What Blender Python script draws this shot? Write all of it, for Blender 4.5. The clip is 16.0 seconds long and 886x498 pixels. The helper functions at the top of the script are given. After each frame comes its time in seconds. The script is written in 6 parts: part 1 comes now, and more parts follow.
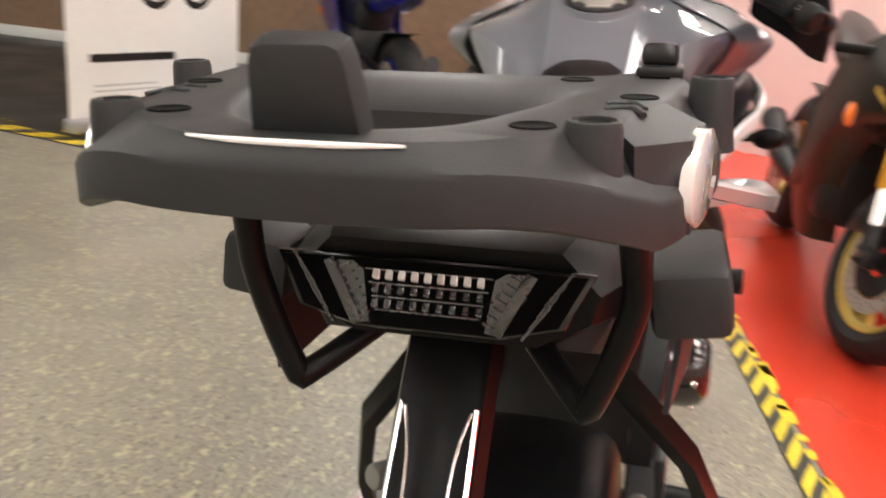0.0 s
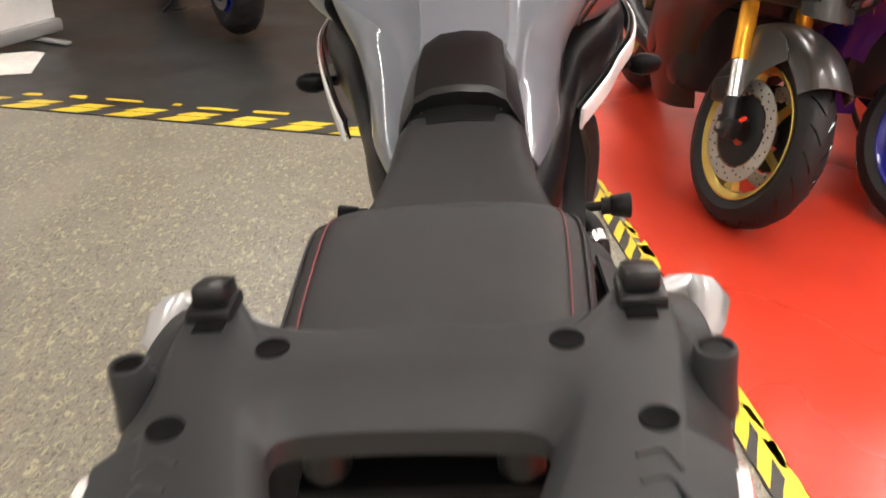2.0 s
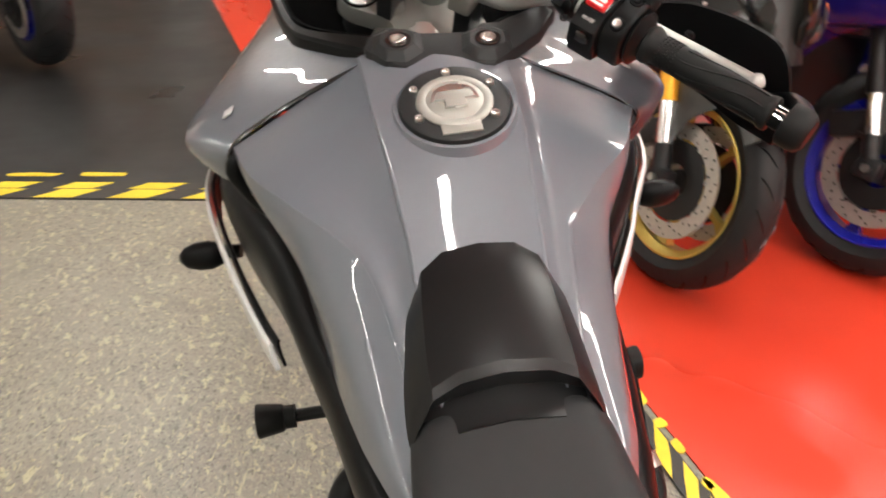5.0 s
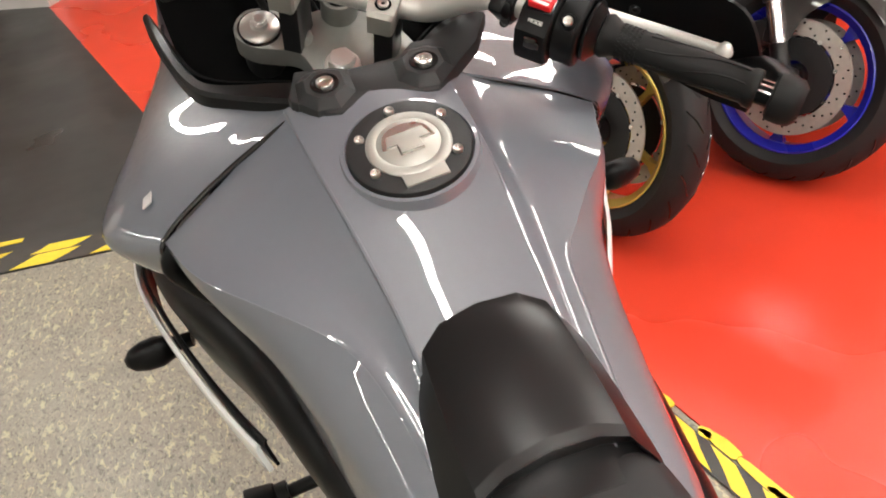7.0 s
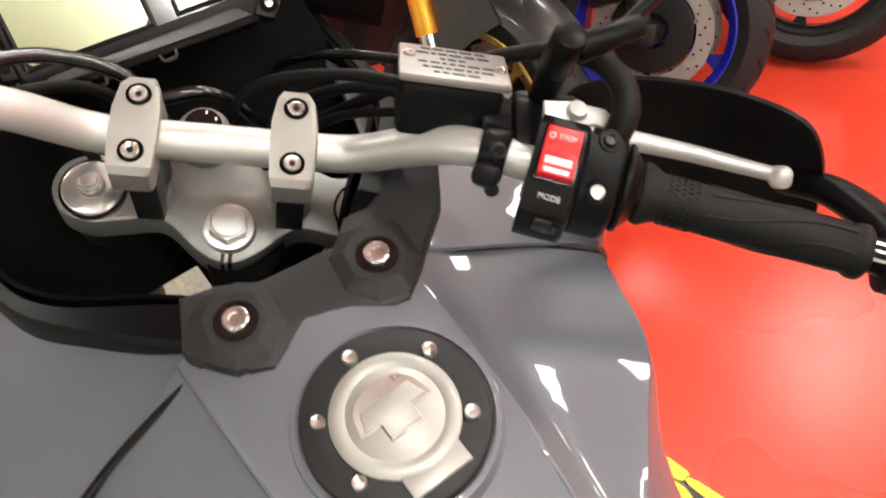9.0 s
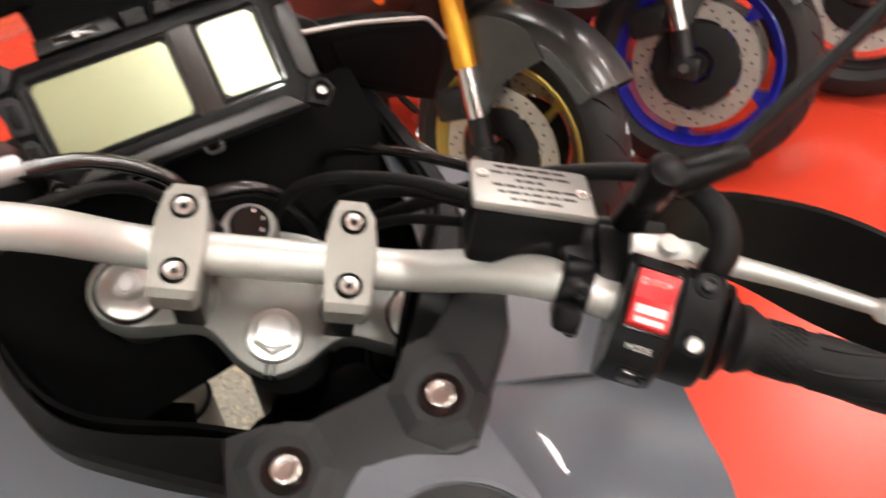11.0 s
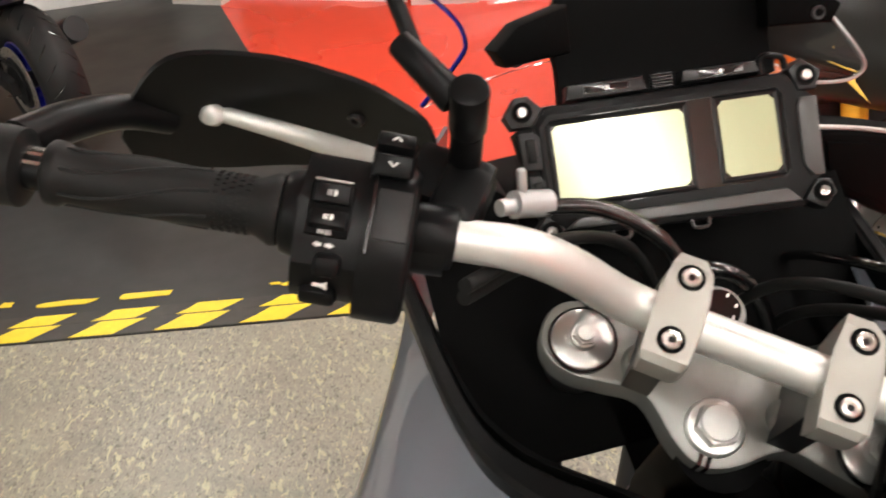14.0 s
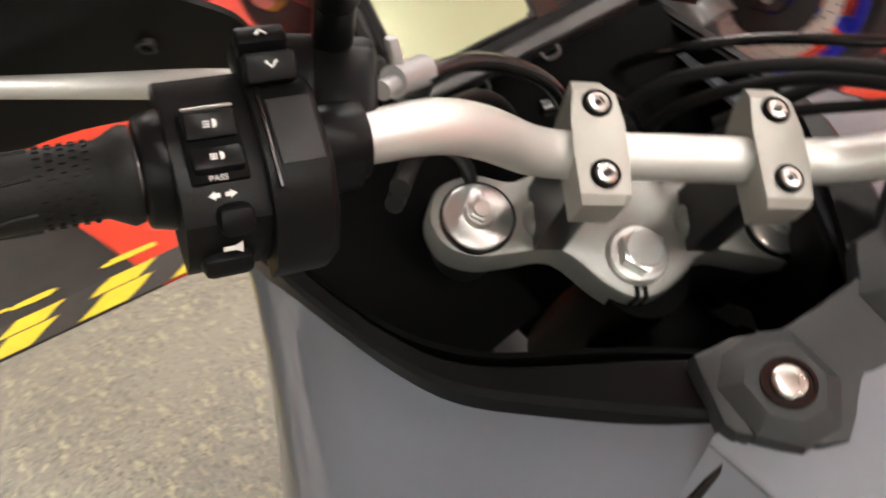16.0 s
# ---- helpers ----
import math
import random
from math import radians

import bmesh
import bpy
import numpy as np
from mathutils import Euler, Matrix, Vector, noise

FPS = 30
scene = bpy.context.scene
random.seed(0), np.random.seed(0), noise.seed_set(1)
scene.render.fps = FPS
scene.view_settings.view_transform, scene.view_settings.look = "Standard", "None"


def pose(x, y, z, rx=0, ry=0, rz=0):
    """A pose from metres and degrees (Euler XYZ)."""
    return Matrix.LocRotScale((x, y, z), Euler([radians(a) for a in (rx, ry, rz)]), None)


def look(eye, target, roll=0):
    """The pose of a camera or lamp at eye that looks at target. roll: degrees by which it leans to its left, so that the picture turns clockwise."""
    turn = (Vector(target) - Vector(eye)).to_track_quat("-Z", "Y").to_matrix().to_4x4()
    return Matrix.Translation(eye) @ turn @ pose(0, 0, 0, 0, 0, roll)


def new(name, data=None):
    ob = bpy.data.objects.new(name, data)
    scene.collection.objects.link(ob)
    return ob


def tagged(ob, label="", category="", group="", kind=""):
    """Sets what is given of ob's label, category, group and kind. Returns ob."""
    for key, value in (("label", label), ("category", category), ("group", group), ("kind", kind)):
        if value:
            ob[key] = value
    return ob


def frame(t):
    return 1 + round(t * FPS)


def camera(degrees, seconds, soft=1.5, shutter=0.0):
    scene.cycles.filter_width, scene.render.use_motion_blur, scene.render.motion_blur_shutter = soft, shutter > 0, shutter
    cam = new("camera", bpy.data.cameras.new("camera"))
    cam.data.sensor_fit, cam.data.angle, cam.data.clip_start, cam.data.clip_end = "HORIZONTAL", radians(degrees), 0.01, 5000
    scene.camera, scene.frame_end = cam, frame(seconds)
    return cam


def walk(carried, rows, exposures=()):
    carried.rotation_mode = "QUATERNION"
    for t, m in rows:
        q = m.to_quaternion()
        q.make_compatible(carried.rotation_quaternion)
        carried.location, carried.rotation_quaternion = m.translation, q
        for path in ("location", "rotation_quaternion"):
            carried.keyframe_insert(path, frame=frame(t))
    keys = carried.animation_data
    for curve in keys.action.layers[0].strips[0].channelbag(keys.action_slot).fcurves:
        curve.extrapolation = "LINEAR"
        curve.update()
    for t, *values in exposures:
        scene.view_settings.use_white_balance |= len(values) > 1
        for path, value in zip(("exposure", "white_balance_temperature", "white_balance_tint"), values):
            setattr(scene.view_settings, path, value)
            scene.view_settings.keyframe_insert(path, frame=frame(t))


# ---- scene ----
cam = camera(54.0, 16.0, soft=1.8, shutter=0.5)
PATH = [
    (0, (0.129, -0.71, 1.114), (-0.3, 1.136, 0.474), 5.1),
    (0.5, (0.046, -0.769, 1.156), (-0.036, 1.09, 0.422), 4.7),
    (1, (0.028, -0.769, 1.215), (-0.022, 1.038, 0.359), 3.8),
    (1.5, (0.026, -0.723, 1.267), (-0.001, 1.044, 0.331), 2.6),
    (2, (0.041, -0.603, 1.298), (-0.048, 1.162, 0.361), 0.5),
    (2.5, (-0.001, -0.452, 1.296), (-0.033, 1.28, 0.297), 0.7),
    (3, (-0.111, -0.338, 1.34), (0.07, 1.353, 0.287), -0.0),
    (3.5, (-0.155, -0.231, 1.351), (0.074, 1.452, 0.293), -0.8),
    (4, (-0.128, -0.14, 1.357), (0.008, 1.58, 0.346), -1.3),
    (4.5, (-0.103, -0.088, 1.366), (-0.04, 1.677, 0.429), 0.2),
    (5, (-0.148, -0.01, 1.392), (0.131, 1.699, 0.392), 0.7),
    (5.2, (-0.161, 0.027, 1.403), (0.186, 1.703, 0.369), -1.0),
    (7.3, (-0.177, 0.183, 1.423), (0.27, 1.803, 0.338), -9.3),
    (7.5, (-0.153, 0.224, 1.419), (0.3, 1.85, 0.347), -9.7),
    (8, (-0.126, 0.309, 1.426), (0.383, 1.877, 0.293), -10.2),
    (8.5, (-0.123, 0.431, 1.458), (0.551, 1.843, 0.212), -10.4),
    (8.7, (-0.124, 0.476, 1.469), (0.607, 1.831, 0.194), -10.4),
    (10.8, (-0.079, 0.606, 1.508), (0.65, 1.941, 0.21), -9.8),
    (11, (-0.09, 0.618, 1.514), (0.607, 1.994, 0.242), -9.8),
    (11.5, (-0.126, 0.648, 1.533), (0.463, 2.146, 0.346), -9.5),
    (12, (-0.142, 0.664, 1.541), (0.331, 2.253, 0.422), -8.3),
    (12.5, (-0.135, 0.673, 1.536), (0.273, 2.299, 0.445), -6.6),
    (13, (-0.14, 0.678, 1.532), (0.211, 2.323, 0.451), -6.0),
    (13.5, (-0.18, 0.68, 1.532), (0.088, 2.346, 0.459), -6.2),
    (14, (-0.223, 0.684, 1.528), (-0.041, 2.357, 0.448), -6.6),
    (14.5, (-0.245, 0.699, 1.523), (-0.103, 2.36, 0.418), -6.9),
    (15, (-0.24, 0.709, 1.515), (-0.082, 2.363, 0.402), -8.1),
    (15.5, (-0.259, 0.74, 1.497), (0.105, 2.304, 0.303), -11.0),
    (16, (-0.306, 0.793, 1.481), (0.392, 2.126, 0.164), -13.9),
]
walk(cam, [(t, look(eye, target, roll)) for t, eye, target, roll in PATH])

# ---- room light and sky ----
world = bpy.data.worlds.new("world")
world.use_nodes = True
world.node_tree.nodes["Background"].inputs[0].default_value = (0.9, 0.92, 1.0, 1)
world.node_tree.nodes["Background"].inputs[1].default_value = 0.12
scene.world = world
scene.view_settings.exposure = 0.26


# ---- materials ----
def mat(name, color, rough=0.5, metal=0.0, coat=0.0, var=0.15, scale=30.0, bump=0.0, bscale=200.0, spec=0.5, coat_rough=0.03, rvar=0.1):
    """A procedural surface with colour and gloss variation at two scales and fine relief."""
    m = bpy.data.materials.new(name)
    m.use_nodes = True
    nt = m.node_tree
    b = nt.nodes["Principled BSDF"]
    b.inputs["Metallic"].default_value = metal
    b.inputs["Specular IOR Level"].default_value = spec
    b.inputs["Coat Weight"].default_value = coat
    b.inputs["Coat Roughness"].default_value = coat_rough
    tc = nt.nodes.new("ShaderNodeTexCoord")
    n1 = nt.nodes.new("ShaderNodeTexNoise")
    n1.inputs["Scale"].default_value, n1.inputs["Detail"].default_value = scale, 6.0
    n2 = nt.nodes.new("ShaderNodeTexNoise")
    n2.inputs["Scale"].default_value, n2.inputs["Detail"].default_value = scale * 0.13, 3.0
    nt.links.new(tc.outputs["Object"], n1.inputs["Vector"])
    nt.links.new(tc.outputs["Object"], n2.inputs["Vector"])
    mx = nt.nodes.new("ShaderNodeMath")
    mx.operation = "ADD"
    nt.links.new(n1.outputs["Fac"], mx.inputs[0])
    nt.links.new(n2.outputs["Fac"], mx.inputs[1])
    rp = nt.nodes.new("ShaderNodeMapRange")
    rp.inputs["From Min"].default_value, rp.inputs["From Max"].default_value = 0.6, 1.4
    rp.inputs["To Min"].default_value, rp.inputs["To Max"].default_value = 1 - var, 1 + var
    nt.links.new(mx.outputs[0], rp.inputs["Value"])
    cm = nt.nodes.new("ShaderNodeVectorMath")
    cm.operation = "SCALE"
    cm.inputs[0].default_value = color
    nt.links.new(rp.outputs[0], cm.inputs["Scale"])
    nt.links.new(cm.outputs[0], b.inputs["Base Color"])
    rr = nt.nodes.new("ShaderNodeMapRange")
    rr.inputs["From Min"].default_value, rr.inputs["From Max"].default_value = 0.3, 0.7
    rr.inputs["To Min"].default_value, rr.inputs["To Max"].default_value = max(0.02, rough * (1 - rvar)), min(1, rough * (1 + rvar))
    nt.links.new(n2.outputs["Fac"], rr.inputs["Value"])
    nt.links.new(rr.outputs[0], b.inputs["Roughness"])
    if bump:
        n3 = nt.nodes.new("ShaderNodeTexNoise")
        n3.inputs["Scale"].default_value, n3.inputs["Detail"].default_value = bscale, 4.0
        nt.links.new(tc.outputs["Object"], n3.inputs["Vector"])
        bp = nt.nodes.new("ShaderNodeBump")
        bp.inputs["Strength"].default_value, bp.inputs["Distance"].default_value = bump, 0.001
        nt.links.new(n3.outputs["Fac"], bp.inputs["Height"])
        nt.links.new(bp.outputs[0], b.inputs["Normal"])
    return m


def glow(name, color, strength):
    m = bpy.data.materials.new(name)
    m.use_nodes = True
    b = m.node_tree.nodes["Principled BSDF"]
    b.inputs["Base Color"].default_value = (*color, 1)
    b.inputs["Emission Color"].default_value = (*color, 1)
    b.inputs["Emission Strength"].default_value = strength
    return m


def glass(name, color=(1, 1, 1), rough=0.02, alpha=1.0):
    m = bpy.data.materials.new(name)
    m.use_nodes = True
    b = m.node_tree.nodes["Principled BSDF"]
    b.inputs["Base Color"].default_value = (*color, 1)
    b.inputs["Transmission Weight"].default_value = 1.0
    b.inputs["Roughness"].default_value = rough
    b.inputs["IOR"].default_value = 1.45
    return m


def floor_material():
    """Worn grey-beige vinyl with worm-like pale flecks, dark pits and scuffed patches."""
    m = mat("speckled_vinyl", (0.215, 0.197, 0.160), 0.42, var=0.16, scale=5.0, bump=0.0, rvar=0.3)
    nt = m.node_tree
    b = nt.nodes["Principled BSDF"]
    prev = b.inputs["Base Color"].links[0].from_socket
    tc = nt.nodes.new("ShaderNodeTexCoord")
    heights = []
    for scale, lo, hi, col, off, amount, sx in ((52, 0.52, 0.66, (0.33, 0.30, 0.215), 0.0, 0.7, 1.7), (34, 0.575, 0.63, (0.50, 0.44, 0.26), 4.2, 0.66, 1.6), (80, 0.55, 0.64, (0.085, 0.078, 0.064), 7.3, 0.8, 1.4), (150, 0.55, 0.7, (0.38, 0.36, 0.30), 3.1, 0.5, 1.0), (3.2, 0.56, 0.72, (0.15, 0.14, 0.118), 12.0, 0.55, 1.0), (1.3, 0.52, 0.7, (0.28, 0.255, 0.205), 21.0, 0.5, 1.0)):
        mp = nt.nodes.new("ShaderNodeMapping")
        mp.inputs["Location"].default_value = (off, off * 2, 0)
        mp.inputs["Scale"].default_value = (sx, 0.8, 1)
        mp.inputs["Rotation"].default_value = (0, 0, 0.3 + off)
        nt.links.new(tc.outputs["Object"], mp.inputs["Vector"])
        n = nt.nodes.new("ShaderNodeTexNoise")
        n.inputs["Scale"].default_value, n.inputs["Detail"].default_value, n.inputs["Distortion"].default_value = scale, 3.0, 0.9
        nt.links.new(mp.outputs[0], n.inputs["Vector"])
        r = nt.nodes.new("ShaderNodeMapRange")
        r.inputs["From Min"].default_value, r.inputs["From Max"].default_value = lo, hi
        r.inputs["To Max"].default_value = amount
        nt.links.new(n.outputs["Fac"], r.inputs["Value"])
        x = nt.nodes.new("ShaderNodeMix")
        x.data_type = "RGBA"
        nt.links.new(r.outputs[0], x.inputs["Factor"])
        nt.links.new(prev, x.inputs[6])
        x.inputs[7].default_value = (*col, 1)
        prev = x.outputs[2]
        heights.append(n)
    nt.links.new(prev, b.inputs["Base Color"])
    bp = nt.nodes.new("ShaderNodeBump")
    bp.inputs["Strength"].default_value, bp.inputs["Distance"].default_value = 0.6, 0.0016
    nt.links.new(heights[0].outputs["Fac"], bp.inputs["Height"])
    nt.links.new(bp.outputs[0], b.inputs["Normal"])
    return m


VINYL = floor_material()
RED = mat("red_floor_paint", (0.60, 0.047, 0.022), 0.27, var=0.06, scale=6, bump=0.06, bscale=40, rvar=0.35)
BLACKFLOOR = mat("black_floor_mat", (0.024, 0.0236, 0.0232), 0.38, spec=0.4, var=0.35, scale=14, bump=0.1, bscale=90, rvar=0.3)
TAPE_Y = mat("yellow_tape", (0.75, 0.56, 0.03), 0.4, var=0.12, scale=40, bump=0.1, bscale=60)
TAPE_K = mat("black_tape", (0.03, 0.028, 0.025), 0.42, var=0.3, scale=40, bump=0.1, bscale=60)
WALL = mat("white_wall_paint", (0.60, 0.585, 0.55), 0.7, var=0.05, scale=5, bump=0.05)
WOOD = mat("brown_wood_panel", (0.22, 0.135, 0.085), 0.5, var=0.25, scale=12, bump=0.05)
PINK = mat("pale_pink_panel", (0.62, 0.47, 0.45), 0.4, var=0.05, scale=6)
CEIL = mat("ceiling_tile", (0.50, 0.49, 0.47), 0.8, var=0.06, scale=12, bump=0.1)
LIGHT = glow("light_diffuser", (1.0, 0.98, 0.91), 27.0)
TUBE = glow("light_tube", (1.0, 0.98, 0.91), 72.0)
PADBLACK = mat("satin_black_plastic", (0.007, 0.007, 0.0075), 0.32, var=0.1, scale=50, bump=0.06, bscale=1200, spec=0.28)
# near-black: the shade inside holes, slots and wells, put into a colour
HOLE = mat("hole_shade_black", (0.003, 0.003, 0.003), 0.7, spec=0.05)
LID = mat("satin_lid", (0.30, 0.29, 0.275), 0.4, metal=0.7, var=0.08, scale=200)
GREYLENS = mat("grey_reflector", (0.07, 0.07, 0.07), 0.2, metal=0.6, coat=0.6, var=0.3, scale=300)
WHITE = mat("white_gloss", (0.8, 0.8, 0.78), 0.35, var=0.04)
PAINT = mat("grey_gloss_paint", (0.108, 0.119, 0.140), 0.40, metal=0.0, coat=1.0, var=0.03, scale=900, coat_rough=0.02)
PLASTIC = mat("black_grained_plastic", (0.0042, 0.0042, 0.0045), 0.33, spec=0.11, var=0.12, scale=50, bump=0.12, bscale=900)
# darker copy of the black plastic, shade of inner parts in its colour
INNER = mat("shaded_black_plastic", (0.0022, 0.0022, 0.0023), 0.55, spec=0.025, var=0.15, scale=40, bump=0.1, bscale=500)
PLASTIC_G = mat("dark_grey_plastic", (0.020, 0.0205, 0.0215), 0.48, spec=0.24, var=0.1, scale=60, bump=0.15, bscale=1200)
GLOSSBLACK = mat("gloss_black", (0.004, 0.004, 0.0043), 0.16, coat=0.3, var=0.1)
SEAT = mat("seat_vinyl", (0.020, 0.020, 0.0212), 0.56, spec=0.25, var=0.1, scale=60, bump=0.2, bscale=1500)
RUBBER = mat("black_rubber", (0.0075, 0.0075, 0.0075), 0.52, spec=0.16, var=0.15, scale=70, bump=0.15, bscale=500)
TYRE = mat("tyre_rubber", (0.014, 0.014, 0.0145), 0.55, spec=0.25, var=0.2, scale=40, bump=0.12, bscale=300)
ALU = mat("cast_aluminium", (0.25, 0.25, 0.235), 0.45, metal=0.6, var=0.06, scale=90, bump=0.05, bscale=900)
BAR = mat("anodised_aluminium", (0.56, 0.56, 0.535), 0.40, metal=0.55, var=0.03, scale=60)
CHROME = mat("bright_metal", (0.78, 0.78, 0.77), 0.16, metal=1.0, var=0.05, scale=80)
ZINC = mat("zinc_bolt", (0.62, 0.61, 0.58), 0.28, metal=1.0, var=0.1, scale=200)
STEEL_D = mat("dark_steel", (0.020, 0.020, 0.021), 0.33, spec=0.3, metal=0.3, var=0.15)
SILVER = mat("silver_paint", (0.34, 0.345, 0.345), 0.34, metal=0.4, coat=0.6, var=0.03)
FINPALE = mat("pale_silver_paint", (0.66, 0.665, 0.66), 0.32, metal=0.15, coat=0.5, var=0.03)
GOLD = mat("gold_anodised", (0.72, 0.47, 0.10), 0.28, metal=0.85, var=0.06)
GOLDRIM = mat("gold_rim_paint", (0.60, 0.45, 0.11), 0.32, metal=0.6, coat=0.3, var=0.05)
ORANGE_FORK = mat("orange_fork_tube", (0.85, 0.40, 0.03), 0.25, metal=0.6, var=0.04)
BLUE = mat("blue_paint", (0.010, 0.010, 0.20), 0.2, coat=0.8, var=0.05)
BLUERIM = mat("blue_rim_paint", (0.012, 0.016, 0.33), 0.28, coat=0.5, var=0.05)
MATTBLACK = mat("matt_black_paint", (0.012, 0.011, 0.010), 0.36, spec=0.3, var=0.08, scale=20)
CARBON = mat("carbon_fibre", (0.030, 0.028, 0.026), 0.34, coat=0.35, var=0.25, scale=300)
DISC = mat("brake_disc_steel", (0.52, 0.49, 0.45), 0.35, metal=0.8, var=0.12, scale=60)
ORANGE = mat("orange_lens", (0.85, 0.20, 0.02), 0.12, coat=0.8, var=0.1)
REDSW = mat("red_switch", (0.62, 0.012, 0.016), 0.35, var=0.05)
REDTRIM = mat("red_stitch", (0.13, 0.024, 0.028), 0.6)
LCD = mat("lcd_glass", (0.40, 0.43, 0.265), 0.20, spec=0.6, metal=0.30, var=0.02, rvar=0.03)
CLAMPGREY = mat("clamp_aluminium", (0.30, 0.295, 0.27), 0.48, metal=0.45, var=0.05, scale=90, bump=0.06, bscale=900)
TURNED = mat("turned_aluminium", (0.66, 0.66, 0.64), 0.30, metal=0.9, var=0.05, scale=120, bump=0.03, bscale=700)
BARGREY = mat("satin_grey_plastic", (0.035, 0.034, 0.033), 0.34, spec=0.45, var=0.08, scale=90, bump=0.05, bscale=900)
SMOKE = glass("smoked_lens", (0.80, 0.80, 0.82), 0.03)
CLEARP = glass("clear_screen", (0.97, 0.98, 1.0), 0.0)
REFL = mat("pale_reflector", (0.75, 0.74, 0.72), 0.12, coat=1.0, var=0.06, scale=300, metal=0.3)
GREYTXT = mat("grey_print", (0.42, 0.42, 0.42), 0.4)
PALE = mat("pale_print", (0.7, 0.7, 0.68), 0.5)
CAPSILVER = mat("brushed_cap", (0.36, 0.36, 0.33), 0.42, metal=0.5, var=0.05)
PINKPAPER = mat("pale_paper", (0.75, 0.72, 0.68), 0.7)


# ---- mesh helpers ----
def part(name, bm, material, parent=None, label="", m=None, smooth=40, kind=""):
    """Links a bmesh as one mesh object under a thing or a part."""
    bmesh.ops.recalc_face_normals(bm, faces=bm.faces)
    lim = radians(smooth)
    for f in bm.faces:
        f.smooth = True
    for e in bm.edges:
        if len(e.link_faces) == 2 and e.calc_face_angle(0) > lim:
            e.smooth = False
    me = bpy.data.meshes.new(name)
    bm.to_mesh(me)
    bm.free()
    me.materials.append(material)
    ob = new(name, me)
    if parent is not None:
        ob.parent = parent
    if m is not None:
        ob.matrix_basis = m
    return tagged(ob, label, kind=kind)


def flat(bm_list):
    bm = bmesh.new()
    for b in bm_list:
        me = bpy.data.meshes.new("tmp")
        b.to_mesh(me)
        b.free()
        bm.from_mesh(me)
        bpy.data.meshes.remove(me)
    return bm


def box(sx, sy, sz, m=None, bevel=0.0, seg=2, taper=1.0):
    bm = bmesh.new()
    bmesh.ops.create_cube(bm, size=1)
    for v in bm.verts:
        k = taper if v.co.z > 0 else 1.0
        v.co = Vector((v.co.x * sx * k, v.co.y * sy * k, v.co.z * sz))
    if bevel:
        bmesh.ops.bevel(bm, geom=bm.edges[:], offset=bevel, segments=seg, affect="EDGES", profile=0.5)
    if m is not None:
        bm.transform(m)
    return bm


def cyl(p0, p1, r0, r1=None, seg=20, bevel=0.0):
    r1 = r0 if r1 is None else r1
    p0, p1 = Vector(p0), Vector(p1)
    d = p1 - p0
    bm = bmesh.new()
    bmesh.ops.create_cone(bm, cap_ends=True, segments=seg, radius1=r0, radius2=r1, depth=d.length)
    if bevel:
        es = [e for e in bm.edges if any(len(f.verts) > 4 for f in e.link_faces)]
        bmesh.ops.bevel(bm, geom=es, offset=bevel, segments=2, affect="EDGES", profile=0.5)
    bm.transform(Matrix.Translation((p0 + p1) / 2) @ d.to_track_quat("Z", "Y").to_matrix().to_4x4())
    return bm


def lathe(profile, seg=32, m=None, closed=False):
    """Turns (radius, height) pairs round z."""
    bm = bmesh.new()
    rings = []
    for r, z in profile:
        rings.append([bm.verts.new((r * math.cos(a), r * math.sin(a), z)) for a in (2 * math.pi * i / seg for i in range(seg))])
    pairs = list(zip(rings, rings[1:])) + ([(rings[-1], rings[0])] if closed else [])
    for a, b in pairs:
        for i in range(seg):
            j = (i + 1) % seg
            bm.faces.new((a[i], a[j], b[j], b[i]))
    if not closed:
        if profile[0][0] > 1e-5:
            bm.faces.new(rings[0])
        if profile[-1][0] > 1e-5:
            bm.faces.new(rings[-1])
        bmesh.ops.remove_doubles(bm, verts=bm.verts[:], dist=1e-6)
    if m is not None:
        bm.transform(m)
    return bm


def crom(pts, n, closed=False):
    """A smooth line through points."""
    P = [Vector(p) for p in pts]
    out = []
    k = len(P)
    for i in range(k if closed else k - 1):
        p0 = P[(i - 1) % k] if closed or i else P[0] * 2 - P[1]
        p1, p2 = P[i], P[(i + 1) % k]
        p3 = P[(i + 2) % k] if closed or i + 2 < k else P[-1] * 2 - P[-2]
        for j in range(n):
            t = j / n
            out.append(0.5 * (2 * p1 + (p2 - p0) * t + (2 * p0 - 5 * p1 + 4 * p2 - p3) * t * t + (3 * p1 - p0 - 3 * p2 + p3) * t ** 3))
    if not closed:
        out.append(P[-1].copy())
    return out


def tube(pts, r, seg=12, n=6, smooth=True):
    """A round bar along a line; r may be a list, one for each given point."""
    line = crom(pts, n) if smooth else [Vector(p) for p in pts]
    steps = n if smooth else 1
    rr = [r] * len(line) if not isinstance(r, (list, tuple)) else [r[min(i // steps, len(r) - 1)] * (1 - (i % steps) / steps) + r[min(i // steps + 1, len(r) - 1)] * ((i % steps) / steps) for i in range(len(line))]
    bm = bmesh.new()
    rings = []
    ref = None
    for i, p in enumerate(line):
        d = (line[min(i + 1, len(line) - 1)] - line[max(i - 1, 0)]).normalized()
        if ref is None:
            ref = d.orthogonal().normalized()
        ref = (ref - d * ref.dot(d)).normalized()
        s = d.cross(ref)
        rings.append([bm.verts.new(p + (ref * math.cos(a) + s * math.sin(a)) * rr[i]) for a in (2 * math.pi * k / seg for k in range(seg))])
    for a, b in zip(rings, rings[1:]):
        for i in range(seg):
            bm.faces.new((a[i], a[(i + 1) % seg], b[(i + 1) % seg], b[i]))
    bm.faces.new(rings[0])
    bm.faces.new(rings[-1])
    return bm


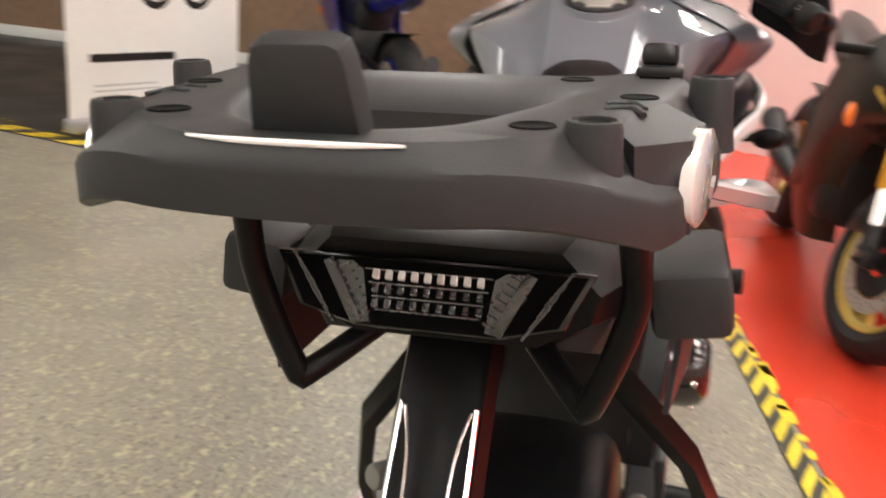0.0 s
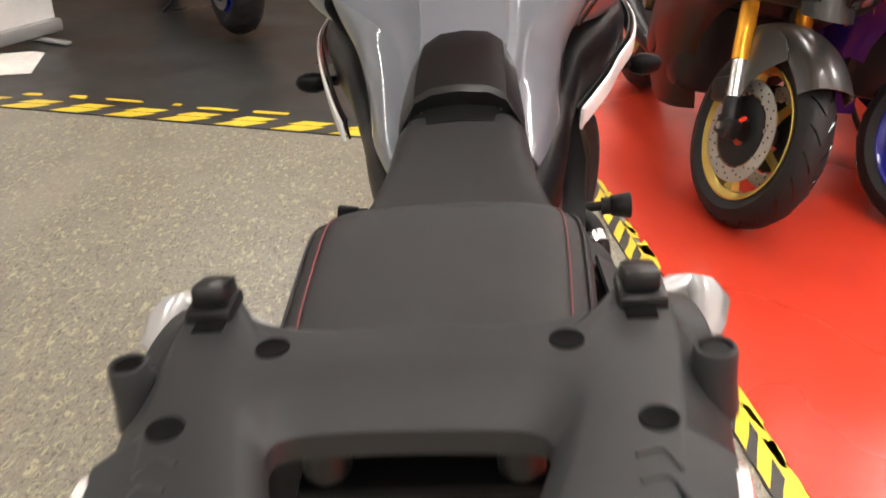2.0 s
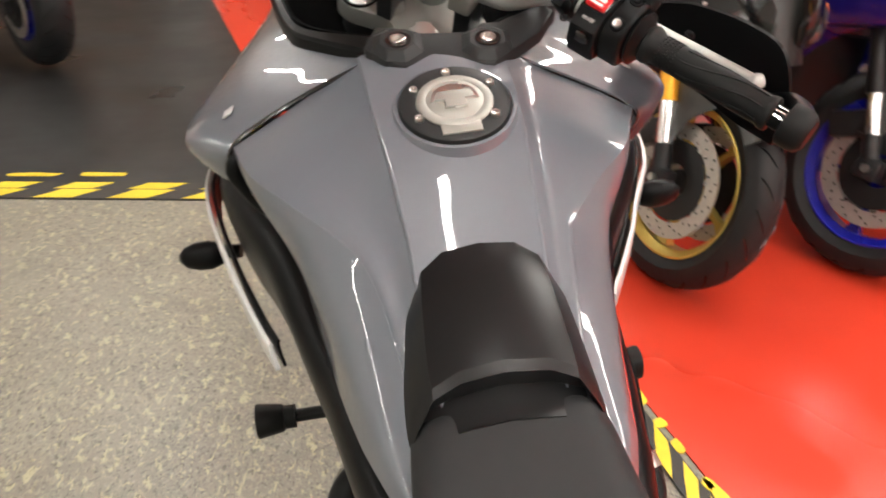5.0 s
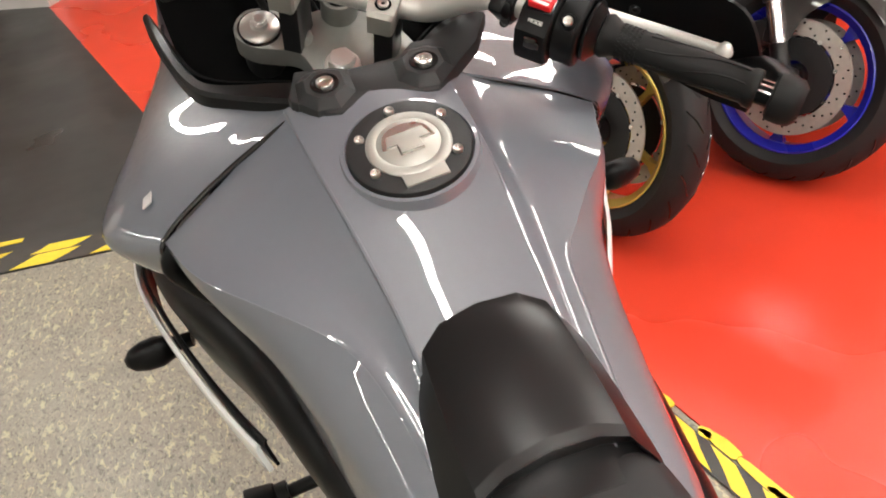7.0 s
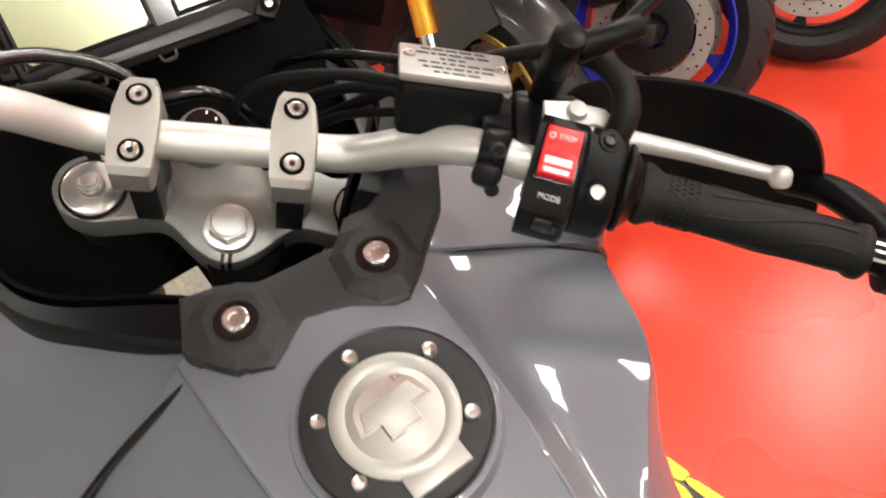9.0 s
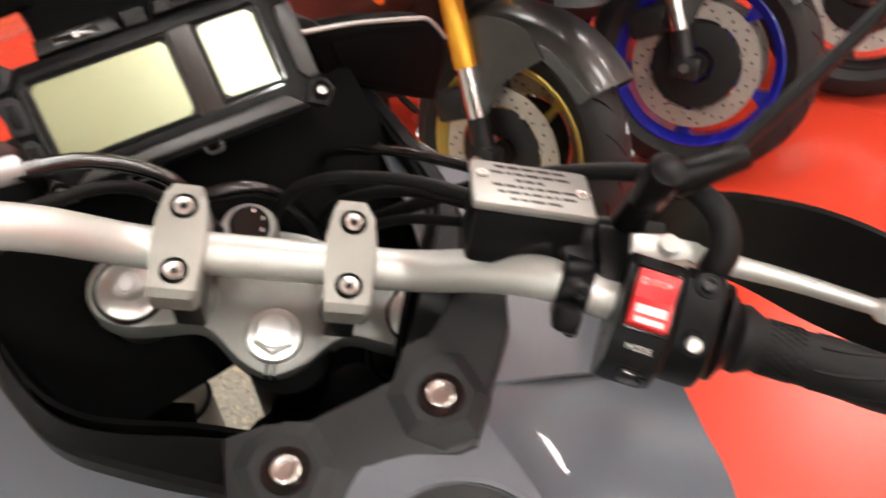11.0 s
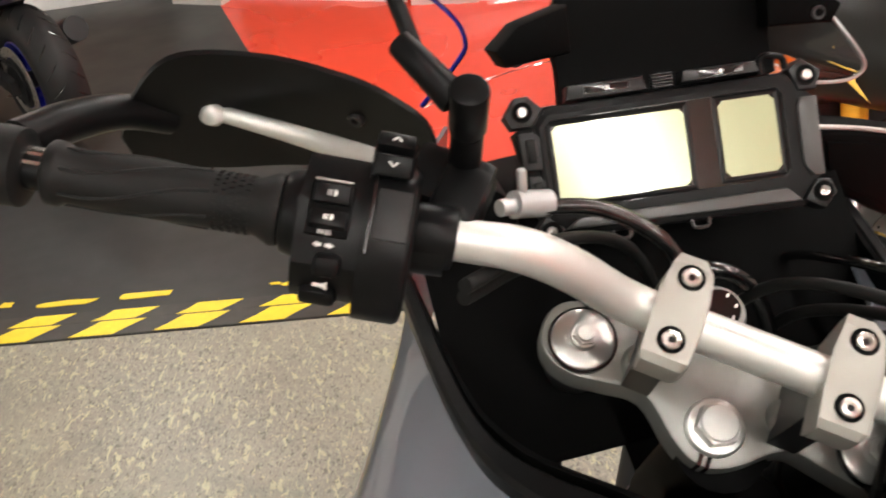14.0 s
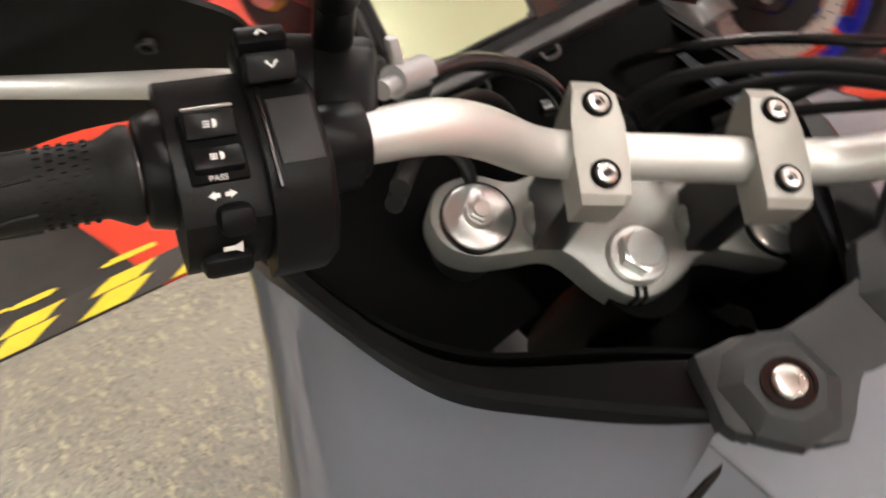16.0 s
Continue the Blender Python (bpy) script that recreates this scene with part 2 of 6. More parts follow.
def loft(rings, closed=True, caps=True):
    bm = bmesh.new()
    vs = [[bm.verts.new(p) for p in r] for r in rings]
    n = len(vs[0])
    for a, b in zip(vs, vs[1:]):
        for i in range(n if closed else n - 1):
            j = (i + 1) % n
            bm.faces.new((a[i], a[j], b[j], b[i]))
    if caps and closed:
        bm.faces.new(vs[0])
        bm.faces.new(vs[-1])
    return bm


def prism(outline, h, m=None, bevel=0.0, seg=2):
    """A flat outline (x, y) raised from z = 0 to h, its top rim bevelled."""
    bm = bmesh.new()
    vs = [bm.verts.new((x, y, 0)) for x, y in outline]
    f = bm.faces.new(vs)
    r = bmesh.ops.extrude_face_region(bm, geom=[f])
    up = [v for v in r["geom"] if isinstance(v, bmesh.types.BMVert)]
    bmesh.ops.translate(bm, verts=up, vec=(0, 0, h))
    if bevel:
        ups = set(up)
        bmesh.ops.bevel(bm, geom=[e for e in bm.edges if e.verts[0] in ups and e.verts[1] in ups], offset=bevel, segments=seg, affect="EDGES", profile=0.5)
    if m is not None:
        bm.transform(m)
    return bm


def shell(grid, t):
    """A curved sheet through a grid of points, t thick."""
    bm = bmesh.new()
    vs = [[bm.verts.new(p) for p in row] for row in grid]
    for a, b in zip(vs, vs[1:]):
        for i in range(len(a) - 1):
            bm.faces.new((a[i], a[i + 1], b[i + 1], b[i]))
    bmesh.ops.recalc_face_normals(bm, faces=bm.faces[:])
    bmesh.ops.solidify(bm, geom=bm.faces[:], thickness=t)
    return bm


def grid_smooth(rows, n, k):
    """Refines a grid of control points by smooth lines both ways."""
    fine = [crom(r, k) for r in rows]
    cols = [crom([r[i] for r in fine], n) for i in range(len(fine[0]))]
    return [[c[j] for c in cols] for j in range(len(cols[0]))]


def flipped(bm):
    for v in bm.verts:
        v.co.x = -v.co.x
    bmesh.ops.reverse_faces(bm, faces=bm.faces[:])
    return bm


def thing(name, label, category, m=None, group="", kind=""):
    e = new(name)
    e.empty_display_size = 0.1
    if m is not None:
        e.matrix_basis = m
    return tagged(e, label, category, group, kind)


def basis(o, x, y, z):
    return Matrix(((x[0], y[0], z[0], o[0]), (x[1], y[1], z[1], o[1]), (x[2], y[2], z[2], o[2]), (0, 0, 0, 1)))


def face_to(o, n, up=(0, 0, 1)):
    """A pose at o whose z axis is n and whose y axis leans to up."""
    z = Vector(n).normalized()
    x = Vector(up).cross(z).normalized()
    return basis(o, x, z.cross(x), z)


def bolt(name, r, h, m, parent, material, socket=True):
    """A socket-head screw on the z axis of m."""
    bm = lathe([(0, h * 0.35), (r * 0.5, h * 0.35), (r * 0.52, h * 0.9), (r * 0.85, h), (r, h * 0.75), (r, 0)], 16) if socket else lathe([(0, h), (r * 0.6, h), (r * 0.95, h * 0.6), (r, 0)], 16)
    bm.transform(m)
    return part(name, bm, material, parent)


# ---- room ----
def structure(name, bm, material, label, category="", smooth=40):
    return tagged(part(name, bm, material, None, label, smooth=smooth), category=category, kind="structure")


def sheet(pts, z0, z1):
    bm = bmesh.new()
    vs = [bm.verts.new((x, y, z1)) for x, y in pts]
    f = bm.faces.new(vs)
    bmesh.ops.recalc_face_normals(bm, faces=[f])
    if f.normal.z < 0:
        f.normal_flip()
    bmesh.ops.solidify(bm, geom=[f], thickness=z1 - z0)
    return bm


# The front line of the aisle: y = 2.73 - 0.15 x. Its right line: x = 0.865 - 0.155 y. The red/black line: x = 0.42 - 0.2 y.
def front_y(x):
    return 2.735 - 0.155 * x


def right_x(y):
    return 0.865 - 0.160 * y


X0, X1, Y0, Y1, H = -7.0, 7.0, -6.0, 6.75, 3.1
structure("floor", sheet([(X0, Y0), (X1, Y0), (X1, Y1), (X0, Y1)], -0.1, 0.0), VINYL, "worn grey-beige speckled vinyl floor of the aisle", "floor")
cx = (0.865 - 0.16 * 2.735) / (1 - 0.16 * 0.155)
corner = (cx, front_y(cx))
structure("floor_red", sheet([(right_x(Y0), Y0), (X1, Y0), (X1, Y1), (0.42 - 0.2 * Y1, Y1), (-0.127, front_y(-0.127)), corner], 0.0, 0.004), RED, "glossy red painted display floor beside the aisle", "floor")
structure("floor_black", sheet([(X0, front_y(X0)), (-0.127, front_y(-0.127)), (0.42 - 0.2 * Y1, Y1), (X0, Y1)], 0.0, 0.004), BLACKFLOOR, "scuffed black display floor", "floor")
for nm, pts, lab, mt in (
    ("wall_north", [(X0, Y1), (X1, Y1), (X1, Y1 + 0.2), (X0, Y1 + 0.2)], "brown wood-panelled showroom wall", WOOD),
    ("wall_south", [(X0, Y0 - 0.2), (X1, Y0 - 0.2), (X1, Y0), (X0, Y0)], "plain white showroom wall", WALL),
    ("wall_west", [(X0 - 0.2, Y0), (X0, Y0), (X0, Y1), (X0 - 0.2, Y1)], "plain white showroom wall", WALL),
    ("wall_east", [(X1, Y0), (X1 + 0.2, Y0), (X1 + 0.2, Y1), (X1, Y1)], "plain white showroom wall", WALL)):
    structure(nm, sheet(pts, 0.0, H), mt, lab, "wall")
structure("ceiling", sheet([(X0, Y0), (X1, Y0), (X1, Y1), (X0, Y1)], H, H + 0.1), CEIL, "white tiled showroom ceiling", "ceiling")
structure("baseboard", box(X1 - X0, 0.03, 0.10, Matrix.Translation((0, Y1 - 0.016, 0.054)), 0.004), WHITE, "pale skirting along the panelled wall", "baseboard")


def slab(name, p, q, thick, z0, z1, material, label, category):
    """An upright slab from p to q, its front face on that line."""
    d = (Vector(q) - Vector(p)).normalized()
    n = Vector((-d.y, d.x)) * thick
    return structure(name, sheet([p, q, (q[0] + n.x, q[1] + n.y), (p[0] + n.x, p[1] + n.y)], z0, z1), material, label, category)


# slanting partition behind the display floor, with a white post and a pale end panel
PA, PB, PC = (-0.80, 6.42), (0.28, 5.76), (2.90, 4.80)
slab("wall_partition_1", PA, PB, 0.10, 0.004, 2.4, WOOD, "brown wood-grain partition wall", "wall")
slab("wall_partition_2", (PB[0] + 0.02, PB[1] - 0.09), PC, 0.08, 0.004, 2.4, PINK, "pale pink glossy partition panel", "wall")
slab("trim", (PA[0], PA[1] - 0.02), (PB[0], PB[1] - 0.02), 0.017, 0.004, 0.035, WHITE, "pale strip along the foot of the partition", "trim")
slab("wall_post", (-1.14, 6.44), (-0.82, 6.24), 0.24, 0.004, 3.0, WALL, "white square post beside the partition", "post")


def tape(name, p, q, width, label, seed, slant, per):
    """A strip of hazard tape from p to q: black film with slanted yellow stripes, worn in places."""
    rnd = random.Random(seed)
    p, q = Vector((*p, 0)), Vector((*q, 0))
    d = (q - p).normalized()
    s = Vector((-d.y, d.x, 0))
    L = (q - p).length
    base = structure(name, sheet([(p + s * width / 2)[:2], (p - s * width / 2)[:2], (q - s * width / 2)[:2], (q + s * width / 2)[:2]], 0.0045, 0.0060), TAPE_K, label, "tape")
    i = 0
    while (i + 1) * per < L:
        a = i * per + rnd.uniform(-0.004, 0.004)
        b = a + per * 0.52
        if rnd.random() > 0.03:
            lo, hi = -width / 2 + 0.003, width / 2 - 0.003
            rag = [rnd.uniform(-0.008, 0.008) for _ in range(4)]
            pts = []
            for x, y in ((a, lo), (b, lo), (b + slant / 2 + rag[0], (lo + hi) / 2), (b + slant, hi), (a + slant + rag[1], hi), (a + slant / 2 + rag[2], (lo + hi) / 2)):
                w = p + d * x + s * y
                pts.append((w.x, w.y))
            ob = part("stripe", sheet(pts, 0.0060, 0.0066), TAPE_Y, base)
        i += 1
    return base


def shift(p, dx, dy):
    return (p[0] + dx, p[1] + dy)


fa, fb = (-4.5, front_y(-4.5)), (0.37, front_y(0.37))
tape("floor_tape_1", shift(fa, 0, 0.040), shift(fb, 0, 0.040), 0.074, "black and yellow hazard tape, edges worn", 1, 0.085, 0.262)
tape("floor_tape_2", shift(fa, 0.060, 0.106 - 0.0093), shift(fb, 0, 0.106), 0.056, "black and yellow hazard tape, edges worn", 2, 0.065, 0.262)
tape("floor_tape_3", (right_x(2.6) - 0.05, 2.6), (right_x(-4) - 0.05, -4.0), 0.058, "black and yellow hazard tape, torn along the red floor", 3, -0.105, 0.125)


def remnants(name, p, q, seed, count, spread, label):
    """Torn left-over scraps of yellow tape along a line."""
    rnd = random.Random(seed)
    p, q = Vector((*p, 0)), Vector((*q, 0))
    d = (q - p).normalized()
    s = Vector((-d.y, d.x, 0))
    L = (q - p).length
    base = None
    for i in range(count):
        c = p + d * L * (i + rnd.uniform(0.1, 0.9)) / count + s * rnd.uniform(-spread, spread)
        ln, wd = rnd.uniform(0.015, 0.105), rnd.uniform(0.006, 0.020)
        n = 12
        pts = []
        for k in range(n):
            a = 2 * math.pi * k / n
            e = rnd.uniform(0.7, 1.15)
            w = c + d * (ln * math.copysign(abs(math.cos(a)) ** 0.6, math.cos(a)) * e) + s * (wd * math.copysign(abs(math.sin(a)) ** 0.6, math.sin(a)) * e)
            pts.append((w.x, w.y))
        if base is None:
            base = structure(name, sheet(pts, 0.0045, 0.0062), TAPE_Y, label, "tape")
        else:
            part("scrap", sheet(pts, 0.0045, 0.0062), TAPE_Y, base)


remnants("floor_tape_4", shift(fa, 0, 0.215), shift(fb, -0.1, 0.215), 11, 19, 0.012, "torn yellow left-over scraps of tape")
remnants("floor_tape_5", (right_x(2.4) - 0.010, 2.4), (right_x(-2) - 0.010, -2.0), 12, 46, 0.008, "torn yellow tape edge along the red floor")


def ceiling_light(x, y, sx, sy, bright=None):
    t = thing("ceiling_light", "white recessed ceiling light panel, unseen, switched on", "ceiling light", Matrix.Translation((x, y, H)) @ Matrix.Rotation(math.atan2(-0.949, 0.316), 4, "Z"), "ceiling lights")
    part("diffuser", box(sx, sy, 0.012, Matrix.Translation((0, 0, -0.012))), bright or LIGHT, t, "glowing white diffuser")
    fr = []
    for dx, dy, lx, ly in ((0, sy / 2 + 0.015, sx + 0.06, 0.03), (0, -sy / 2 - 0.015, sx + 0.06, 0.03), (sx / 2 + 0.015, 0, 0.03, sy), (-sx / 2 - 0.015, 0, 0.03, sy)):
        fr.append(box(lx, ly, 0.022, Matrix.Translation((dx, dy, -0.011)), 0.003))
    part("frame", flat(fr), WHITE, t)


# long rows of tube lights, set askew to the motorcycle
ROW = Vector((0.316, -0.949, 0))
ACROSS = Vector((0.949, 0.316, 0))
# rows -4.5, -2.3 and the middle row's front tubes: unseen, added to brighten
for off in (-4.5, -2.3, 0.065, 2.1, 4.3):
    for k in range(-4, 5):
        c = ACROSS * off + ROW * (k * 1.56 + 0.3)
        if abs(c.x) < 6.2 and -5.2 < c.y < 5.9 and not (abs(off) < 1 and k in (-1, -2)) and not (off == -2.3 and k < 0):
            if off > 1:
                ceiling_light(c.x, c.y, 0.6, 0.6)
            else:
                ceiling_light(c.x, c.y, 1.5, 0.085, TUBE)


# ---- sport motorcycles ----
def wheel(parent, name, center, axis_m, R, half, rim_mat, spokes, disc=True, rim_label="", tyre_label=""):
    """A wheel whose axle is the z axis of axis_m: tyre with grooves, rim, spokes, hub, brake discs with holes."""
    m = Matrix.Translation(center) @ axis_m
    rr = R - half * 1.45
    prof = [(rr - 0.004, -half * 0.62), (rr + 0.012, -half * 0.80), (rr + half * 0.55, -half * 0.98), (R - half * 0.42, -half * 0.86), (R - half * 0.12, -half * 0.52), (R, -half * 0.12), (R, half * 0.12), (R - half * 0.12, half * 0.52), (R - half * 0.42, half * 0.86), (rr + half * 0.55, half * 0.98), (rr + 0.012, half * 0.80), (rr - 0.004, half * 0.62)]
    w = part(name, lathe([(rr - 0.020, -half * 0.5), (rr - 0.009, -half * 0.66), (rr - 0.001, -half * 0.82), (rr + 0.004, -half * 0.80), (rr - 0.002, -half * 0.60), (rr - 0.012, -half * 0.35), (rr - 0.012, half * 0.35), (rr - 0.002, half * 0.60), (rr + 0.004, half * 0.80), (rr - 0.001, half * 0.82), (rr - 0.009, half * 0.66), (rr - 0.020, half * 0.5)], 56, closed=True), rim_mat, parent, rim_label, m)
    part("tyre", lathe(prof, 64, closed=True), TYRE, w, tyre_label or "black road tyre with curved grooves")
    gv = []
    for i in range(22):
        for side in (-1, 1):
            a0 = 2 * math.pi * (i + (0.5 if side > 0 else 0)) / 22
            line = []
            for k in range(5):
                f = k / 4
                a = a0 + 0.20 * f
                z = side * half * (0.12 + 0.62 * f)
                zz = abs(z) / half
                r = R - half * (0.02 + 0.12 * min(1, zz / 0.52) + 0.30 * max(0, (zz - 0.52) / 0.34)) + 0.0015
                line.append((r * math.cos(a), r * math.sin(a), z))
            gv.append(tube(line, 0.0026, 5, 2))
    part("tread", flat(gv), GLOSSBLACK, w, kind="stuff")
    hub = lathe([(0.0, -half * 0.9), (0.030, -half * 0.9), (0.036, -half * 0.5), (0.036, half * 0.5), (0.030, half * 0.9), (0.0, half * 0.9)], 24)
    part("hub", hub, STEEL_D, w)
    for i in range(spokes):
        a = 2 * math.pi * i / spokes
        q = Matrix.Rotation(a, 4, "Z")
        sp = loft([[(0.03, y, z) for y, z in ((-0.016, -0.016), (0.016, -0.016), (0.016, 0.016), (-0.016, 0.016))], [(0.10, y, z) for y, z in ((-0.008, -0.011), (0.008, -0.011), (0.008, 0.011), (-0.008, 0.011))], [(rr - 0.055, y, z) for y, z in ((-0.007, -0.011), (0.007, -0.011), (0.007, 0.011), (-0.007, 0.011))], [(rr - 0.014, y, z) for y, z in ((-0.024, -0.016), (0.024, -0.016), (0.024, 0.016), (-0.024, 0.016))]])
        sp.transform(q)
        part("spoke", sp, rim_mat, w)
    if disc:
        for side in (-1, 1):
            z = side * half * 1.02
            d = part("brake_disc", lathe([(0.112, z - 0.002), (0.155, z - 0.002), (0.155, z + 0.002), (0.112, z + 0.002)], 64, closed=True), DISC, w, "drilled steel brake disc")
            hs = []
            for i in range(45):
                a = 2 * math.pi * i / 45
                r = (0.121, 0.133, 0.145)[i % 3]
                hs.append(cyl((r * math.cos(a), r * math.sin(a), z - 0.0024), (r * math.cos(a), r * math.sin(a), z + 0.0024), 0.0032, seg=8))
            part("perforation", flat(hs), GLOSSBLACK, w, kind="stuff")
            part("disc_carrier", lathe([(0.045, z - 0.003), (0.098, z - 0.003), (0.106, z - 0.0015), (0.106, z + 0.0015), (0.098, z + 0.003), (0.045, z + 0.003)], 40, closed=True), STEEL_D, w)
            for i in range(8):
                a = 2 * math.pi * (i + 0.5) / 8
                part("rivet", cyl((0.113 * math.cos(a), 0.113 * math.sin(a), z - 0.004 * 1), (0.113 * math.cos(a), 0.113 * math.sin(a), z + 0.004), 0.006, seg=10), ZINC, w)
    return w


def sport_bike(label, body, rim, fork, fender, m, steer, accent=None, white_band=False):
    """A sport motorcycle that heads along +y: rear axle over the origin, front axle at y = 1.42."""
    t = thing("motorcycle", label, "motorcycle", m, "motorcycles on display")
    side = Matrix.Rotation(radians(90), 4, "Y")
    wheel(t, "rear_wheel", (0, 0, 0.315), side, 0.302, 0.094, rim, 5, True, "", "wide black rear tyre with curved grooves")
    # steered front end: axis through the head, leaning back 24 degrees
    head = Vector((0, 1.42 - 0.03, 0.30)) + Vector((0, -0.407, 0.914)) * 0.55
    axis = Vector((0, -0.407, 0.914))
    st = Matrix.Translation(head) @ Matrix.Rotation(radians(steer), 4, axis) @ Matrix.Translation(-head)
    fm = st @ Matrix.Translation((0, 1.42, 0.30)) @ side
    w = wheel(t, "front_wheel", (0, 0, 0), fm, 0.288, 0.058, rim, 5, True)
    if white_band:
        for k in range(3):
            a0 = 2 * math.pi * k / 3 + 0.4
            rows = [[(r * math.cos(a0 + 0.5 * j / 10), r * math.sin(a0 + 0.5 * j / 10), s * 0.0492) for j in range(11)] for r, s in ((0.208, -1), (0.2165, -1))]
            part("rim_sticker", shell(rows, 0.0008), WHITE, w)
    for s in (-1, 1):
        a = Vector((s * 0.10, 1.42 - 0.012, 0.30))
        low = a + axis * 0.26
        top = a + axis * 0.62
        leg = [cyl(a - axis * 0.02, a + axis * 0.09, 0.026, 0.024), box(0.05, 0.07, 0.06, Matrix.Translation(a), 0.01)]
        o = part("fork_bottom", flat(leg), STEEL_D, t)
        o.matrix_basis = st
        o = part("fork_slider", cyl(a + axis * 0.085, a + axis * 0.205, 0.021), CHROME, t, "bright chromed fork slider")
        o.matrix_basis = st
        o = part("fork_tube", cyl(a + axis * 0.20, top, 0.0265), fork, t)
        o.matrix_basis = st
        o = part("axle_nut", cyl(a + Vector((s * 0.02, 0, 0)), a + Vector((s * 0.034, 0, 0)), 0.012, seg=6), ZINC, t)
        o.matrix_basis = st
        cal = flat([box(0.05, 0.11, 0.075, Matrix.Translation((s * 0.075, 1.42 - 0.125, 0.385)) @ Matrix.Rotation(radians(25), 4, "X"), 0.014), box(0.03, 0.05, 0.05, Matrix.Translation((s * 0.09, 1.42 - 0.07, 0.40)), 0.008)])
        o = part("brake_caliper", cal, STEEL_D, t)
        o.matrix_basis = st
    rows = []
    for i in range(9):
        a = radians(116 - i * 9.0)
        rows.append([(x, 1.42 + (0.315 + dz) * math.cos(a), 0.30 + (0.315 + dz) * math.sin(a)) for x, dz in ((-0.082, -0.055), (-0.072, -0.01), (-0.035, 0.012), (0, 0.016), (0.035, 0.012), (0.072, -0.01), (0.082, -0.055))])
    o = part("fender", shell(grid_smooth(rows, 2, 2), 0.003), fender, t)
    o.matrix_basis = st
    for s in (-1, 1):
        grid = [[(s * 0.086, 1.42 + y, 0.30 + z) for y, z in ((-0.14, 0.26), (-0.07, 0.30), (0.03, 0.30), (0.09, 0.25))], [(s * 0.092, 1.42 + y, 0.30 + z) for y, z in ((-0.12, 0.18), (-0.075, 0.20), (-0.02, 0.20), (0.0, 0.17))], [(s * 0.094, 1.42 + y, 0.30 + z) for y, z in ((-0.085, 0.10), (-0.06, 0.09), (-0.035, 0.09), (-0.025, 0.10))]]
        o = part("fender_bracket", shell(grid_smooth(grid, 3, 3), 0.003), fender, t)
        o.matrix_basis = st
    for s in (-1, 1):
        # side fairing from nose to belly
        g = [[(s * 0.03, 1.60, 0.77), (s * 0.085, 1.56, 0.83), (s * 0.125, 1.44, 0.91), (s * 0.12, 1.25, 0.98)],
             [(s * 0.035, 1.60, 0.735), (s * 0.155, 1.52, 0.765), (s * 0.215, 1.34, 0.82), (s * 0.215, 1.10, 0.89)],
             [(s * 0.04, 1.56, 0.70), (s * 0.165, 1.44, 0.695), (s * 0.238, 1.22, 0.70), (s * 0.240, 0.88, 0.78)],
             [(s * 0.13, 1.28, 0.645), (s * 0.19, 1.18, 0.61), (s * 0.232, 1.00, 0.55), (s * 0.22, 0.74, 0.60)],
             [(s * 0.13, 1.06, 0.46), (s * 0.17, 1.00, 0.42), (s * 0.20, 0.85, 0.38), (s * 0.18, 0.58, 0.42)],
             [(s * 0.05, 0.98, 0.22), (s * 0.12, 0.92, 0.20), (s * 0.14, 0.78, 0.19), (s * 0.12, 0.50, 0.24)]]
        fa_ = part("fairing", shell(grid_smooth(g, 4, 4), 0.004), body, t)
        e = lathe([(0, 0.018), (0.012, 0.016), (0.020, 0.008), (0.024, 0)], 20, face_to((s * 0.236, 1.225, 0.660), (s, 0.35, -0.1)) @ Matrix.Diagonal((1.0, 1.6, 1, 1)))
        part("indicator", e, ORANGE, t, "orange indicator lens")
        if accent is not None:
            mm = face_to((s * 0.206, 1.375, 0.752), (s, 0.50, 0.30)) @ Matrix.Rotation(radians(-s * 24), 4, "Z") @ Matrix.Diagonal((s * 1.0, 1.0, 1, 1))
            for pts in ([(-0.060, 0.026), (-0.012, 0.026), (0.004, 0.012), (-0.014, 0.004), (-0.030, 0.010), (-0.044, 0.010)], [(-0.046, -0.004), (-0.020, -0.004), (-0.004, -0.012), (0.010, 0.002), (0.030, -0.014), (0.078, -0.022), (0.000, -0.024), (-0.030, -0.020)]):
                b2 = prism(pts, 0.0012)
                b2.transform(mm @ Matrix.Translation((0, 0, 0.005)))
                part("side_mark", b2, accent, fa_, "gold printed mark")
            for q in ((0.205, 1.20, 0.865), (0.165, 1.50, 0.775)):
                part("fairing_screw", lathe([(0, 0.004), (0.004, 0.003), (0.005, 0)], 10, face_to((s * q[0], q[1], q[2]), (s, 0.4, 0.5))), ZINC, fa_)
        lamp = lathe([(0, 0.022), (0.02, 0.018), (0.030, 0.006), (0.032, 0)], 24, face_to((s * 0.098, 1.553, 0.760), (s * 0.62, 0.75, 0.15)))
        part("headlight", lamp, GREYLENS, t, "clear round headlight")
        g = [[(s * 0.045, 1.600, 0.80), (s * 0.075, 1.580, 0.84), (s * 0.100, 1.51, 0.89)], [(s * 0.045, 1.605, 0.755), (s * 0.098, 1.575, 0.78), (s * 0.142, 1.50, 0.83)], [(s * 0.045, 1.590, 0.715), (s * 0.090, 1.560, 0.725), (s * 0.145, 1.485, 0.765)]]
        part("headlight_cover", shell(grid_smooth(g, 3, 3), 0.003), GLOSSBLACK, t)
        mir = flat([tube([(s * 0.11, 1.38, 0.93), (s * 0.22, 1.42, 1.02), (s * 0.28, 1.42, 1.05)], 0.009), lathe([(0, 0.02), (0.03, 0.014), (0.038, 0.0), (0.034, -0.008), (0, -0.008)], 20, face_to((s * 0.32, 1.42, 1.06), (0, 1, 0)) @ Matrix.Diagonal((1.9, 1, 1, 1)))])
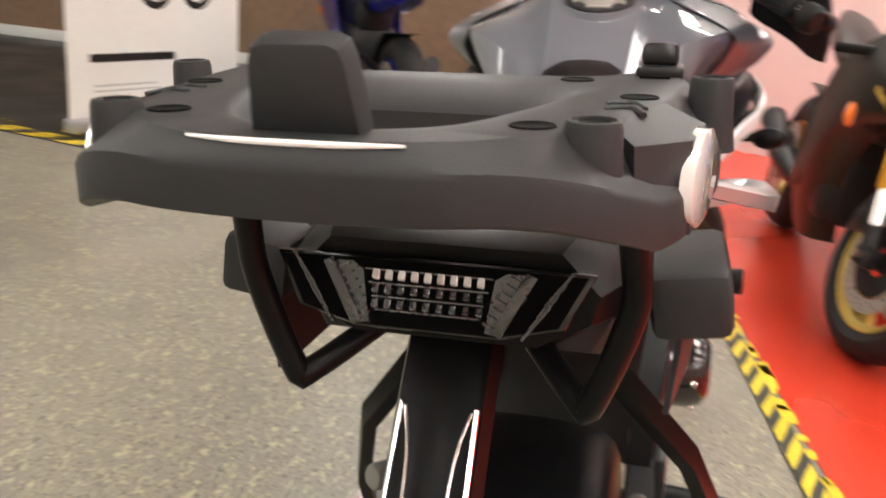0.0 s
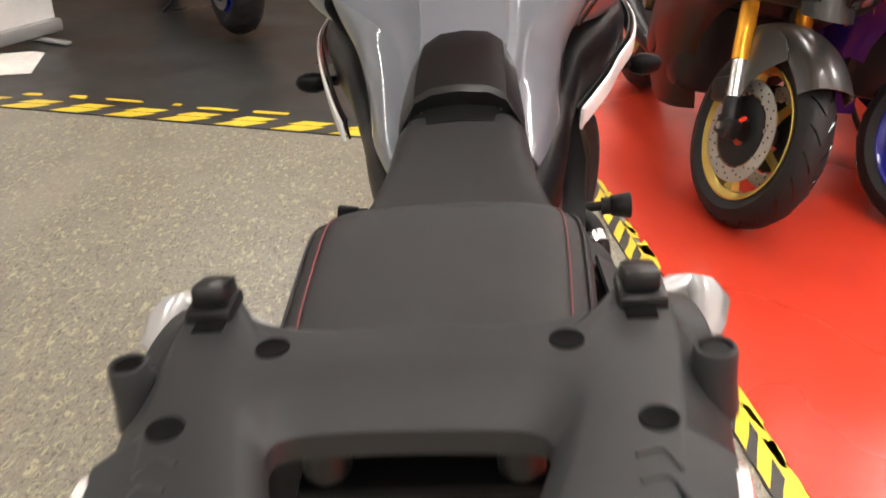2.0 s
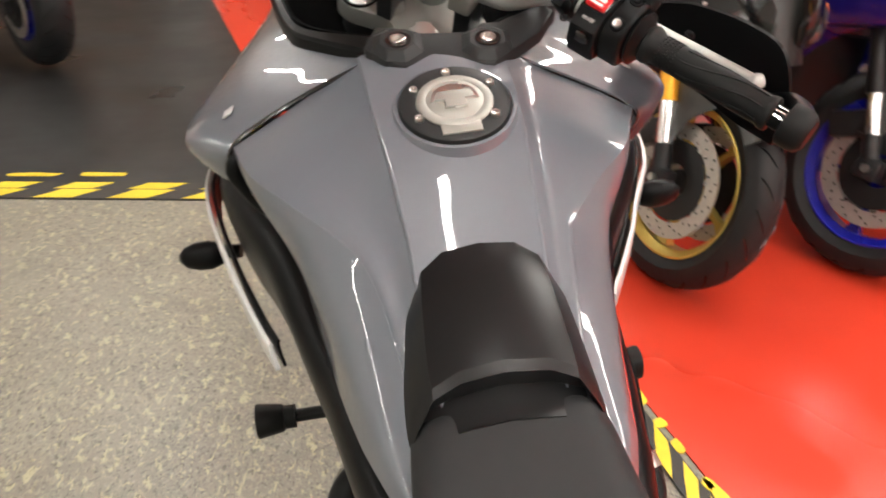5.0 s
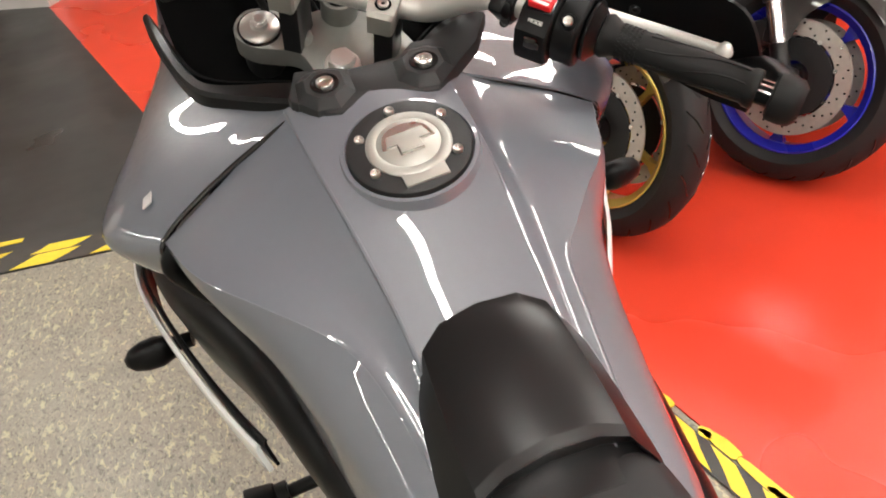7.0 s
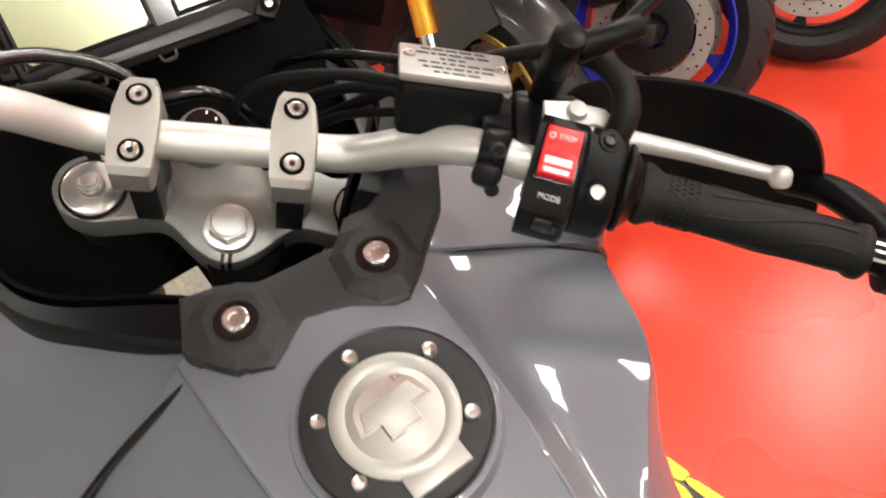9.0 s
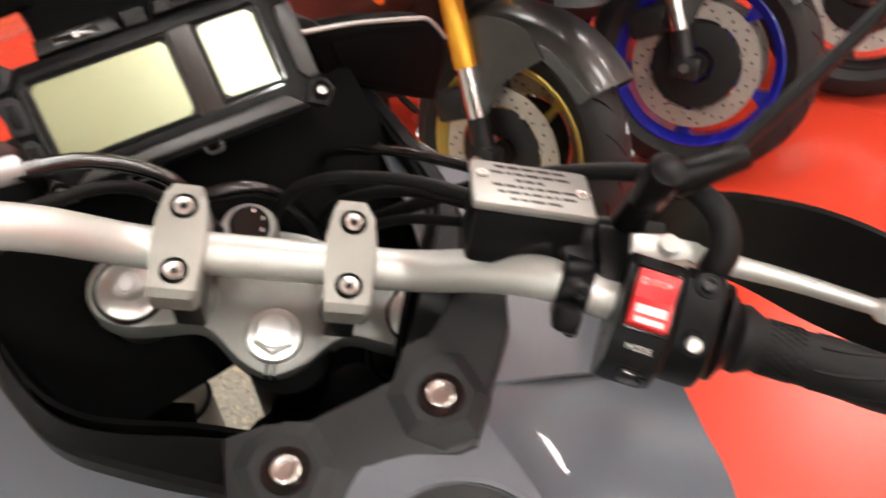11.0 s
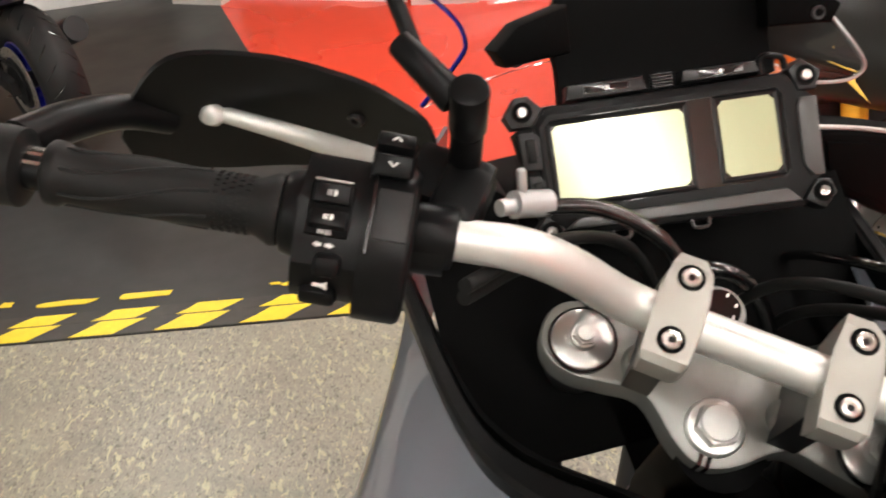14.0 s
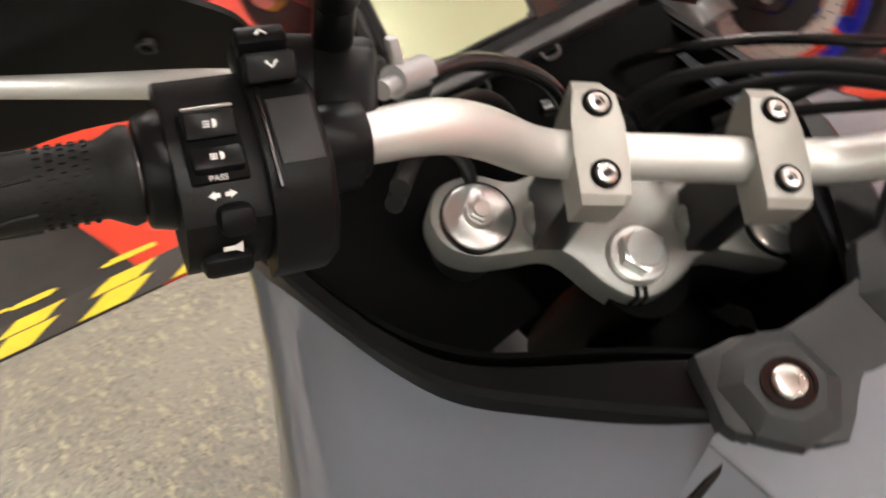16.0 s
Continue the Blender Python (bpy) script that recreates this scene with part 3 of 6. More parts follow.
        part("mirror", mir, GLOSSBLACK, t)
        g = flat([tube([(s * 0.09, 1.20, 0.86), (s * 0.20, 1.14, 0.85), (s * 0.31, 1.05, 0.83)], 0.016)])
        part("grip", g, RUBBER, t)
    nose = [[(x, 1.625 - 7.0 * x * x - (z - 0.70) * 0.60, z) for x in (-0.075, -0.04, 0, 0.04, 0.075)] for z in (0.69, 0.74, 0.79, 0.84)]
    part("nose_panel", shell(grid_smooth(nose, 3, 3), 0.004), body, t)
    scr = [[(x, 1.50 - 3.2 * x * x - (z - 0.90) * 1.3, z) for x in (-0.13, -0.07, 0, 0.07, 0.13)] for z in (0.88, 0.97, 1.06, 1.12)]
    part("windscreen", shell(grid_smooth(scr, 2, 2), 0.003), SMOKE, t, "smoked clear windscreen")
    sec = lambda y, w, z0, z1: [(w * x, y, z0 + (z1 - z0) * k) for x, k in ((-0.7, 0), (-1, 0.35), (-0.9, 0.75), (-0.45, 1), (0.45, 1), (0.9, 0.75), (1, 0.35), (0.7, 0))]
    part("fuel_tank", loft([sec(y, w, a, b) for y, w, a, b in ((1.20, 0.10, 0.80, 0.96), (1.08, 0.15, 0.76, 1.0), (0.92, 0.165, 0.74, 0.99), (0.76, 0.13, 0.74, 0.92), (0.64, 0.09, 0.74, 0.84))]), body, t)
    part("rider_seat", loft([sec(y, w, a, b) for y, w, a, b in ((0.66, 0.09, 0.76, 0.83), (0.48, 0.13, 0.76, 0.815), (0.30, 0.12, 0.79, 0.84))]), SEAT, t)
    part("tail", loft([sec(y, w, a, b) for y, w, a, b in ((0.36, 0.12, 0.72, 0.82), (0.15, 0.12, 0.76, 0.90), (-0.10, 0.09, 0.82, 0.95), (-0.28, 0.04, 0.90, 0.97))]), body, t)
    part("tail_light", box(0.07, 0.03, 0.03, Matrix.Translation((0, -0.285, 0.925)), 0.006), mat("red_lens", (0.5, 0.01, 0.01), 0.15, coat=0.8), t)
    part("crankcase", box(0.34, 0.42, 0.34, Matrix.Translation((0, 0.82, 0.45)), 0.05), STEEL_D, t)
    part("clutch_cover", cyl((-0.2, 0.74, 0.42), (0.2, 0.74, 0.42), 0.09, bevel=0.01), STEEL_D, t)
    part("airbox", box(0.26, 0.5, 0.2, Matrix.Translation((0, 0.85, 0.68)), 0.04), STEEL_D, t)
    for s in (-1, 1):
        part("swingarm", loft([[(s * 0.135 + dx, y, z + dz) for dx, dz in ((-0.016, -0.03), (0.016, -0.03), (0.016, 0.03), (-0.016, 0.03))] for y, z in ((-0.05, 0.315), (0.25, 0.36), (0.50, 0.40))]), STEEL_D, t)
    ch = []
    for y0, z0, y1, z1 in ((0.0, 0.395, 0.52, 0.46), (0.0, 0.235, 0.52, 0.40)):
        n = 34
        for i in range(n):
            f = (i + 0.5) / n
            ch.append(box(0.010 if i % 2 else 0.016, 0.014, 0.013, Matrix.Translation((-0.105, y0 + (y1 - y0) * f, z0 + (z1 - z0) * f))))
    part("chain", flat(ch), STEEL_D, t, kind="stuff")
    part("sprocket", cyl((-0.108, 0, 0.315), (-0.102, 0, 0.315), 0.085, seg=42), STEEL_D, t)
    part("exhaust", tube([(0.12, 0.60, 0.30), (0.17, 0.30, 0.36), (0.20, 0.0, 0.46)], [0.03, 0.05, 0.055], 16), STEEL_D, t)
    part("side_stand", tube([(-0.10, 0.62, 0.24), (-0.17, 0.66, 0.12), (-0.24, 0.70, 0.03)], 0.011, 10), STEEL_D, t)
    part("hugger", shell(grid_smooth([[(x, 0.335 * math.cos(a), 0.315 + 0.335 * math.sin(a)) for x in (-0.095, -0.05, 0.05, 0.095)] for a in (radians(20), radians(60), radians(100))], 3, 2), 0.003), PLASTIC, t)
    return t


def place_bike(front, heading, lean):
    """The pose that sets a bike's front axle centre over front (x, y), heading in degrees from +x, leaning to its left."""
    r = Matrix.Rotation(radians(heading - 90), 4, "Z")
    k = r @ Matrix.Rotation(radians(-lean), 4, "Y")
    off = k @ Vector((0, 1.42, 0))
    return Matrix.Translation((front[0] - 1.08 * off.x, front[1] - 1.08 * off.y, -0.007)) @ k @ Matrix.Scale(1.08, 4)


sport_bike("matt black sport motorcycle with gold wheels and orange fork tubes", MATTBLACK, GOLDRIM, ORANGE_FORK, CARBON, place_bike((0.860, 2.118), -87, 10), 14, GOLD)
sport_bike("dark blue sport motorcycle with blue wheels", BLUE, BLUERIM, STEEL_D, CARBON, place_bike((1.465, 2.10), -84, 10), 26, None, True)
sport_bike("black sport motorcycle with black wheels", MATTBLACK, STEEL_D, STEEL_D, MATTBLACK, place_bike((2.09, 2.05), -84, 10), 26)
sport_bike("blue sport motorcycle on the black display floor", BLUE, BLUERIM, STEEL_D, BLUE, Matrix.Translation((-1.42, 4.42, 0.006)) @ Matrix.Rotation(radians(35), 4, "Z"), 0)


def display_board(m):
    t = thing("display_board", "white roll-up display banner with small dark print", "display board", m)
    part("panel", box(1.14, 0.006, 1.86, Matrix.Translation((0, 0, 1.03)), 0.002), WHITE, t)
    part("base_rail", box(1.18, 0.09, 0.08, Matrix.Translation((0, 0, 0.064)), 0.02), SILVER, t, "rounded silver base rail")
    for i, (x, w, z, h) in enumerate(((-0.17, 0.54, 0.42, 0.045), (-0.22, 0.40, 0.27, 0.008), (-0.20, 0.44, 0.24, 0.008))):
        part("print_line", box(w, 0.002, h, Matrix.Translation((x, -0.0042, z))), STEEL_D if i == 0 else GREYTXT, t, "line of dark print")
    for x in (-0.02, 0.26):
        ring = lathe([(0.06, -0.001), (0.10, -0.001), (0.10, 0.001), (0.06, 0.001)], 32, Matrix.Translation((x, -0.0045, 0.78)) @ Matrix.Rotation(radians(90), 4, "X"), True)
        part("picture", ring, STEEL_D, t, "dark printed wheel")
    part("picture", prism([(-0.06, 0.84), (0.30, 0.84), (0.36, 0.98), (0.12, 1.04), (-0.08, 0.98)], 0.002, Matrix.Translation((0, -0.0035, 0)) @ Matrix.Rotation(radians(90), 4, "X")), STEEL_D, t, "dark printed picture")
    for s in (-0.42, 0.42):
        part("foot", box(0.05, 0.34, 0.018, Matrix.Translation((s, -0.08, 0.013)), 0.006), SILVER, t)


tagged(part("paper_sheet", prism([(-0.15, -0.21), (0.13, -0.22), (0.16, 0.16), (0.10, 0.21), (-0.14, 0.20)], 0.004, Matrix.Translation((-2.46, 3.74, 0.006)) @ Matrix.Rotation(radians(20), 4, "Z")), PINKPAPER, None, "blank white paper sheets lying on the black floor"), category="paper")
display_board(Matrix.Translation((-2.70, 3.83, 0.004)) @ Matrix.Rotation(radians(67), 4, "Z"))


# ---- the grey touring motorcycle ----
# it leans to its left on the side stand, about a line at tank height
LEAN = Matrix.Translation((0.012, 0, 1.03)) @ Matrix.Rotation(radians(-4.7), 4, "Y") @ Matrix.Translation((0, 0, -1.03))
UNLEAN = LEAN.inverted()
BIKE = thing("motorcycle", "grey touring motorcycle with black seat, top-case rack and silver handlebar", "motorcycle", LEAN)


def wl(*p):
    """A place of the room in the motorcycle's own frame."""
    return tuple(UNLEAN @ Vector(p))


def both(name, make, material, parent=BIKE, label="", smooth=40):
    """A part and its mirror image."""
    a = part(name, make(), material, parent, label, smooth=smooth)
    b = part(name, flipped(make()), material, parent, label, smooth=smooth)
    return a, b


def half_rows(rows, n=4, k=4):
    """Mirrors half sections, given from the middle outwards, into full ones and refines them."""
    full = [[(-x, y, z) for x, y, z in reversed(r)] + [tuple(p) for p in r[1:]] for r in rows]
    return grid_smooth(full, n, k)


# fuel tank: top panel between two ridges, then shoulders to a crease, then flanks
TANK = [
    # y, middle z, ridge x z, crease x z, waist x z, foot x z
    (0.520, 0.868, 0.050, 0.862, 0.072, 0.850, 0.096, 0.845, 0.106, 0.828),
    (0.600, 0.912, 0.058, 0.908, 0.084, 0.893, 0.120, 0.868, 0.132, 0.836),
    (0.680, 0.955, 0.063, 0.952, 0.098, 0.938, 0.142, 0.895, 0.152, 0.842),
    (0.740, 0.995, 0.066, 0.992, 0.120, 0.968, 0.160, 0.915, 0.162, 0.848),
    (0.800, 1.039, 0.072, 1.034, 0.168, 0.995, 0.180, 0.945, 0.172, 0.870),
    (0.860, 1.071, 0.078, 1.064, 0.207, 1.008, 0.206, 0.966, 0.182, 0.905),
    (0.910, 1.087, 0.080, 1.078, 0.227, 1.012, 0.220, 0.974, 0.188, 0.922),
    (0.968, 1.102, 0.082, 1.092, 0.240, 1.013, 0.232, 0.976, 0.198, 0.925),
]


SWEEP = -0.26


def tank_row(y, zm, xr, zr, xc, zc, xw, zw, xf, zf, lo, hi, lift=0.0):
    sw = lambda x: SWEEP * x * (1 if y > 0.88 else max(0, (y - 0.7) / 0.18))  # seam sweeps back towards the outside
    pts = [(0, y, zm), (xr * 0.5, y, zm * 0.5 + zr * 0.5 + 0.001), (xr, y, zr), (xr * 0.6 + xc * 0.4, y + sw(xc * 0.4) * 0.6, zr * 0.62 + zc * 0.38 - 0.006), (xr * 0.15 + xc * 0.85, y + sw(xc) * 0.8, zr * 0.12 + zc * 0.88 + 0.001), (xc, y + sw(xc), zc), (xc * 0.55 + xw * 0.45 + 0.004, y + sw(xc), zc * 0.6 + zw * 0.4), (xw, y + sw(xw), zw), (xw * 0.4 + xf * 0.6, y + sw(xw), zw * 0.5 + zf * 0.5), (xf, y + sw(xf), zf)]
    return [(a, b, c + lift) for a, b, c in pts[lo:hi]]


def side_sheet(lo, hi, t, lift=0.0, n=4, k=3):
    g = [tank_row(*r, lo, hi, lift) for r in TANK]
    cols = [crom([r[i] for r in g], n) for i in range(len(g[0]))]
    g = [[c[j] for c in cols] for j in range(len(cols[0]))]
    return shell([crom(r, k) for r in g], t)


g = [tank_row(*r, 0, 3) for r in TANK]
g = half_rows(g, 4, 3)
part("tank_centre_panel", shell(g, 0.004), PAINT, BIKE, "glossy grey centre panel of the fuel tank", smooth=50)
for s in (1, -1):
    SWEEP = -0.26 if s > 0 else -0.12
    for nm, lo, hi, lift, lab in (("tank_side", 2, 6, -0.0015, "glossy grey tank shoulder"), ("tank_flank", 5, 10, -0.001, "glossy grey tank flank")):
        bm = side_sheet(lo, hi, 0.004, lift)
        part(nm, bm if s > 0 else flipped(bm), PAINT, BIKE, lab, smooth=50)
both("tank_groove", lambda: tube([(r[2], r[0], r[3] - 0.003) for r in TANK], 0.0030, 8), PAINT)
# dark filling under the panels
part("tank_core", loft([[(s * x, y, z) for s, x, z in ((-1, xf - 0.02, zf), (-1, xw - 0.02, zw - 0.01), (-1, xr, zr - 0.03), (1, xr, zr - 0.03), (1, xw - 0.02, zw - 0.01), (1, xf - 0.02, zf))] for y, zm, xr, zr, xc, zc, xw, zw, xf, zf in TANK]), PLASTIC, BIKE)

# front side panels of the tank
WING = [
    [(0.066, 0.958, 1.091), (0.160, 0.938, 1.052), (0.241, 0.914, 1.011), (0.236, 0.913, 0.975), (0.200, 0.915, 0.925)],
    [(0.078, 1.008, 1.084), (0.198, 0.988, 1.046), (0.279, 0.972, 1.004), (0.275, 0.970, 0.966), (0.236, 0.972, 0.925)],
    [(0.122, 1.066, 1.078), (0.228, 1.040, 1.044), (0.306, 1.035, 0.998), (0.298, 1.038, 0.962), (0.258, 1.045, 0.925)],
    [(0.152, 1.134, 1.076), (0.240, 1.130, 1.045), (0.298, 1.125, 0.994), (0.290, 1.128, 0.960), (0.254, 1.135, 0.928)],
    [(0.176, 1.218, 1.084), (0.230, 1.235, 1.045), (0.255, 1.240, 0.985), (0.245, 1.240, 0.950), (0.225, 1.240, 0.915)],
    [(0.190, 1.330, 1.100), (0.205, 1.345, 1.050), (0.210, 1.350, 0.985), (0.200, 1.350, 0.950), (0.185, 1.350, 0.920)],
]
for s in (1, -1):
    rows = WING if s > 0 else [[(x, y + (0, 0.024, 0.033, 0.032, 0.027)[i] * (1.0, 0.55, 0.2, 0, 0, 0)[j], z) for i, (x, y, z) in enumerate(r)] for j, r in enumerate(WING)]
    bm = shell([crom(r, 4) for r in grid_smooth(rows, 4, 1)], 0.004)
    part("tank_front_panel", bm if s > 0 else flipped(bm), PAINT, BIKE, "glossy grey front side panel with faint print", smooth=40)
    bm = tube([(x, y + (0.003 if s > 0 else -0.002), z - (0.0034 if s > 0 else 0.0008)) for x, y, z in rows[0]], 0.0031, 8)
    part("seam", bm if s > 0 else flipped(bm), GLOSSBLACK, BIKE)
    if s < 0:
        part("seam_backing", flipped(tube([(x - 0.002, y - 0.003, z - 0.018) for x, y, z in rows[0]], 0.0110, 10)), PLASTIC, BIKE)
for s in (-1, 1):
    for i in range(2):
        part("faint_print", box(0.05 - 0.02 * i, 0.0014, 0.012, face_to((s * 0.245, 1.02 + 0.022 * i, 1.0305 - 0.003 * i), (s * 0.5, 0, 1.0), (-s, -0.1, 0)) @ Matrix.Rotation(radians(90), 4, "X")), GREYTXT, BIKE)

# fuel cap
CAPM = face_to((-0.006, 0.851, 1.0625), (0, -0.34, 0.940), (0, 1, 0))
part("fuel_cap_ring", lathe([(0.036, 0.003), (0.0365, 0.0075), (0.0570, 0.0075), (0.0592, 0.0058), (0.0600, 0.0)], 56, CAPM, False), PLASTIC_G, BIKE, "dark grey fuel cap ring")
part("cap_rim", lathe([(0.0605, -0.010), (0.0620, 0.0030), (0.0655, 0.0022), (0.0700, -0.010)], 56, CAPM, True), PAINT, BIKE)
cap = part("fuel_cap", flat([lathe([(0.0, 0.0105), (0.0300, 0.0105), (0.0306, 0.0100), (0.0312, 0.0105), (0.0385, 0.0105), (0.0408, 0.0088), (0.0414, 0.004)], 48, CAPM), prism([(-0.021, -0.034), (0.021, -0.034), (0.021, -0.050), (-0.021, -0.050)], 0.0096, CAPM, 0.001)]), CAPSILVER, BIKE, "brushed silver fuel cap")
part("lock_recess", prism([(0.024 * math.cos(a), 0.006 + 0.018 * math.sin(a)) for a in (radians(i * 15) for i in range(13))] + [(-0.026, -0.002), (-0.012, -0.002), (-0.012, -0.014), (0.012, -0.014), (0.012, -0.002), (0.026, -0.002)][::1], 0.0012, CAPM @ Matrix.Translation((0, 0, 0.0100))), ZINC, cap)
part("lock_flap", prism([(-0.022, -0.001), (-0.011, -0.001), (-0.011, -0.0125), (0.011, -0.0125), (0.011, -0.001), (0.022, -0.001), (0.018, 0.012), (-0.018, 0.012)], 0.0030, CAPM @ Matrix.Translation((0, 0, 0.0100)), 0.0006), CAPSILVER, cap)
for a in (92, 27, -36, 208, 150):
    bolt("cap_bolt", 0.0050, 0.004, CAPM @ Matrix.Translation((0.047 * math.cos(radians(a)), 0.047 * math.sin(radians(a)), 0.0075)), BIKE, ZINC)

# knee pad cover behind the tank
PADG = [
    [(0.0, y, z), (a * 0.62, y - 0.003, z - 0.003), (a, y - 0.014 * k, z - 0.015), (b, y - 0.030 * k, z - 0.045), (c, y - 0.046 * k, z - 0.088)]
    for y, z, a, b, c, k in ((0.720, 0.962, 0.055, 0.072, 0.086, 1.0), (0.708, 0.977, 0.058, 0.076, 0.092, 1.0), (0.665, 0.967, 0.062, 0.080, 0.096, 0.9), (0.596, 0.942, 0.065, 0.083, 0.098, 0.5), (0.571, 0.926, 0.065, 0.083, 0.097, 0.4), (0.582, 0.903, 0.074, 0.088, 0.096, 0.3), (0.548, 0.892, 0.074, 0.088, 0.095, 0.3))]
part("tank_pad", shell([crom(r, 1) for r in half_rows(PADG, 2, 1)], 0.006), PADBLACK, BIKE, "black plastic cover at the rear of the tank", smooth=20)

# seats
def seat_ring(y, w, ztop, drop, crown, low):
    pts = [(0, ztop + crown), (0.45 * w, ztop + crown * 0.85), (0.78 * w, ztop + crown * 0.3), (0.95 * w, ztop - 0.012), (w, ztop - drop * 0.5), (0.97 * w, ztop - drop), (0.85 * w, low)]
    full = [(-x, z) for x, z in reversed(pts)] + pts[1:]
    return [(x, y + (0.0 if abs(x) < 0.7 * w else 0.0), z) for x, z in full]


def seat_mesh(rows, n=4):
    rings = [seat_ring(*r) for r in rows]
    cols = [crom([r[i] for r in rings], n) for i in range(len(rings[0]))]
    g2 = [crom([c[j] for c in cols], 3) for j in range(len(cols[0]))]
    return loft(g2, closed=True)


rider = part("rider_seat", seat_mesh([(0.572, 0.084, 0.884, 0.03, 0.006, 0.80), (0.556, 0.090, 0.886, 0.04, 0.006, 0.79), (0.470, 0.100, 0.866, 0.05, 0.003, 0.77), (0.390, 0.116, 0.852, 0.06, 0.001, 0.76), (0.330, 0.138, 0.846, 0.05, 0.000, 0.755), (0.280, 0.166, 0.848, 0.05, 0.000, 0.755), (0.225, 0.174, 0.853, 0.05, 0.002, 0.76), (0.160, 0.158, 0.862, 0.06, 0.004, 0.77)]), SEAT, BIKE, "black vinyl rider seat, low and wide", smooth=60)
pill = part("passenger_seat", seat_mesh([(0.226, 0.070, 0.878, 0.02, 0.006, 0.84), (0.210, 0.106, 0.903, 0.03, 0.009, 0.83), (0.188, 0.126, 0.921, 0.04, 0.010, 0.82), (0.150, 0.136, 0.931, 0.045, 0.009, 0.82), (0.050, 0.133, 0.936, 0.05, 0.008, 0.83), (-0.080, 0.123, 0.945, 0.05, 0.007, 0.85), (-0.180, 0.112, 0.950, 0.05, 0.006, 0.87), (-0.205, 0.102, 0.942, 0.04, 0.004, 0.88)]), SEAT, BIKE, "raised black vinyl passenger seat with red stitching", smooth=60)
for s in (-1, 1):
    part("stitching", tube([(s * 0.100, 0.186, 0.9235), (s * 0.113, 0.150, 0.9325), (s * 0.111, 0.05, 0.9380), (s * 0.102, -0.08, 0.9465), (s * 0.093, -0.18, 0.9510)], 0.0008, 6), REDTRIM, pill, "red stitching")
    part("piping", tube([(s * 0.118, 0.185, 0.9150), (s * 0.1295, 0.148, 0.9225), (s * 0.1265, 0.05, 0.9275), (s * 0.117, -0.08, 0.9365), (s * 0.1065, -0.18, 0.9415)], 0.0016, 6), SEAT, pill)
    part("stitching", tube([(s * 0.150, 0.262, 0.8385), (s * 0.156, 0.225, 0.845), (s * 0.150, 0.190, 0.852), (s * 0.138, 0.178, 0.857)], 0.0008, 6), REDTRIM, rider, "red stitching")

# black frame covers under the tank, with silver-edged outer fins
COVER = [[(xf - 0.006, y, zf), (xf + 0.5 * w, y - 0.004, zf - 0.008), (xf + w, y - 0.008, zf - 0.040), (xf + w - 0.012, y - 0.012, zf - 0.12)] for y, xf, zf, w in ((1.150, 0.252, 0.940, 0.036), (1.080, 0.244, 0.936, 0.042), (1.000, 0.220, 0.930, 0.044), (0.920, 0.190, 0.922, 0.044), (0.860, 0.176, 0.904, 0.038), (0.800, 0.166, 0.868, 0.030), (0.750, 0.158, 0.850, 0.024), (0.700, 0.149, 0.838, 0.020), (0.600, 0.126, 0.830, 0.020), (0.500, 0.098, 0.822, 0.024), (0.420, 0.085, 0.810, 0.030))]
both("frame_cover", lambda: shell(grid_smooth(COVER, 4, 3), 0.005), PLASTIC, BIKE, "black plastic frame cover")
FIN = [[(x - 0.004, y + 0.004, z + 0.006), (x, y, z), (x - 0.004, y - 0.004, z - 0.030)] for x, y, z in ((0.300, 1.190, 0.905), (0.314, 1.120, 0.880), (0.304, 1.050, 0.855), (0.280, 0.965, 0.825), (0.252, 0.885, 0.800), (0.236, 0.845, 0.790))]
both("side_fin", lambda: shell(grid_smooth(FIN, 4, 3), 0.006), FINPALE, BIKE, "silver-edged side air scoop")
both("scoop_mesh", lambda: shell(grid_smooth([[(x - 0.010, y, z + 0.004) for x, y, z in r] for r in FIN], 3, 2), 0.004), PLASTIC)
both("front_indicator", lambda: flat([tube([(0.275, 1.066, 0.805), (0.300, 1.070, 0.805)], 0.010, 12, 2), loft([[(x, 1.070 + r * 0.62 * math.cos(a), 0.803 + r * math.sin(a) * 0.8) for a in (2 * math.pi * i / 20 for i in range(20))] for x, r in ((0.296, 0.012), (0.302, 0.020), (0.318, 0.027), (0.336, 0.026), (0.352, 0.019), (0.360, 0.008))])]), PLASTIC, BIKE, "oval indicator with smoked lens", 60)
both("crash_bobbin", lambda: flat([cyl((0.150, 1.045, 0.515), (0.255, 1.045, 0.515), 0.010), cyl((0.245, 1.045, 0.515), (0.262, 1.045, 0.515), 0.018), cyl((0.262, 1.045, 0.515), (0.305, 1.045, 0.515), 0.021, 0.0275, 28, 0.004)]), RUBBER, BIKE, "black rubber crash bobbin on a steel spacer")

# the seat line sits a little to the left of the rack and the bars
def settle(y):
    knots = ((-0.20, 0.0), (-0.05, -0.013), (0.30, -0.018), (0.60, -0.018), (0.72, -0.013), (0.86, -0.013), (1.0, -0.013), (1.20, -0.012), (1.35, 0.0))
    if y <= knots[0][0] or y >= knots[-1][0]:
        return 0.0
    for (a, u), (b, v) in zip(knots, knots[1:]):
        if a <= y <= b:
            return u + (v - u) * (y - a) / (b - a)


def narrow(y):
    """The right flank is drawn in more at the knee than the left one."""
    knots = ((0.56, 0.0), (0.68, 0.010), (0.78, 0.026), (0.86, 0.026), (0.95, 0.006), (1.0, 0.0))
    for (a, u), (b, v) in zip(knots, knots[1:]):
        if a <= y <= b:
            return u + (v - u) * (y - a) / (b - a)
    return 0.0


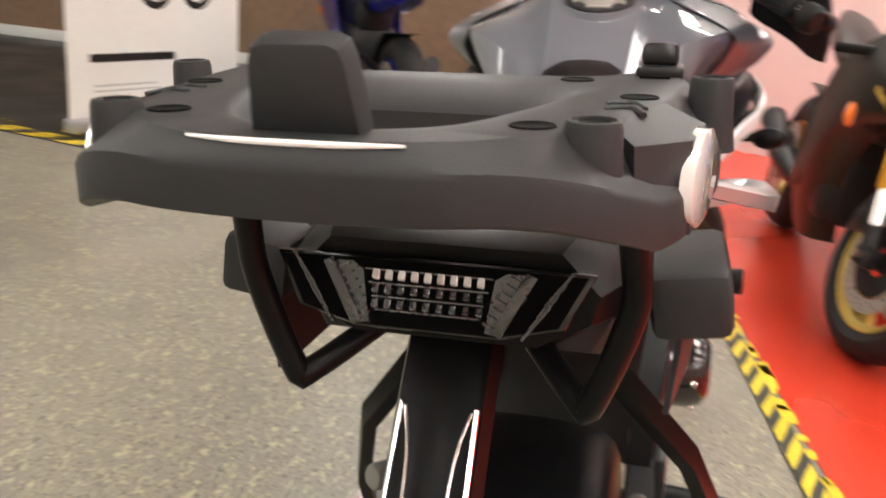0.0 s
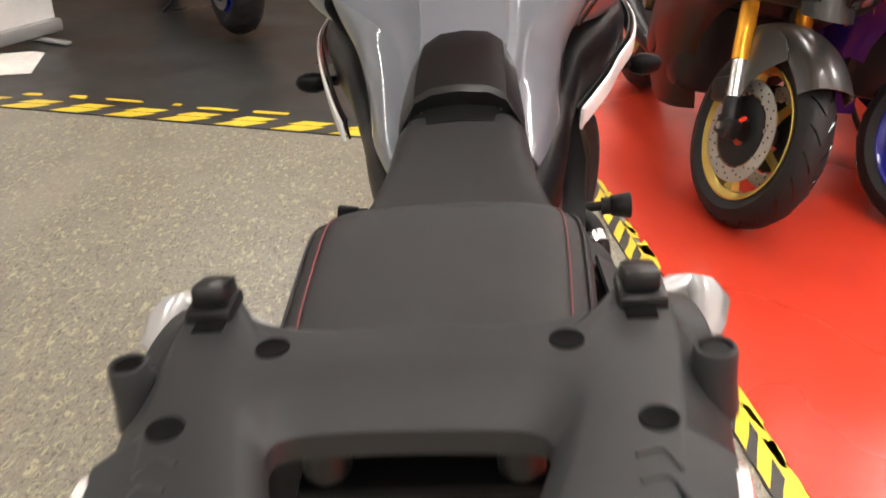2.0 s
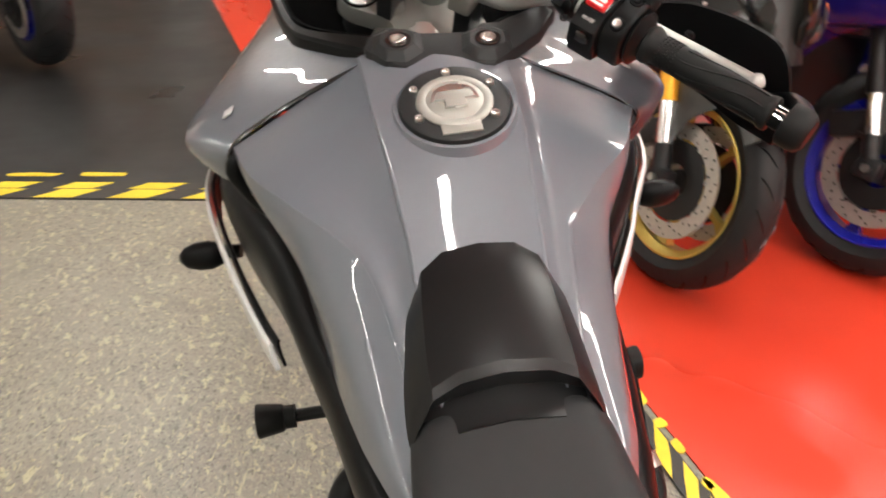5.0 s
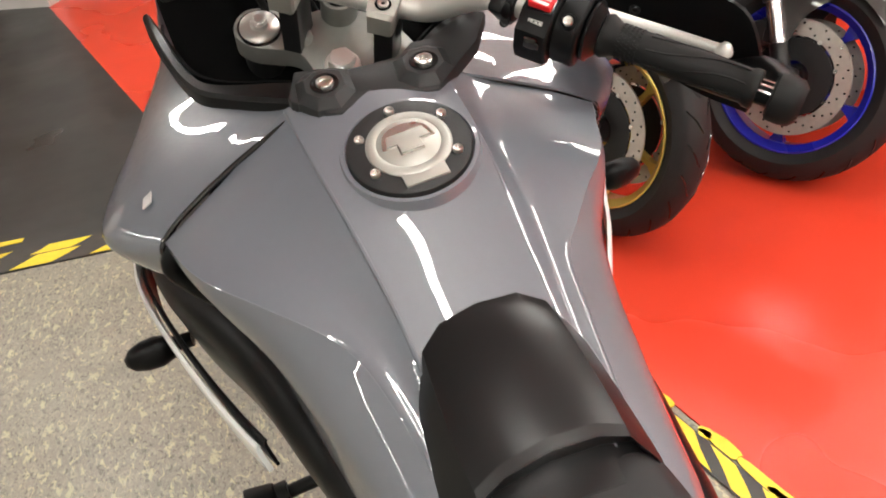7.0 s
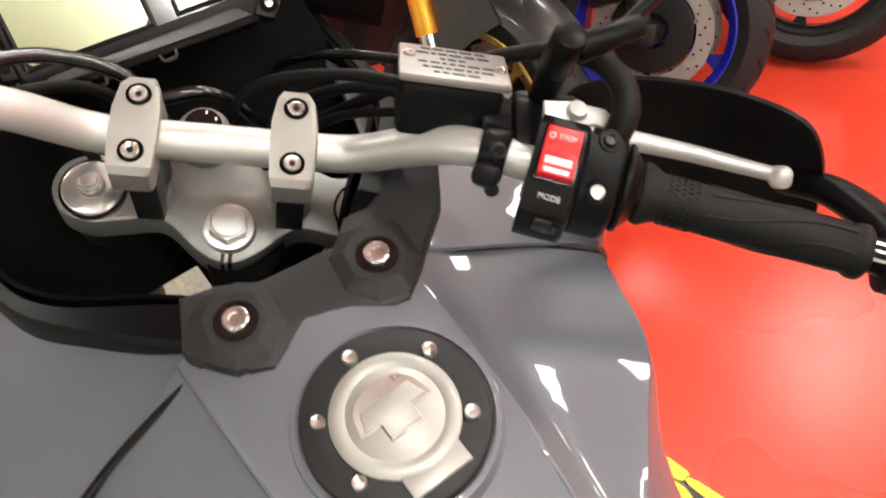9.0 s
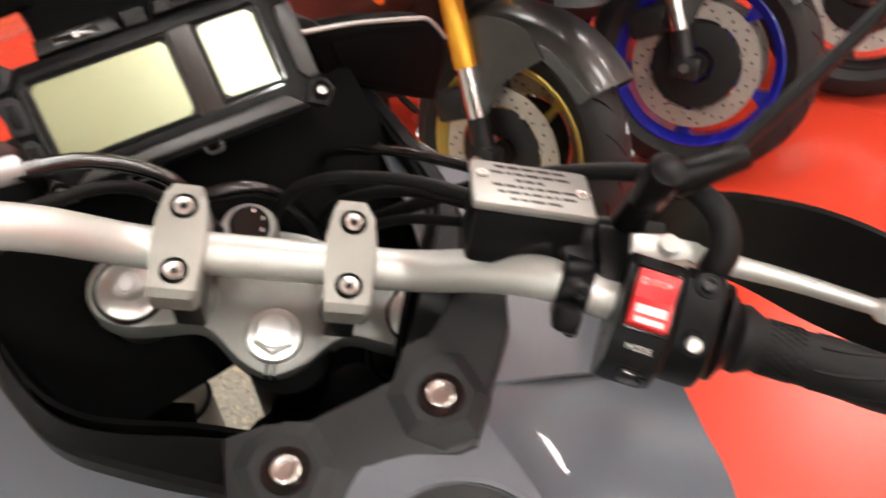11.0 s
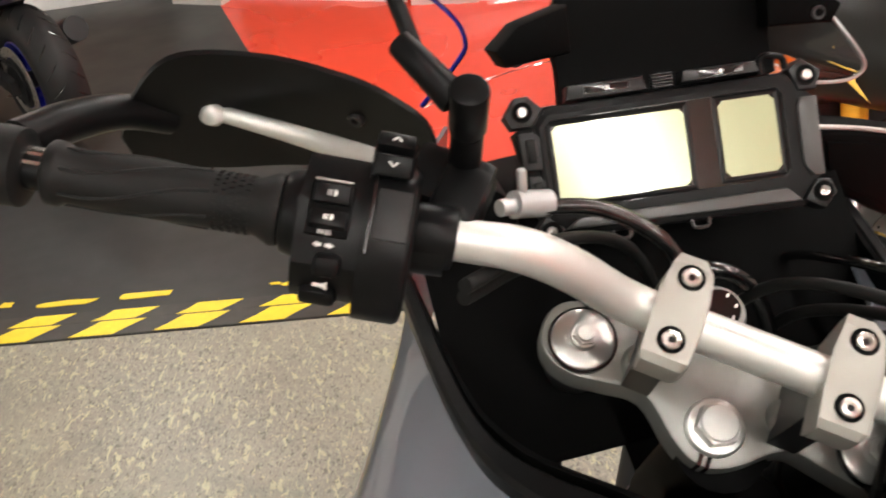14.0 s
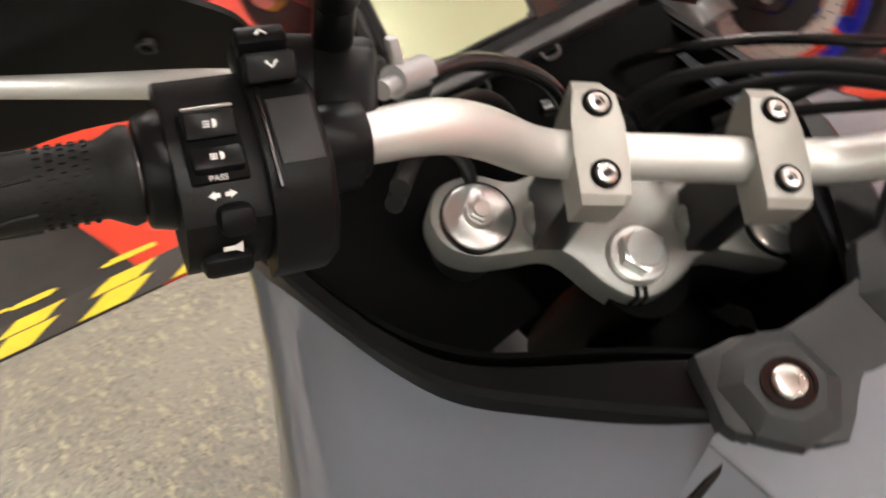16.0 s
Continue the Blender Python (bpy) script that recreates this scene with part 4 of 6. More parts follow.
for ob in BIKE.children_recursive:
    if not ob.name.startswith(("fuel_cap", "cap_", "lock_")):
        for v in ob.data.vertices:
            if v.co.x > 0 and ob.name.startswith(("side_fin", "scoop_mesh")):
                v.co.x -= 0.018 if v.co.y < 1.0 else 0.018 * max(0, (1.06 - v.co.y) / 0.06)
            v.co.x += settle(v.co.y) - narrow(v.co.y) * min(1, max(0, (v.co.x - 0.075) / 0.045))

# engine and lower parts
part("crankcase", box(0.30, 0.40, 0.34, Matrix.Translation((0, 0.85, 0.45)), 0.04), STEEL_D, BIKE)
part("cylinder_block", box(0.26, 0.22, 0.30, Matrix.Translation((0, 1.00, 0.62)) @ Matrix.Rotation(radians(-35), 4, "X"), 0.03), STEEL_D, BIKE)
part("airbox", box(0.22, 0.5, 0.18, Matrix.Translation((0, 0.72, 0.68)), 0.04), STEEL_D, BIKE)
for s in (-1, 1):
    part("engine_cover", lathe([(0, 0.035), (0.045, 0.032), (0.062, 0.020), (0.068, 0.0), (0.068, -0.06)], 32, face_to((s * 0.190, 0.70, 0.47), (s, 0, 0))), GLOSSBLACK, BIKE)
    part("engine_cover", lathe([(0, 0.030), (0.055, 0.027), (0.072, 0.015), (0.078, 0.0), (0.078, -0.05)], 32, face_to((s * 0.185, 0.90, 0.43), (s, 0, 0))), GLOSSBLACK, BIKE)
    for k in range(6):
        a = 2 * math.pi * k / 6
        bolt("cover_bolt", 0.006, 0.006, face_to((s * 0.193, 0.70 + 0.066 * math.cos(a), 0.47 + 0.066 * math.sin(a)), (s, 0, 0)), BIKE, ZINC)
both("frame_spar", lambda: loft([[(x + dx, y, z + dz) for dx, dz in ((-0.018, -0.045), (0.018, -0.045), (0.018, 0.045), (-0.018, 0.045))] for x, y, z in ((0.07, 1.10, 0.86), (0.14, 0.98, 0.80), (0.155, 0.75, 0.70), (0.13, 0.50, 0.52), (0.12, 0.42, 0.40))]), PLASTIC)
both("hose", lambda: tube([(0.15, 0.80, 0.62), (0.185, 0.78, 0.60), (0.195, 0.74, 0.56), (0.17, 0.70, 0.54)], 0.021, 12), RUBBER)
both("hose_clip", lambda: cyl((0.188, 0.77, 0.590), (0.193, 0.755, 0.578), 0.0235), ZINC)
side = Matrix.Rotation(radians(90), 4, "Y")
wheel(BIKE, "rear_wheel", (0, 0, 0.315), side, 0.315, 0.090, STEEL_D, 5, True)
both("swingarm", lambda: loft([[(x + dx, y, z + dz) for dx, dz in ((-0.018, -0.03), (0.018, -0.03), (0.018, 0.03), (-0.018, 0.03))] for x, y, z in ((0.135, -0.05, 0.315), (0.135, 0.25, 0.37), (0.12, 0.50, 0.42))]), STEEL_D)
part("hugger", shell(grid_smooth([[(x, (0.345 + d) * math.cos(a), 0.315 + (0.345 + d) * math.sin(a)) for x, d in ((-0.105, -0.05), (-0.095, -0.005), (-0.05, 0.01), (0.05, 0.01), (0.095, -0.005), (0.105, -0.05))] for a in (radians(35), radians(65), radians(95), radians(125))], 3, 3), 0.004), PLASTIC, BIKE, "black rear mudguard")
part("silencer", tube([(0.10, 0.62, 0.22), (0.16, 0.42, 0.24), (0.19, 0.22, 0.30)], [0.045, 0.06, 0.055], 20), STEEL_D, BIKE)

# tail, light, hanger
TAIL = [(0.10, 0.150, 0.78, 0.87), (-0.05, 0.140, 0.83, 0.915), (-0.14, 0.122, 0.862, 0.950), (-0.20, 0.110, 0.880, 0.962), (-0.236, 0.094, 0.892, 0.952)]
part("tail_body", loft([[(w * x, y, z0 + (z1 - z0) * k) for x, k in ((-0.6, 0), (-0.95, 0.3), (-1, 0.6), (-0.75, 1), (0.75, 1), (1, 0.6), (0.95, 0.3), (0.6, 0))] for y, w, z0, z1 in TAIL]), PLASTIC, BIKE, "black tail section")
lampm = Matrix.Translation((-0.006, -0.244, 0.922)) @ Matrix.Rotation(radians(90), 4, "X") @ Matrix.Rotation(radians(-12), 4, "X") @ Matrix.Diagonal((1.18, 1.12, 1, 1))
LENS = [(-0.079, 0.017), (-0.036, 0.018), (0.036, 0.018), (0.079, 0.017), (0.066, -0.010), (0.036, -0.018), (-0.036, -0.018), (-0.066, -0.010)]
tl = part("tail_light", prism([(x * 1.05, y * 1.1) for x, y in LENS], 0.008, lampm @ Matrix.Translation((0, 0, -0.006)), 0.002), GLOSSBLACK, BIKE, "clear-lens tail light with rows of small lamps")
part("reflector_bowl", prism(LENS, 0.002, lampm @ Matrix.Translation((0, 0, 0.002))), INNER, tl)
for j in range(4):
    part("reflector_ledge", box(0.066 - 0.004 * j, 0.0009, 0.003, lampm @ Matrix.Translation((0, 0.0125 - 0.0072 * j, 0.004))), GREYLENS, tl)
for i in range(9):
    for j in range(3):
        part("led", box(0.0036, 0.0052, 0.004, lampm @ Matrix.Translation((-0.027 + i * 0.00675, 0.0098 - 0.0078 * j, 0.005)) @ Matrix.Rotation(radians(-25), 4, "X"), 0.0008), REFL if j == 0 else GREYLENS, tl)
for s in (-1, 1):
    part("chevron", prism([(s * 0.050, 0.016), (s * 0.040, 0.016), (s * 0.034, 0.012), (s * 0.030, -0.016), (s * 0.036, -0.017), (s * 0.050, 0.004)][::s], 0.0012, lampm @ Matrix.Translation((0, 0, 0.004))), GREYLENS, tl, "bright ribbed reflector")
    part("light_guide", box(0.0062, 0.037, 0.004, lampm @ Matrix.Translation((s * 0.0440, 0.0, 0.0065)) @ Matrix.Rotation(radians(-s * 27), 4, "Z"), 0.0008), GREYLENS, tl, "clear light guide strip")
    for k in range(7):
        part("led_fin", box(0.0095, 0.0013, 0.004, lampm @ Matrix.Translation((s * (0.0455 - 0.0020 * k), 0.0125 - 0.0042 * k, 0.0052)) @ Matrix.Rotation(radians(-s * 28), 4, "Z")), GREYLENS, tl)
    for k in range(4):
        part("led_bar", box(0.022, 0.0014, 0.003, lampm @ Matrix.Translation((s * (0.0655 - 0.0035 * k), 0.010 - 0.0062 * k, 0.005)) @ Matrix.Rotation(radians(s * 55), 4, "Z")), GREYLENS, tl)
both("side_case_mount", lambda: box(0.050, 0.11, 0.044, Matrix.Translation((0.146, -0.14, 0.910)) @ Matrix.Rotation(radians(-8), 4, "Y"), 0.008), PLASTIC_G)
both("rack_stay", lambda: tube([(0.104, -0.285, 1.024), (0.112, -0.262, 0.965), (0.113, -0.250, 0.925), (0.093, -0.246, 0.866), (0.085, -0.240, 0.863), (0.050, -0.20, 0.885)], 0.0085, 12, 4), PLASTIC, BIKE, "black tubular rack stay")
part("plate_hanger", loft([[(x, y + dy, z) for x, dy in ((-0.032, 0.014), (-0.027, -0.004), (-0.018, 0.004), (0.018, 0.004), (0.027, -0.004), (0.032, 0.014))] for y, z in ((-0.20, 0.89), (-0.235, 0.85), (-0.285, 0.78), (-0.35, 0.67), (-0.40, 0.56))]), PLASTIC, BIKE, "black number plate hanger")
both("hanger_strip", lambda: tube([(0.024, -0.243, 0.850), (0.025, -0.294, 0.78), (0.026, -0.359, 0.67), (0.027, -0.409, 0.56)], 0.0020, 8, 3), CHROME)
both("hanger_slot", lambda: tube([(0.021, -0.244, 0.848), (0.015, -0.262, 0.825), (0.013, -0.294, 0.78), (0.013, -0.352, 0.68), (0.019, -0.386, 0.60), (0.023, -0.400, 0.575)], 0.0014, 8, 3), CHROME)
both("rear_indicator", lambda: flat([cyl((0.03, -0.36, 0.66), (0.10, -0.37, 0.66), 0.008), loft([[(x, -0.37 + r * math.cos(a), 0.66 + r * 0.7 * math.sin(a)) for a in (2 * math.pi * i / 16 for i in range(16))] for x, r in ((0.10, 0.014), (0.115, 0.02), (0.135, 0.018), (0.148, 0.008))])]), PLASTIC)
both("footpeg_bracket", lambda: loft([[(x + dx, y, z + dz) for dx, dz in ((-0.008, -0.014), (0.008, -0.014), (0.008, 0.014), (-0.008, 0.014))] for x, y, z in ((0.10, 0.05, 0.74), (0.17, 0.10, 0.64), (0.215, 0.20, 0.50), (0.225, 0.26, 0.40))]), PLASTIC)
both("footpeg", lambda: flat([box(0.03, 0.05, 0.06, Matrix.Translation((0.250, 0.27, 0.385)), 0.008), cyl((0.22, 0.25, 0.41), (0.18, 0.25, 0.41), 0.009)]), ZINC, BIKE, "folded alloy passenger footpeg")
both("rider_footpeg", lambda: flat([cyl((0.15, 0.48, 0.36), (0.27, 0.46, 0.36), 0.014), box(0.02, 0.10, 0.12, Matrix.Translation((0.15, 0.48, 0.38)), 0.006)]), STEEL_D)
both("exhaust_guard", lambda: lathe([(0, 0.012), (0.011, 0.012), (0.014, 0.008), (0.015, -0.015)], 20, face_to((0.13, 0.02, 0.62), (0.5, -0.85, 0.2))), ALU)
both("grab_rail", lambda: loft([[(x + dx * k, y + dy * k, z + dz * k) for dx, dy, dz in ((-0.012, 0.006, -0.010), (0.012, -0.006, -0.010), (0.015, -0.006, 0.004), (0.008, -0.004, 0.010), (-0.008, 0.004, 0.010), (-0.015, 0.006, 0.002))] for x, y, z, k in ((0.110, -0.060, 0.933, 0.65), (0.155, -0.036, 0.939, 0.7), (0.200, -0.011, 0.944, 0.8), (0.218, -0.014, 0.945, 0.9), (0.221, -0.035, 0.945, 0.9), (0.205, -0.090, 0.958, 0.7), (0.172, -0.150, 0.975, 0.6), (0.140, -0.190, 0.988, 0.5))]), SILVER, BIKE, "silver passenger grab rail", 60)
for ob in BIKE.children:
    if ob.name.startswith("grab_rail"):
        for v in ob.data.vertices:
            v.co.x *= 0.955
            v.co.x -= 0.016 * min(1, max(0, (v.co.y + 0.2) / 0.12))
both("tail_side", lambda: shell(grid_smooth([[(0.135, 0.20, 0.86), (0.160, 0.19, 0.84), (0.165, 0.19, 0.78)], [(0.138, 0.02, 0.88), (0.160, 0.02, 0.86), (0.160, 0.02, 0.80)], [(0.128, -0.18, 0.905), (0.142, -0.18, 0.89), (0.138, -0.18, 0.83)]], 3, 3), 0.004), PLASTIC_G)

# top-case rack
def outline(half, n=6):
    pts = [(x, y, 0) for x, y in half] + [(-x, y, 0) for x, y in reversed(half) if abs(x) > 1e-6]
    return crom(pts, n, True)


RZ = 1.0510
DECK = [(0.0, -0.4440), (0.034, -0.4400), (0.064, -0.4280), (0.088, -0.4000), (0.106, -0.3620), (0.119, -0.3100), (0.1275, -0.2560), (0.1300, -0.2120), (0.1240, -0.1900), (0.1060, -0.1880), (0.0900, -0.2120), (0.0500, -0.2240), (0.0, -0.2220)]
LOW = [(0.0, -0.4480), (0.050, -0.4440), (0.086, -0.4310), (0.108, -0.4130), (0.124, -0.3880), (0.134, -0.3620), (0.1420, -0.3180), (0.1490, -0.2720), (0.1500, -0.2340), (0.1440, -0.1850), (0.1080, -0.1820), (0.0560, -0.2000), (0.0, -0.2040)]
HOLE_TOP = [(0.0, -0.4160), (0.022, -0.4130), (0.046, -0.3960), (0.063, -0.3570), (0.076, -0.3120), (0.0820, -0.2760), (0.0700, -0.2580), (0.0400, -0.2540), (0.0, -0.2520)]
HOLE_LOW = [(0.0, -0.4040), (0.018, -0.4020), (0.036, -0.3880), (0.050, -0.3560), (0.060, -0.3250), (0.0640, -0.3060), (0.0560, -0.2960), (0.0320, -0.2930), (0.0, -0.2920)]


def deck_line(half, z, grow=1.0, dz=0.0):
    """A closed outline at height z; dz lowers it along the sides."""
    n = 96
    pts = outline([(x * grow, y) for x, y in half], 8)
    step = len(pts) / n
    out = []
    for i in range(n):
        a = i * step
        p = pts[int(a)].lerp(pts[(int(a) + 1) % len(pts)], a - int(a))
        f = min(1, max(0, (p.y + 0.435) / 0.07)) * min(1, max(0, (-0.20 - p.y) / 0.02 + 0.6))
        out.append((p.x, p.y, z - dz * f))
    return out


def deck_ring(half, other, f, z, dz=0.0):
    return [tuple(Vector(a).lerp(Vector(b), f).xy) + (c[2],) for a, b, c in zip(deck_line(half, 0), deck_line(other, 0), deck_line(half, z, 1.0, dz))]


rings = [deck_line(HOLE_LOW, RZ - 0.024), deck_line(HOLE_LOW, RZ - 0.0125), deck_ring(HOLE_TOP, HOLE_LOW, 0.90, RZ - 0.0100), deck_ring(HOLE_TOP, HOLE_LOW, 0.55, RZ - 0.0055), deck_ring(HOLE_TOP, HOLE_LOW, 0.20, RZ - 0.0016), deck_ring(HOLE_TOP, HOLE_LOW, 0.0, RZ - 0.0004), deck_ring(HOLE_TOP, DECK, 0.2, RZ), deck_ring(DECK, HOLE_TOP, 0.06, RZ), deck_ring(DECK, LOW, 0.04, RZ - 0.0016), deck_ring(DECK, LOW, 0.62, RZ - 0.0060, 0.012), deck_ring(DECK, LOW, 0.94, RZ - 0.0090, 0.017), deck_ring(DECK, LOW, 1.0, RZ - 0.0115, 0.018), deck_ring(DECK, LOW, 1.0, RZ - 0.0265, 0.019), deck_ring(DECK, LOW, 0.93, RZ - 0.0275, 0.019), deck_line(HOLE_LOW, RZ - 0.0265, 1.06), deck_line(HOLE_LOW, RZ - 0.024)]
bm = loft(rings, caps=False)
bmesh.ops.remove_doubles(bm, verts=bm.verts[:], dist=1e-5)
rack = part("top_case_rack", bm, PLASTIC_G, BIKE, "matt black moulded top-case rack plate", smooth=28)
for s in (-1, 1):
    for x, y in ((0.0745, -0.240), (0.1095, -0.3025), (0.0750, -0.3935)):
        # the plate isn't pierced: flat near-black discs give the holes' shade
        part("screw_hole", lathe([(0.0, 0.0004), (0.0076, 0.0004), (0.0082, 0.0008), (0.0088, 0.0006), (0.0090, 0.0)], 24, Matrix.Translation((s * x, y, RZ))), HOLE, rack, "flat disc coloured as the shade in a screw hole")
    for x, y, top in ((0.1425, -0.258, 0.006), (0.0975, -0.396, 0.004)):
        part("knob", lathe([(0.0, top - 0.0015), (0.0078, top - 0.0015), (0.0082, top), (0.0098, top - 0.0004), (0.0106, top - 0.003), (0.0112, -0.012), (0.0135, -0.030)], 26, Matrix.Translation((s * x, y, RZ))), PLASTIC_G, rack)
        part("knob_recess", lathe([(0.0, 0.0), (0.0064, 0.0), (0.0070, 0.0010), (0.0076, 0.0)], 20, Matrix.Translation((s * x, y, RZ + top - 0.0013))), PLASTIC, rack)
    # cast wing that carries the side reflector
    part("side_wing", loft([[(s * x, y, RZ + z) for x, y, z in row] for row in (((0.118, -0.300, -0.001), (0.122, -0.300, -0.006), (0.122, -0.300, -0.040), (0.110, -0.300, -0.040)), ((0.116, -0.305, 0.000), (0.139, -0.318, -0.008), (0.141, -0.318, -0.046), (0.110, -0.318, -0.046)), ((0.106, -0.350, 0.000), (0.133, -0.362, -0.008), (0.135, -0.362, -0.046), (0.100, -0.362, -0.046)), ((0.100, -0.366, -0.001), (0.112, -0.392, -0.006), (0.114, -0.392, -0.036), (0.096, -0.380, -0.036)))]), PLASTIC_G, rack, smooth=20)
    part("latch_lug", flat([box(0.020, 0.026, 0.013, Matrix.Translation((s * 0.1160, -0.196, RZ + 0.0095)) @ Matrix.Rotation(radians(-14), 4, "X"), 0.004), box(0.026, 0.030, 0.010, Matrix.Translation((s * 0.1165, -0.199, RZ + 0.001)), 0.003)]), PADBLACK, rack, "black latch lug")
    # flat near-black patch for the shade in the lug's slot
    part("lug_slot", box(0.016, 0.010, 0.002, Matrix.Translation((s * 0.1140, -0.2185, RZ + 0.0004))), HOLE, rack)
    nx = Vector((s * 0.985, -0.17, 0.0)).normalized()
    rm = face_to((s * 0.1385, -0.3400, RZ - 0.0270), nx)
    part("reflector", lathe([(0.0, 0.0030), (0.020, 0.0026), (0.0235, 0.0012), (0.0240, -0.004)], 36, rm @ Matrix.Diagonal((1.35, 0.86, 1, 1))), REFL, rack, "pale oval side reflector")
    for y in (-0.326, -0.342):
        part("moulded_rib", tube([(s * (0.0965 - 0.0), y, RZ), (s * 0.108, y + 0.003, RZ + 0.0002), (s * 0.1135, y - 0.008, RZ - 0.0008)], 0.0013, 6, 3), PLASTIC_G, rack)
tb = prism([(-0.0215, 0), (-0.0185, 0.027), (-0.0165, 0.0325), (-0.012, 0.0345), (0.012, 0.0345), (0.0165, 0.0325), (0.0185, 0.027), (0.0215, 0)], 0.013, Matrix.Translation((0, -0.4290, RZ - 0.002)) @ Matrix.Rotation(radians(14), 4, "X") @ Matrix.Rotation(radians(90), 4, "X") @ Matrix.Translation((0, 0, -0.013)), 0.0036)
part("centre_tab", tb, PLASTIC_G, rack, "upright moulded centre tab")
part("worn_strip", tube([(-0.040, -0.4395, RZ - 0.0010), (-0.02, -0.4432, RZ - 0.0010), (0, -0.4440, RZ - 0.0010), (0.02, -0.4432, RZ - 0.0010), (0.040, -0.4395, RZ - 0.0010)], [0.0006, 0.0012, 0.0013, 0.0012, 0.0006], 6, 5), PALE, rack, "pale strip along the rear edge")
for s in (-1, 1):
    part("rack_bushing", lathe([(0.004, 0.002), (0.0075, 0.002), (0.011, 0.0), (0.0125, -0.004), (0.0125, -0.03), (0.004, -0.03)], 24, Matrix.Translation((s * 0.050, -0.262, RZ - 0.034)), True), STEEL_D, rack)
part("rack_bridge", box(0.13, 0.045, 0.010, Matrix.Translation((0, -0.255, RZ - 0.066)), 0.004), PLASTIC, rack)

# ---- front of the touring motorcycle: cockpit ----
# black bolted bridge between tank and cockpit
BR = [(-0.090, 0.010), (-0.078, 0.049), (-0.052, 0.046), (-0.025, 0.035), (0.0, 0.035), (0.031, 0.036), (0.047, 0.054), (0.066, 0.054), (0.122, 0.088), (0.136, 0.076), (0.115, 0.033), (0.078, -0.004), (0.057, -0.028), (0.045, -0.028), (0.020, -0.016), (-0.012, -0.013), (-0.042, -0.031), (-0.057, -0.025), (-0.088, 0.003)]
BRM = face_to((-0.002, 0.947, 1.0845), (0.02, -0.30, 0.954), (0.12, 1, 0))
pods = []
for s in (-1, 1):
    pods.append(loft([[tuple(BRM @ Vector((s * 0.051 + x * k, 0.008 + y * k2, z))) for x, y in ((-0.031, -0.012), (-0.014, -0.031), (0.010, -0.033), (0.030, -0.012), (0.028, 0.024), (0.012, 0.034), (-0.014, 0.034), (-0.030, 0.020))[::s]] for z, k, k2 in ((0.004, 1.0, 1.0), (0.0125, 0.95, 0.95), (0.0190, 0.70, 0.68), (0.0202, 0.64, 0.62))]))
br = part("tank_bridge", flat([prism(BR, 0.017, BRM @ Matrix.Translation((0, 0, -0.005)), 0.004)] + pods), PLASTIC_G, BIKE, "dark grey bolted tank bridge", smooth=24)
for s in (-1, 1):
    part("bolt_well", lathe([(0.0, 0.001), (0.0125, 0.001), (0.0125, 0.0018), (0.0145, 0.0018), (0.0150, 0)], 24, BRM @ Matrix.Translation((s * 0.051, 0.008, 0.0197))), GLOSSBLACK, br)
    bolt("bridge_bolt", 0.0090, 0.0035, BRM @ Matrix.Translation((s * 0.051, 0.008, 0.0205)), br, ZINC)
# rim that runs forward round the cockpit opening
RIM = [[(x0 + 0.002, y0 - 0.002, 1.070 + d), (x0, y0, 1.093 + d), (x0 + 0.002, y0 - 0.002, 1.0965 + d), (x1 - 0.003, y1 + 0.002, 1.0945 + d), (x1, y1, 1.090 + d), (x1 + 0.001, y1 - 0.002, 1.066 + d)]
       for x0, y0, x1, y1, d in ((0.050, 0.994, 0.058, 0.940, 0.0), (0.086, 1.032, 0.085, 0.976, 0.0), (0.133, 1.082, 0.139, 1.052, -0.004), (0.158, 1.120, 0.169, 1.102, -0.006), (0.171, 1.162, 0.183, 1.150, -0.005), (0.180, 1.220, 0.193, 1.212, 0.000), (0.187, 1.290, 0.201, 1.290, 0.010), (0.197, 1.360, 0.207, 1.360, 0.024))]
both("cockpit_rim", lambda: shell([crom(r, 1) for r in grid_smooth(RIM, 4, 1)], 0.004), PLASTIC, BIKE, "black rim of the cockpit opening", 24)
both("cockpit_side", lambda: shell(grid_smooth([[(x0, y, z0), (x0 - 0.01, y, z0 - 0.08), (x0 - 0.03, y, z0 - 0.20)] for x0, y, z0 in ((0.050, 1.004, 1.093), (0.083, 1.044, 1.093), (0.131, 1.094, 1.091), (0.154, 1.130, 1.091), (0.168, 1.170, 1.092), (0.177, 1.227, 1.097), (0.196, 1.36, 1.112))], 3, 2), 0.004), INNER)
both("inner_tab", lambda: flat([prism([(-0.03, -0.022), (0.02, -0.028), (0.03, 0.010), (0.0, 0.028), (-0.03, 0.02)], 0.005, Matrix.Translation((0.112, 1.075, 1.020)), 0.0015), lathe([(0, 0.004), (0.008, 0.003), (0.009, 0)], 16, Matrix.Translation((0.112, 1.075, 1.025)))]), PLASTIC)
# added dark wall under the bridge, closes the view to the floor
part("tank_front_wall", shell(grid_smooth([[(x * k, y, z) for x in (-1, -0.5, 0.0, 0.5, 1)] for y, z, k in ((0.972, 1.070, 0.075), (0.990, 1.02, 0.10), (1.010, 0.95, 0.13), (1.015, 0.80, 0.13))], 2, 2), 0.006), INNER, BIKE)
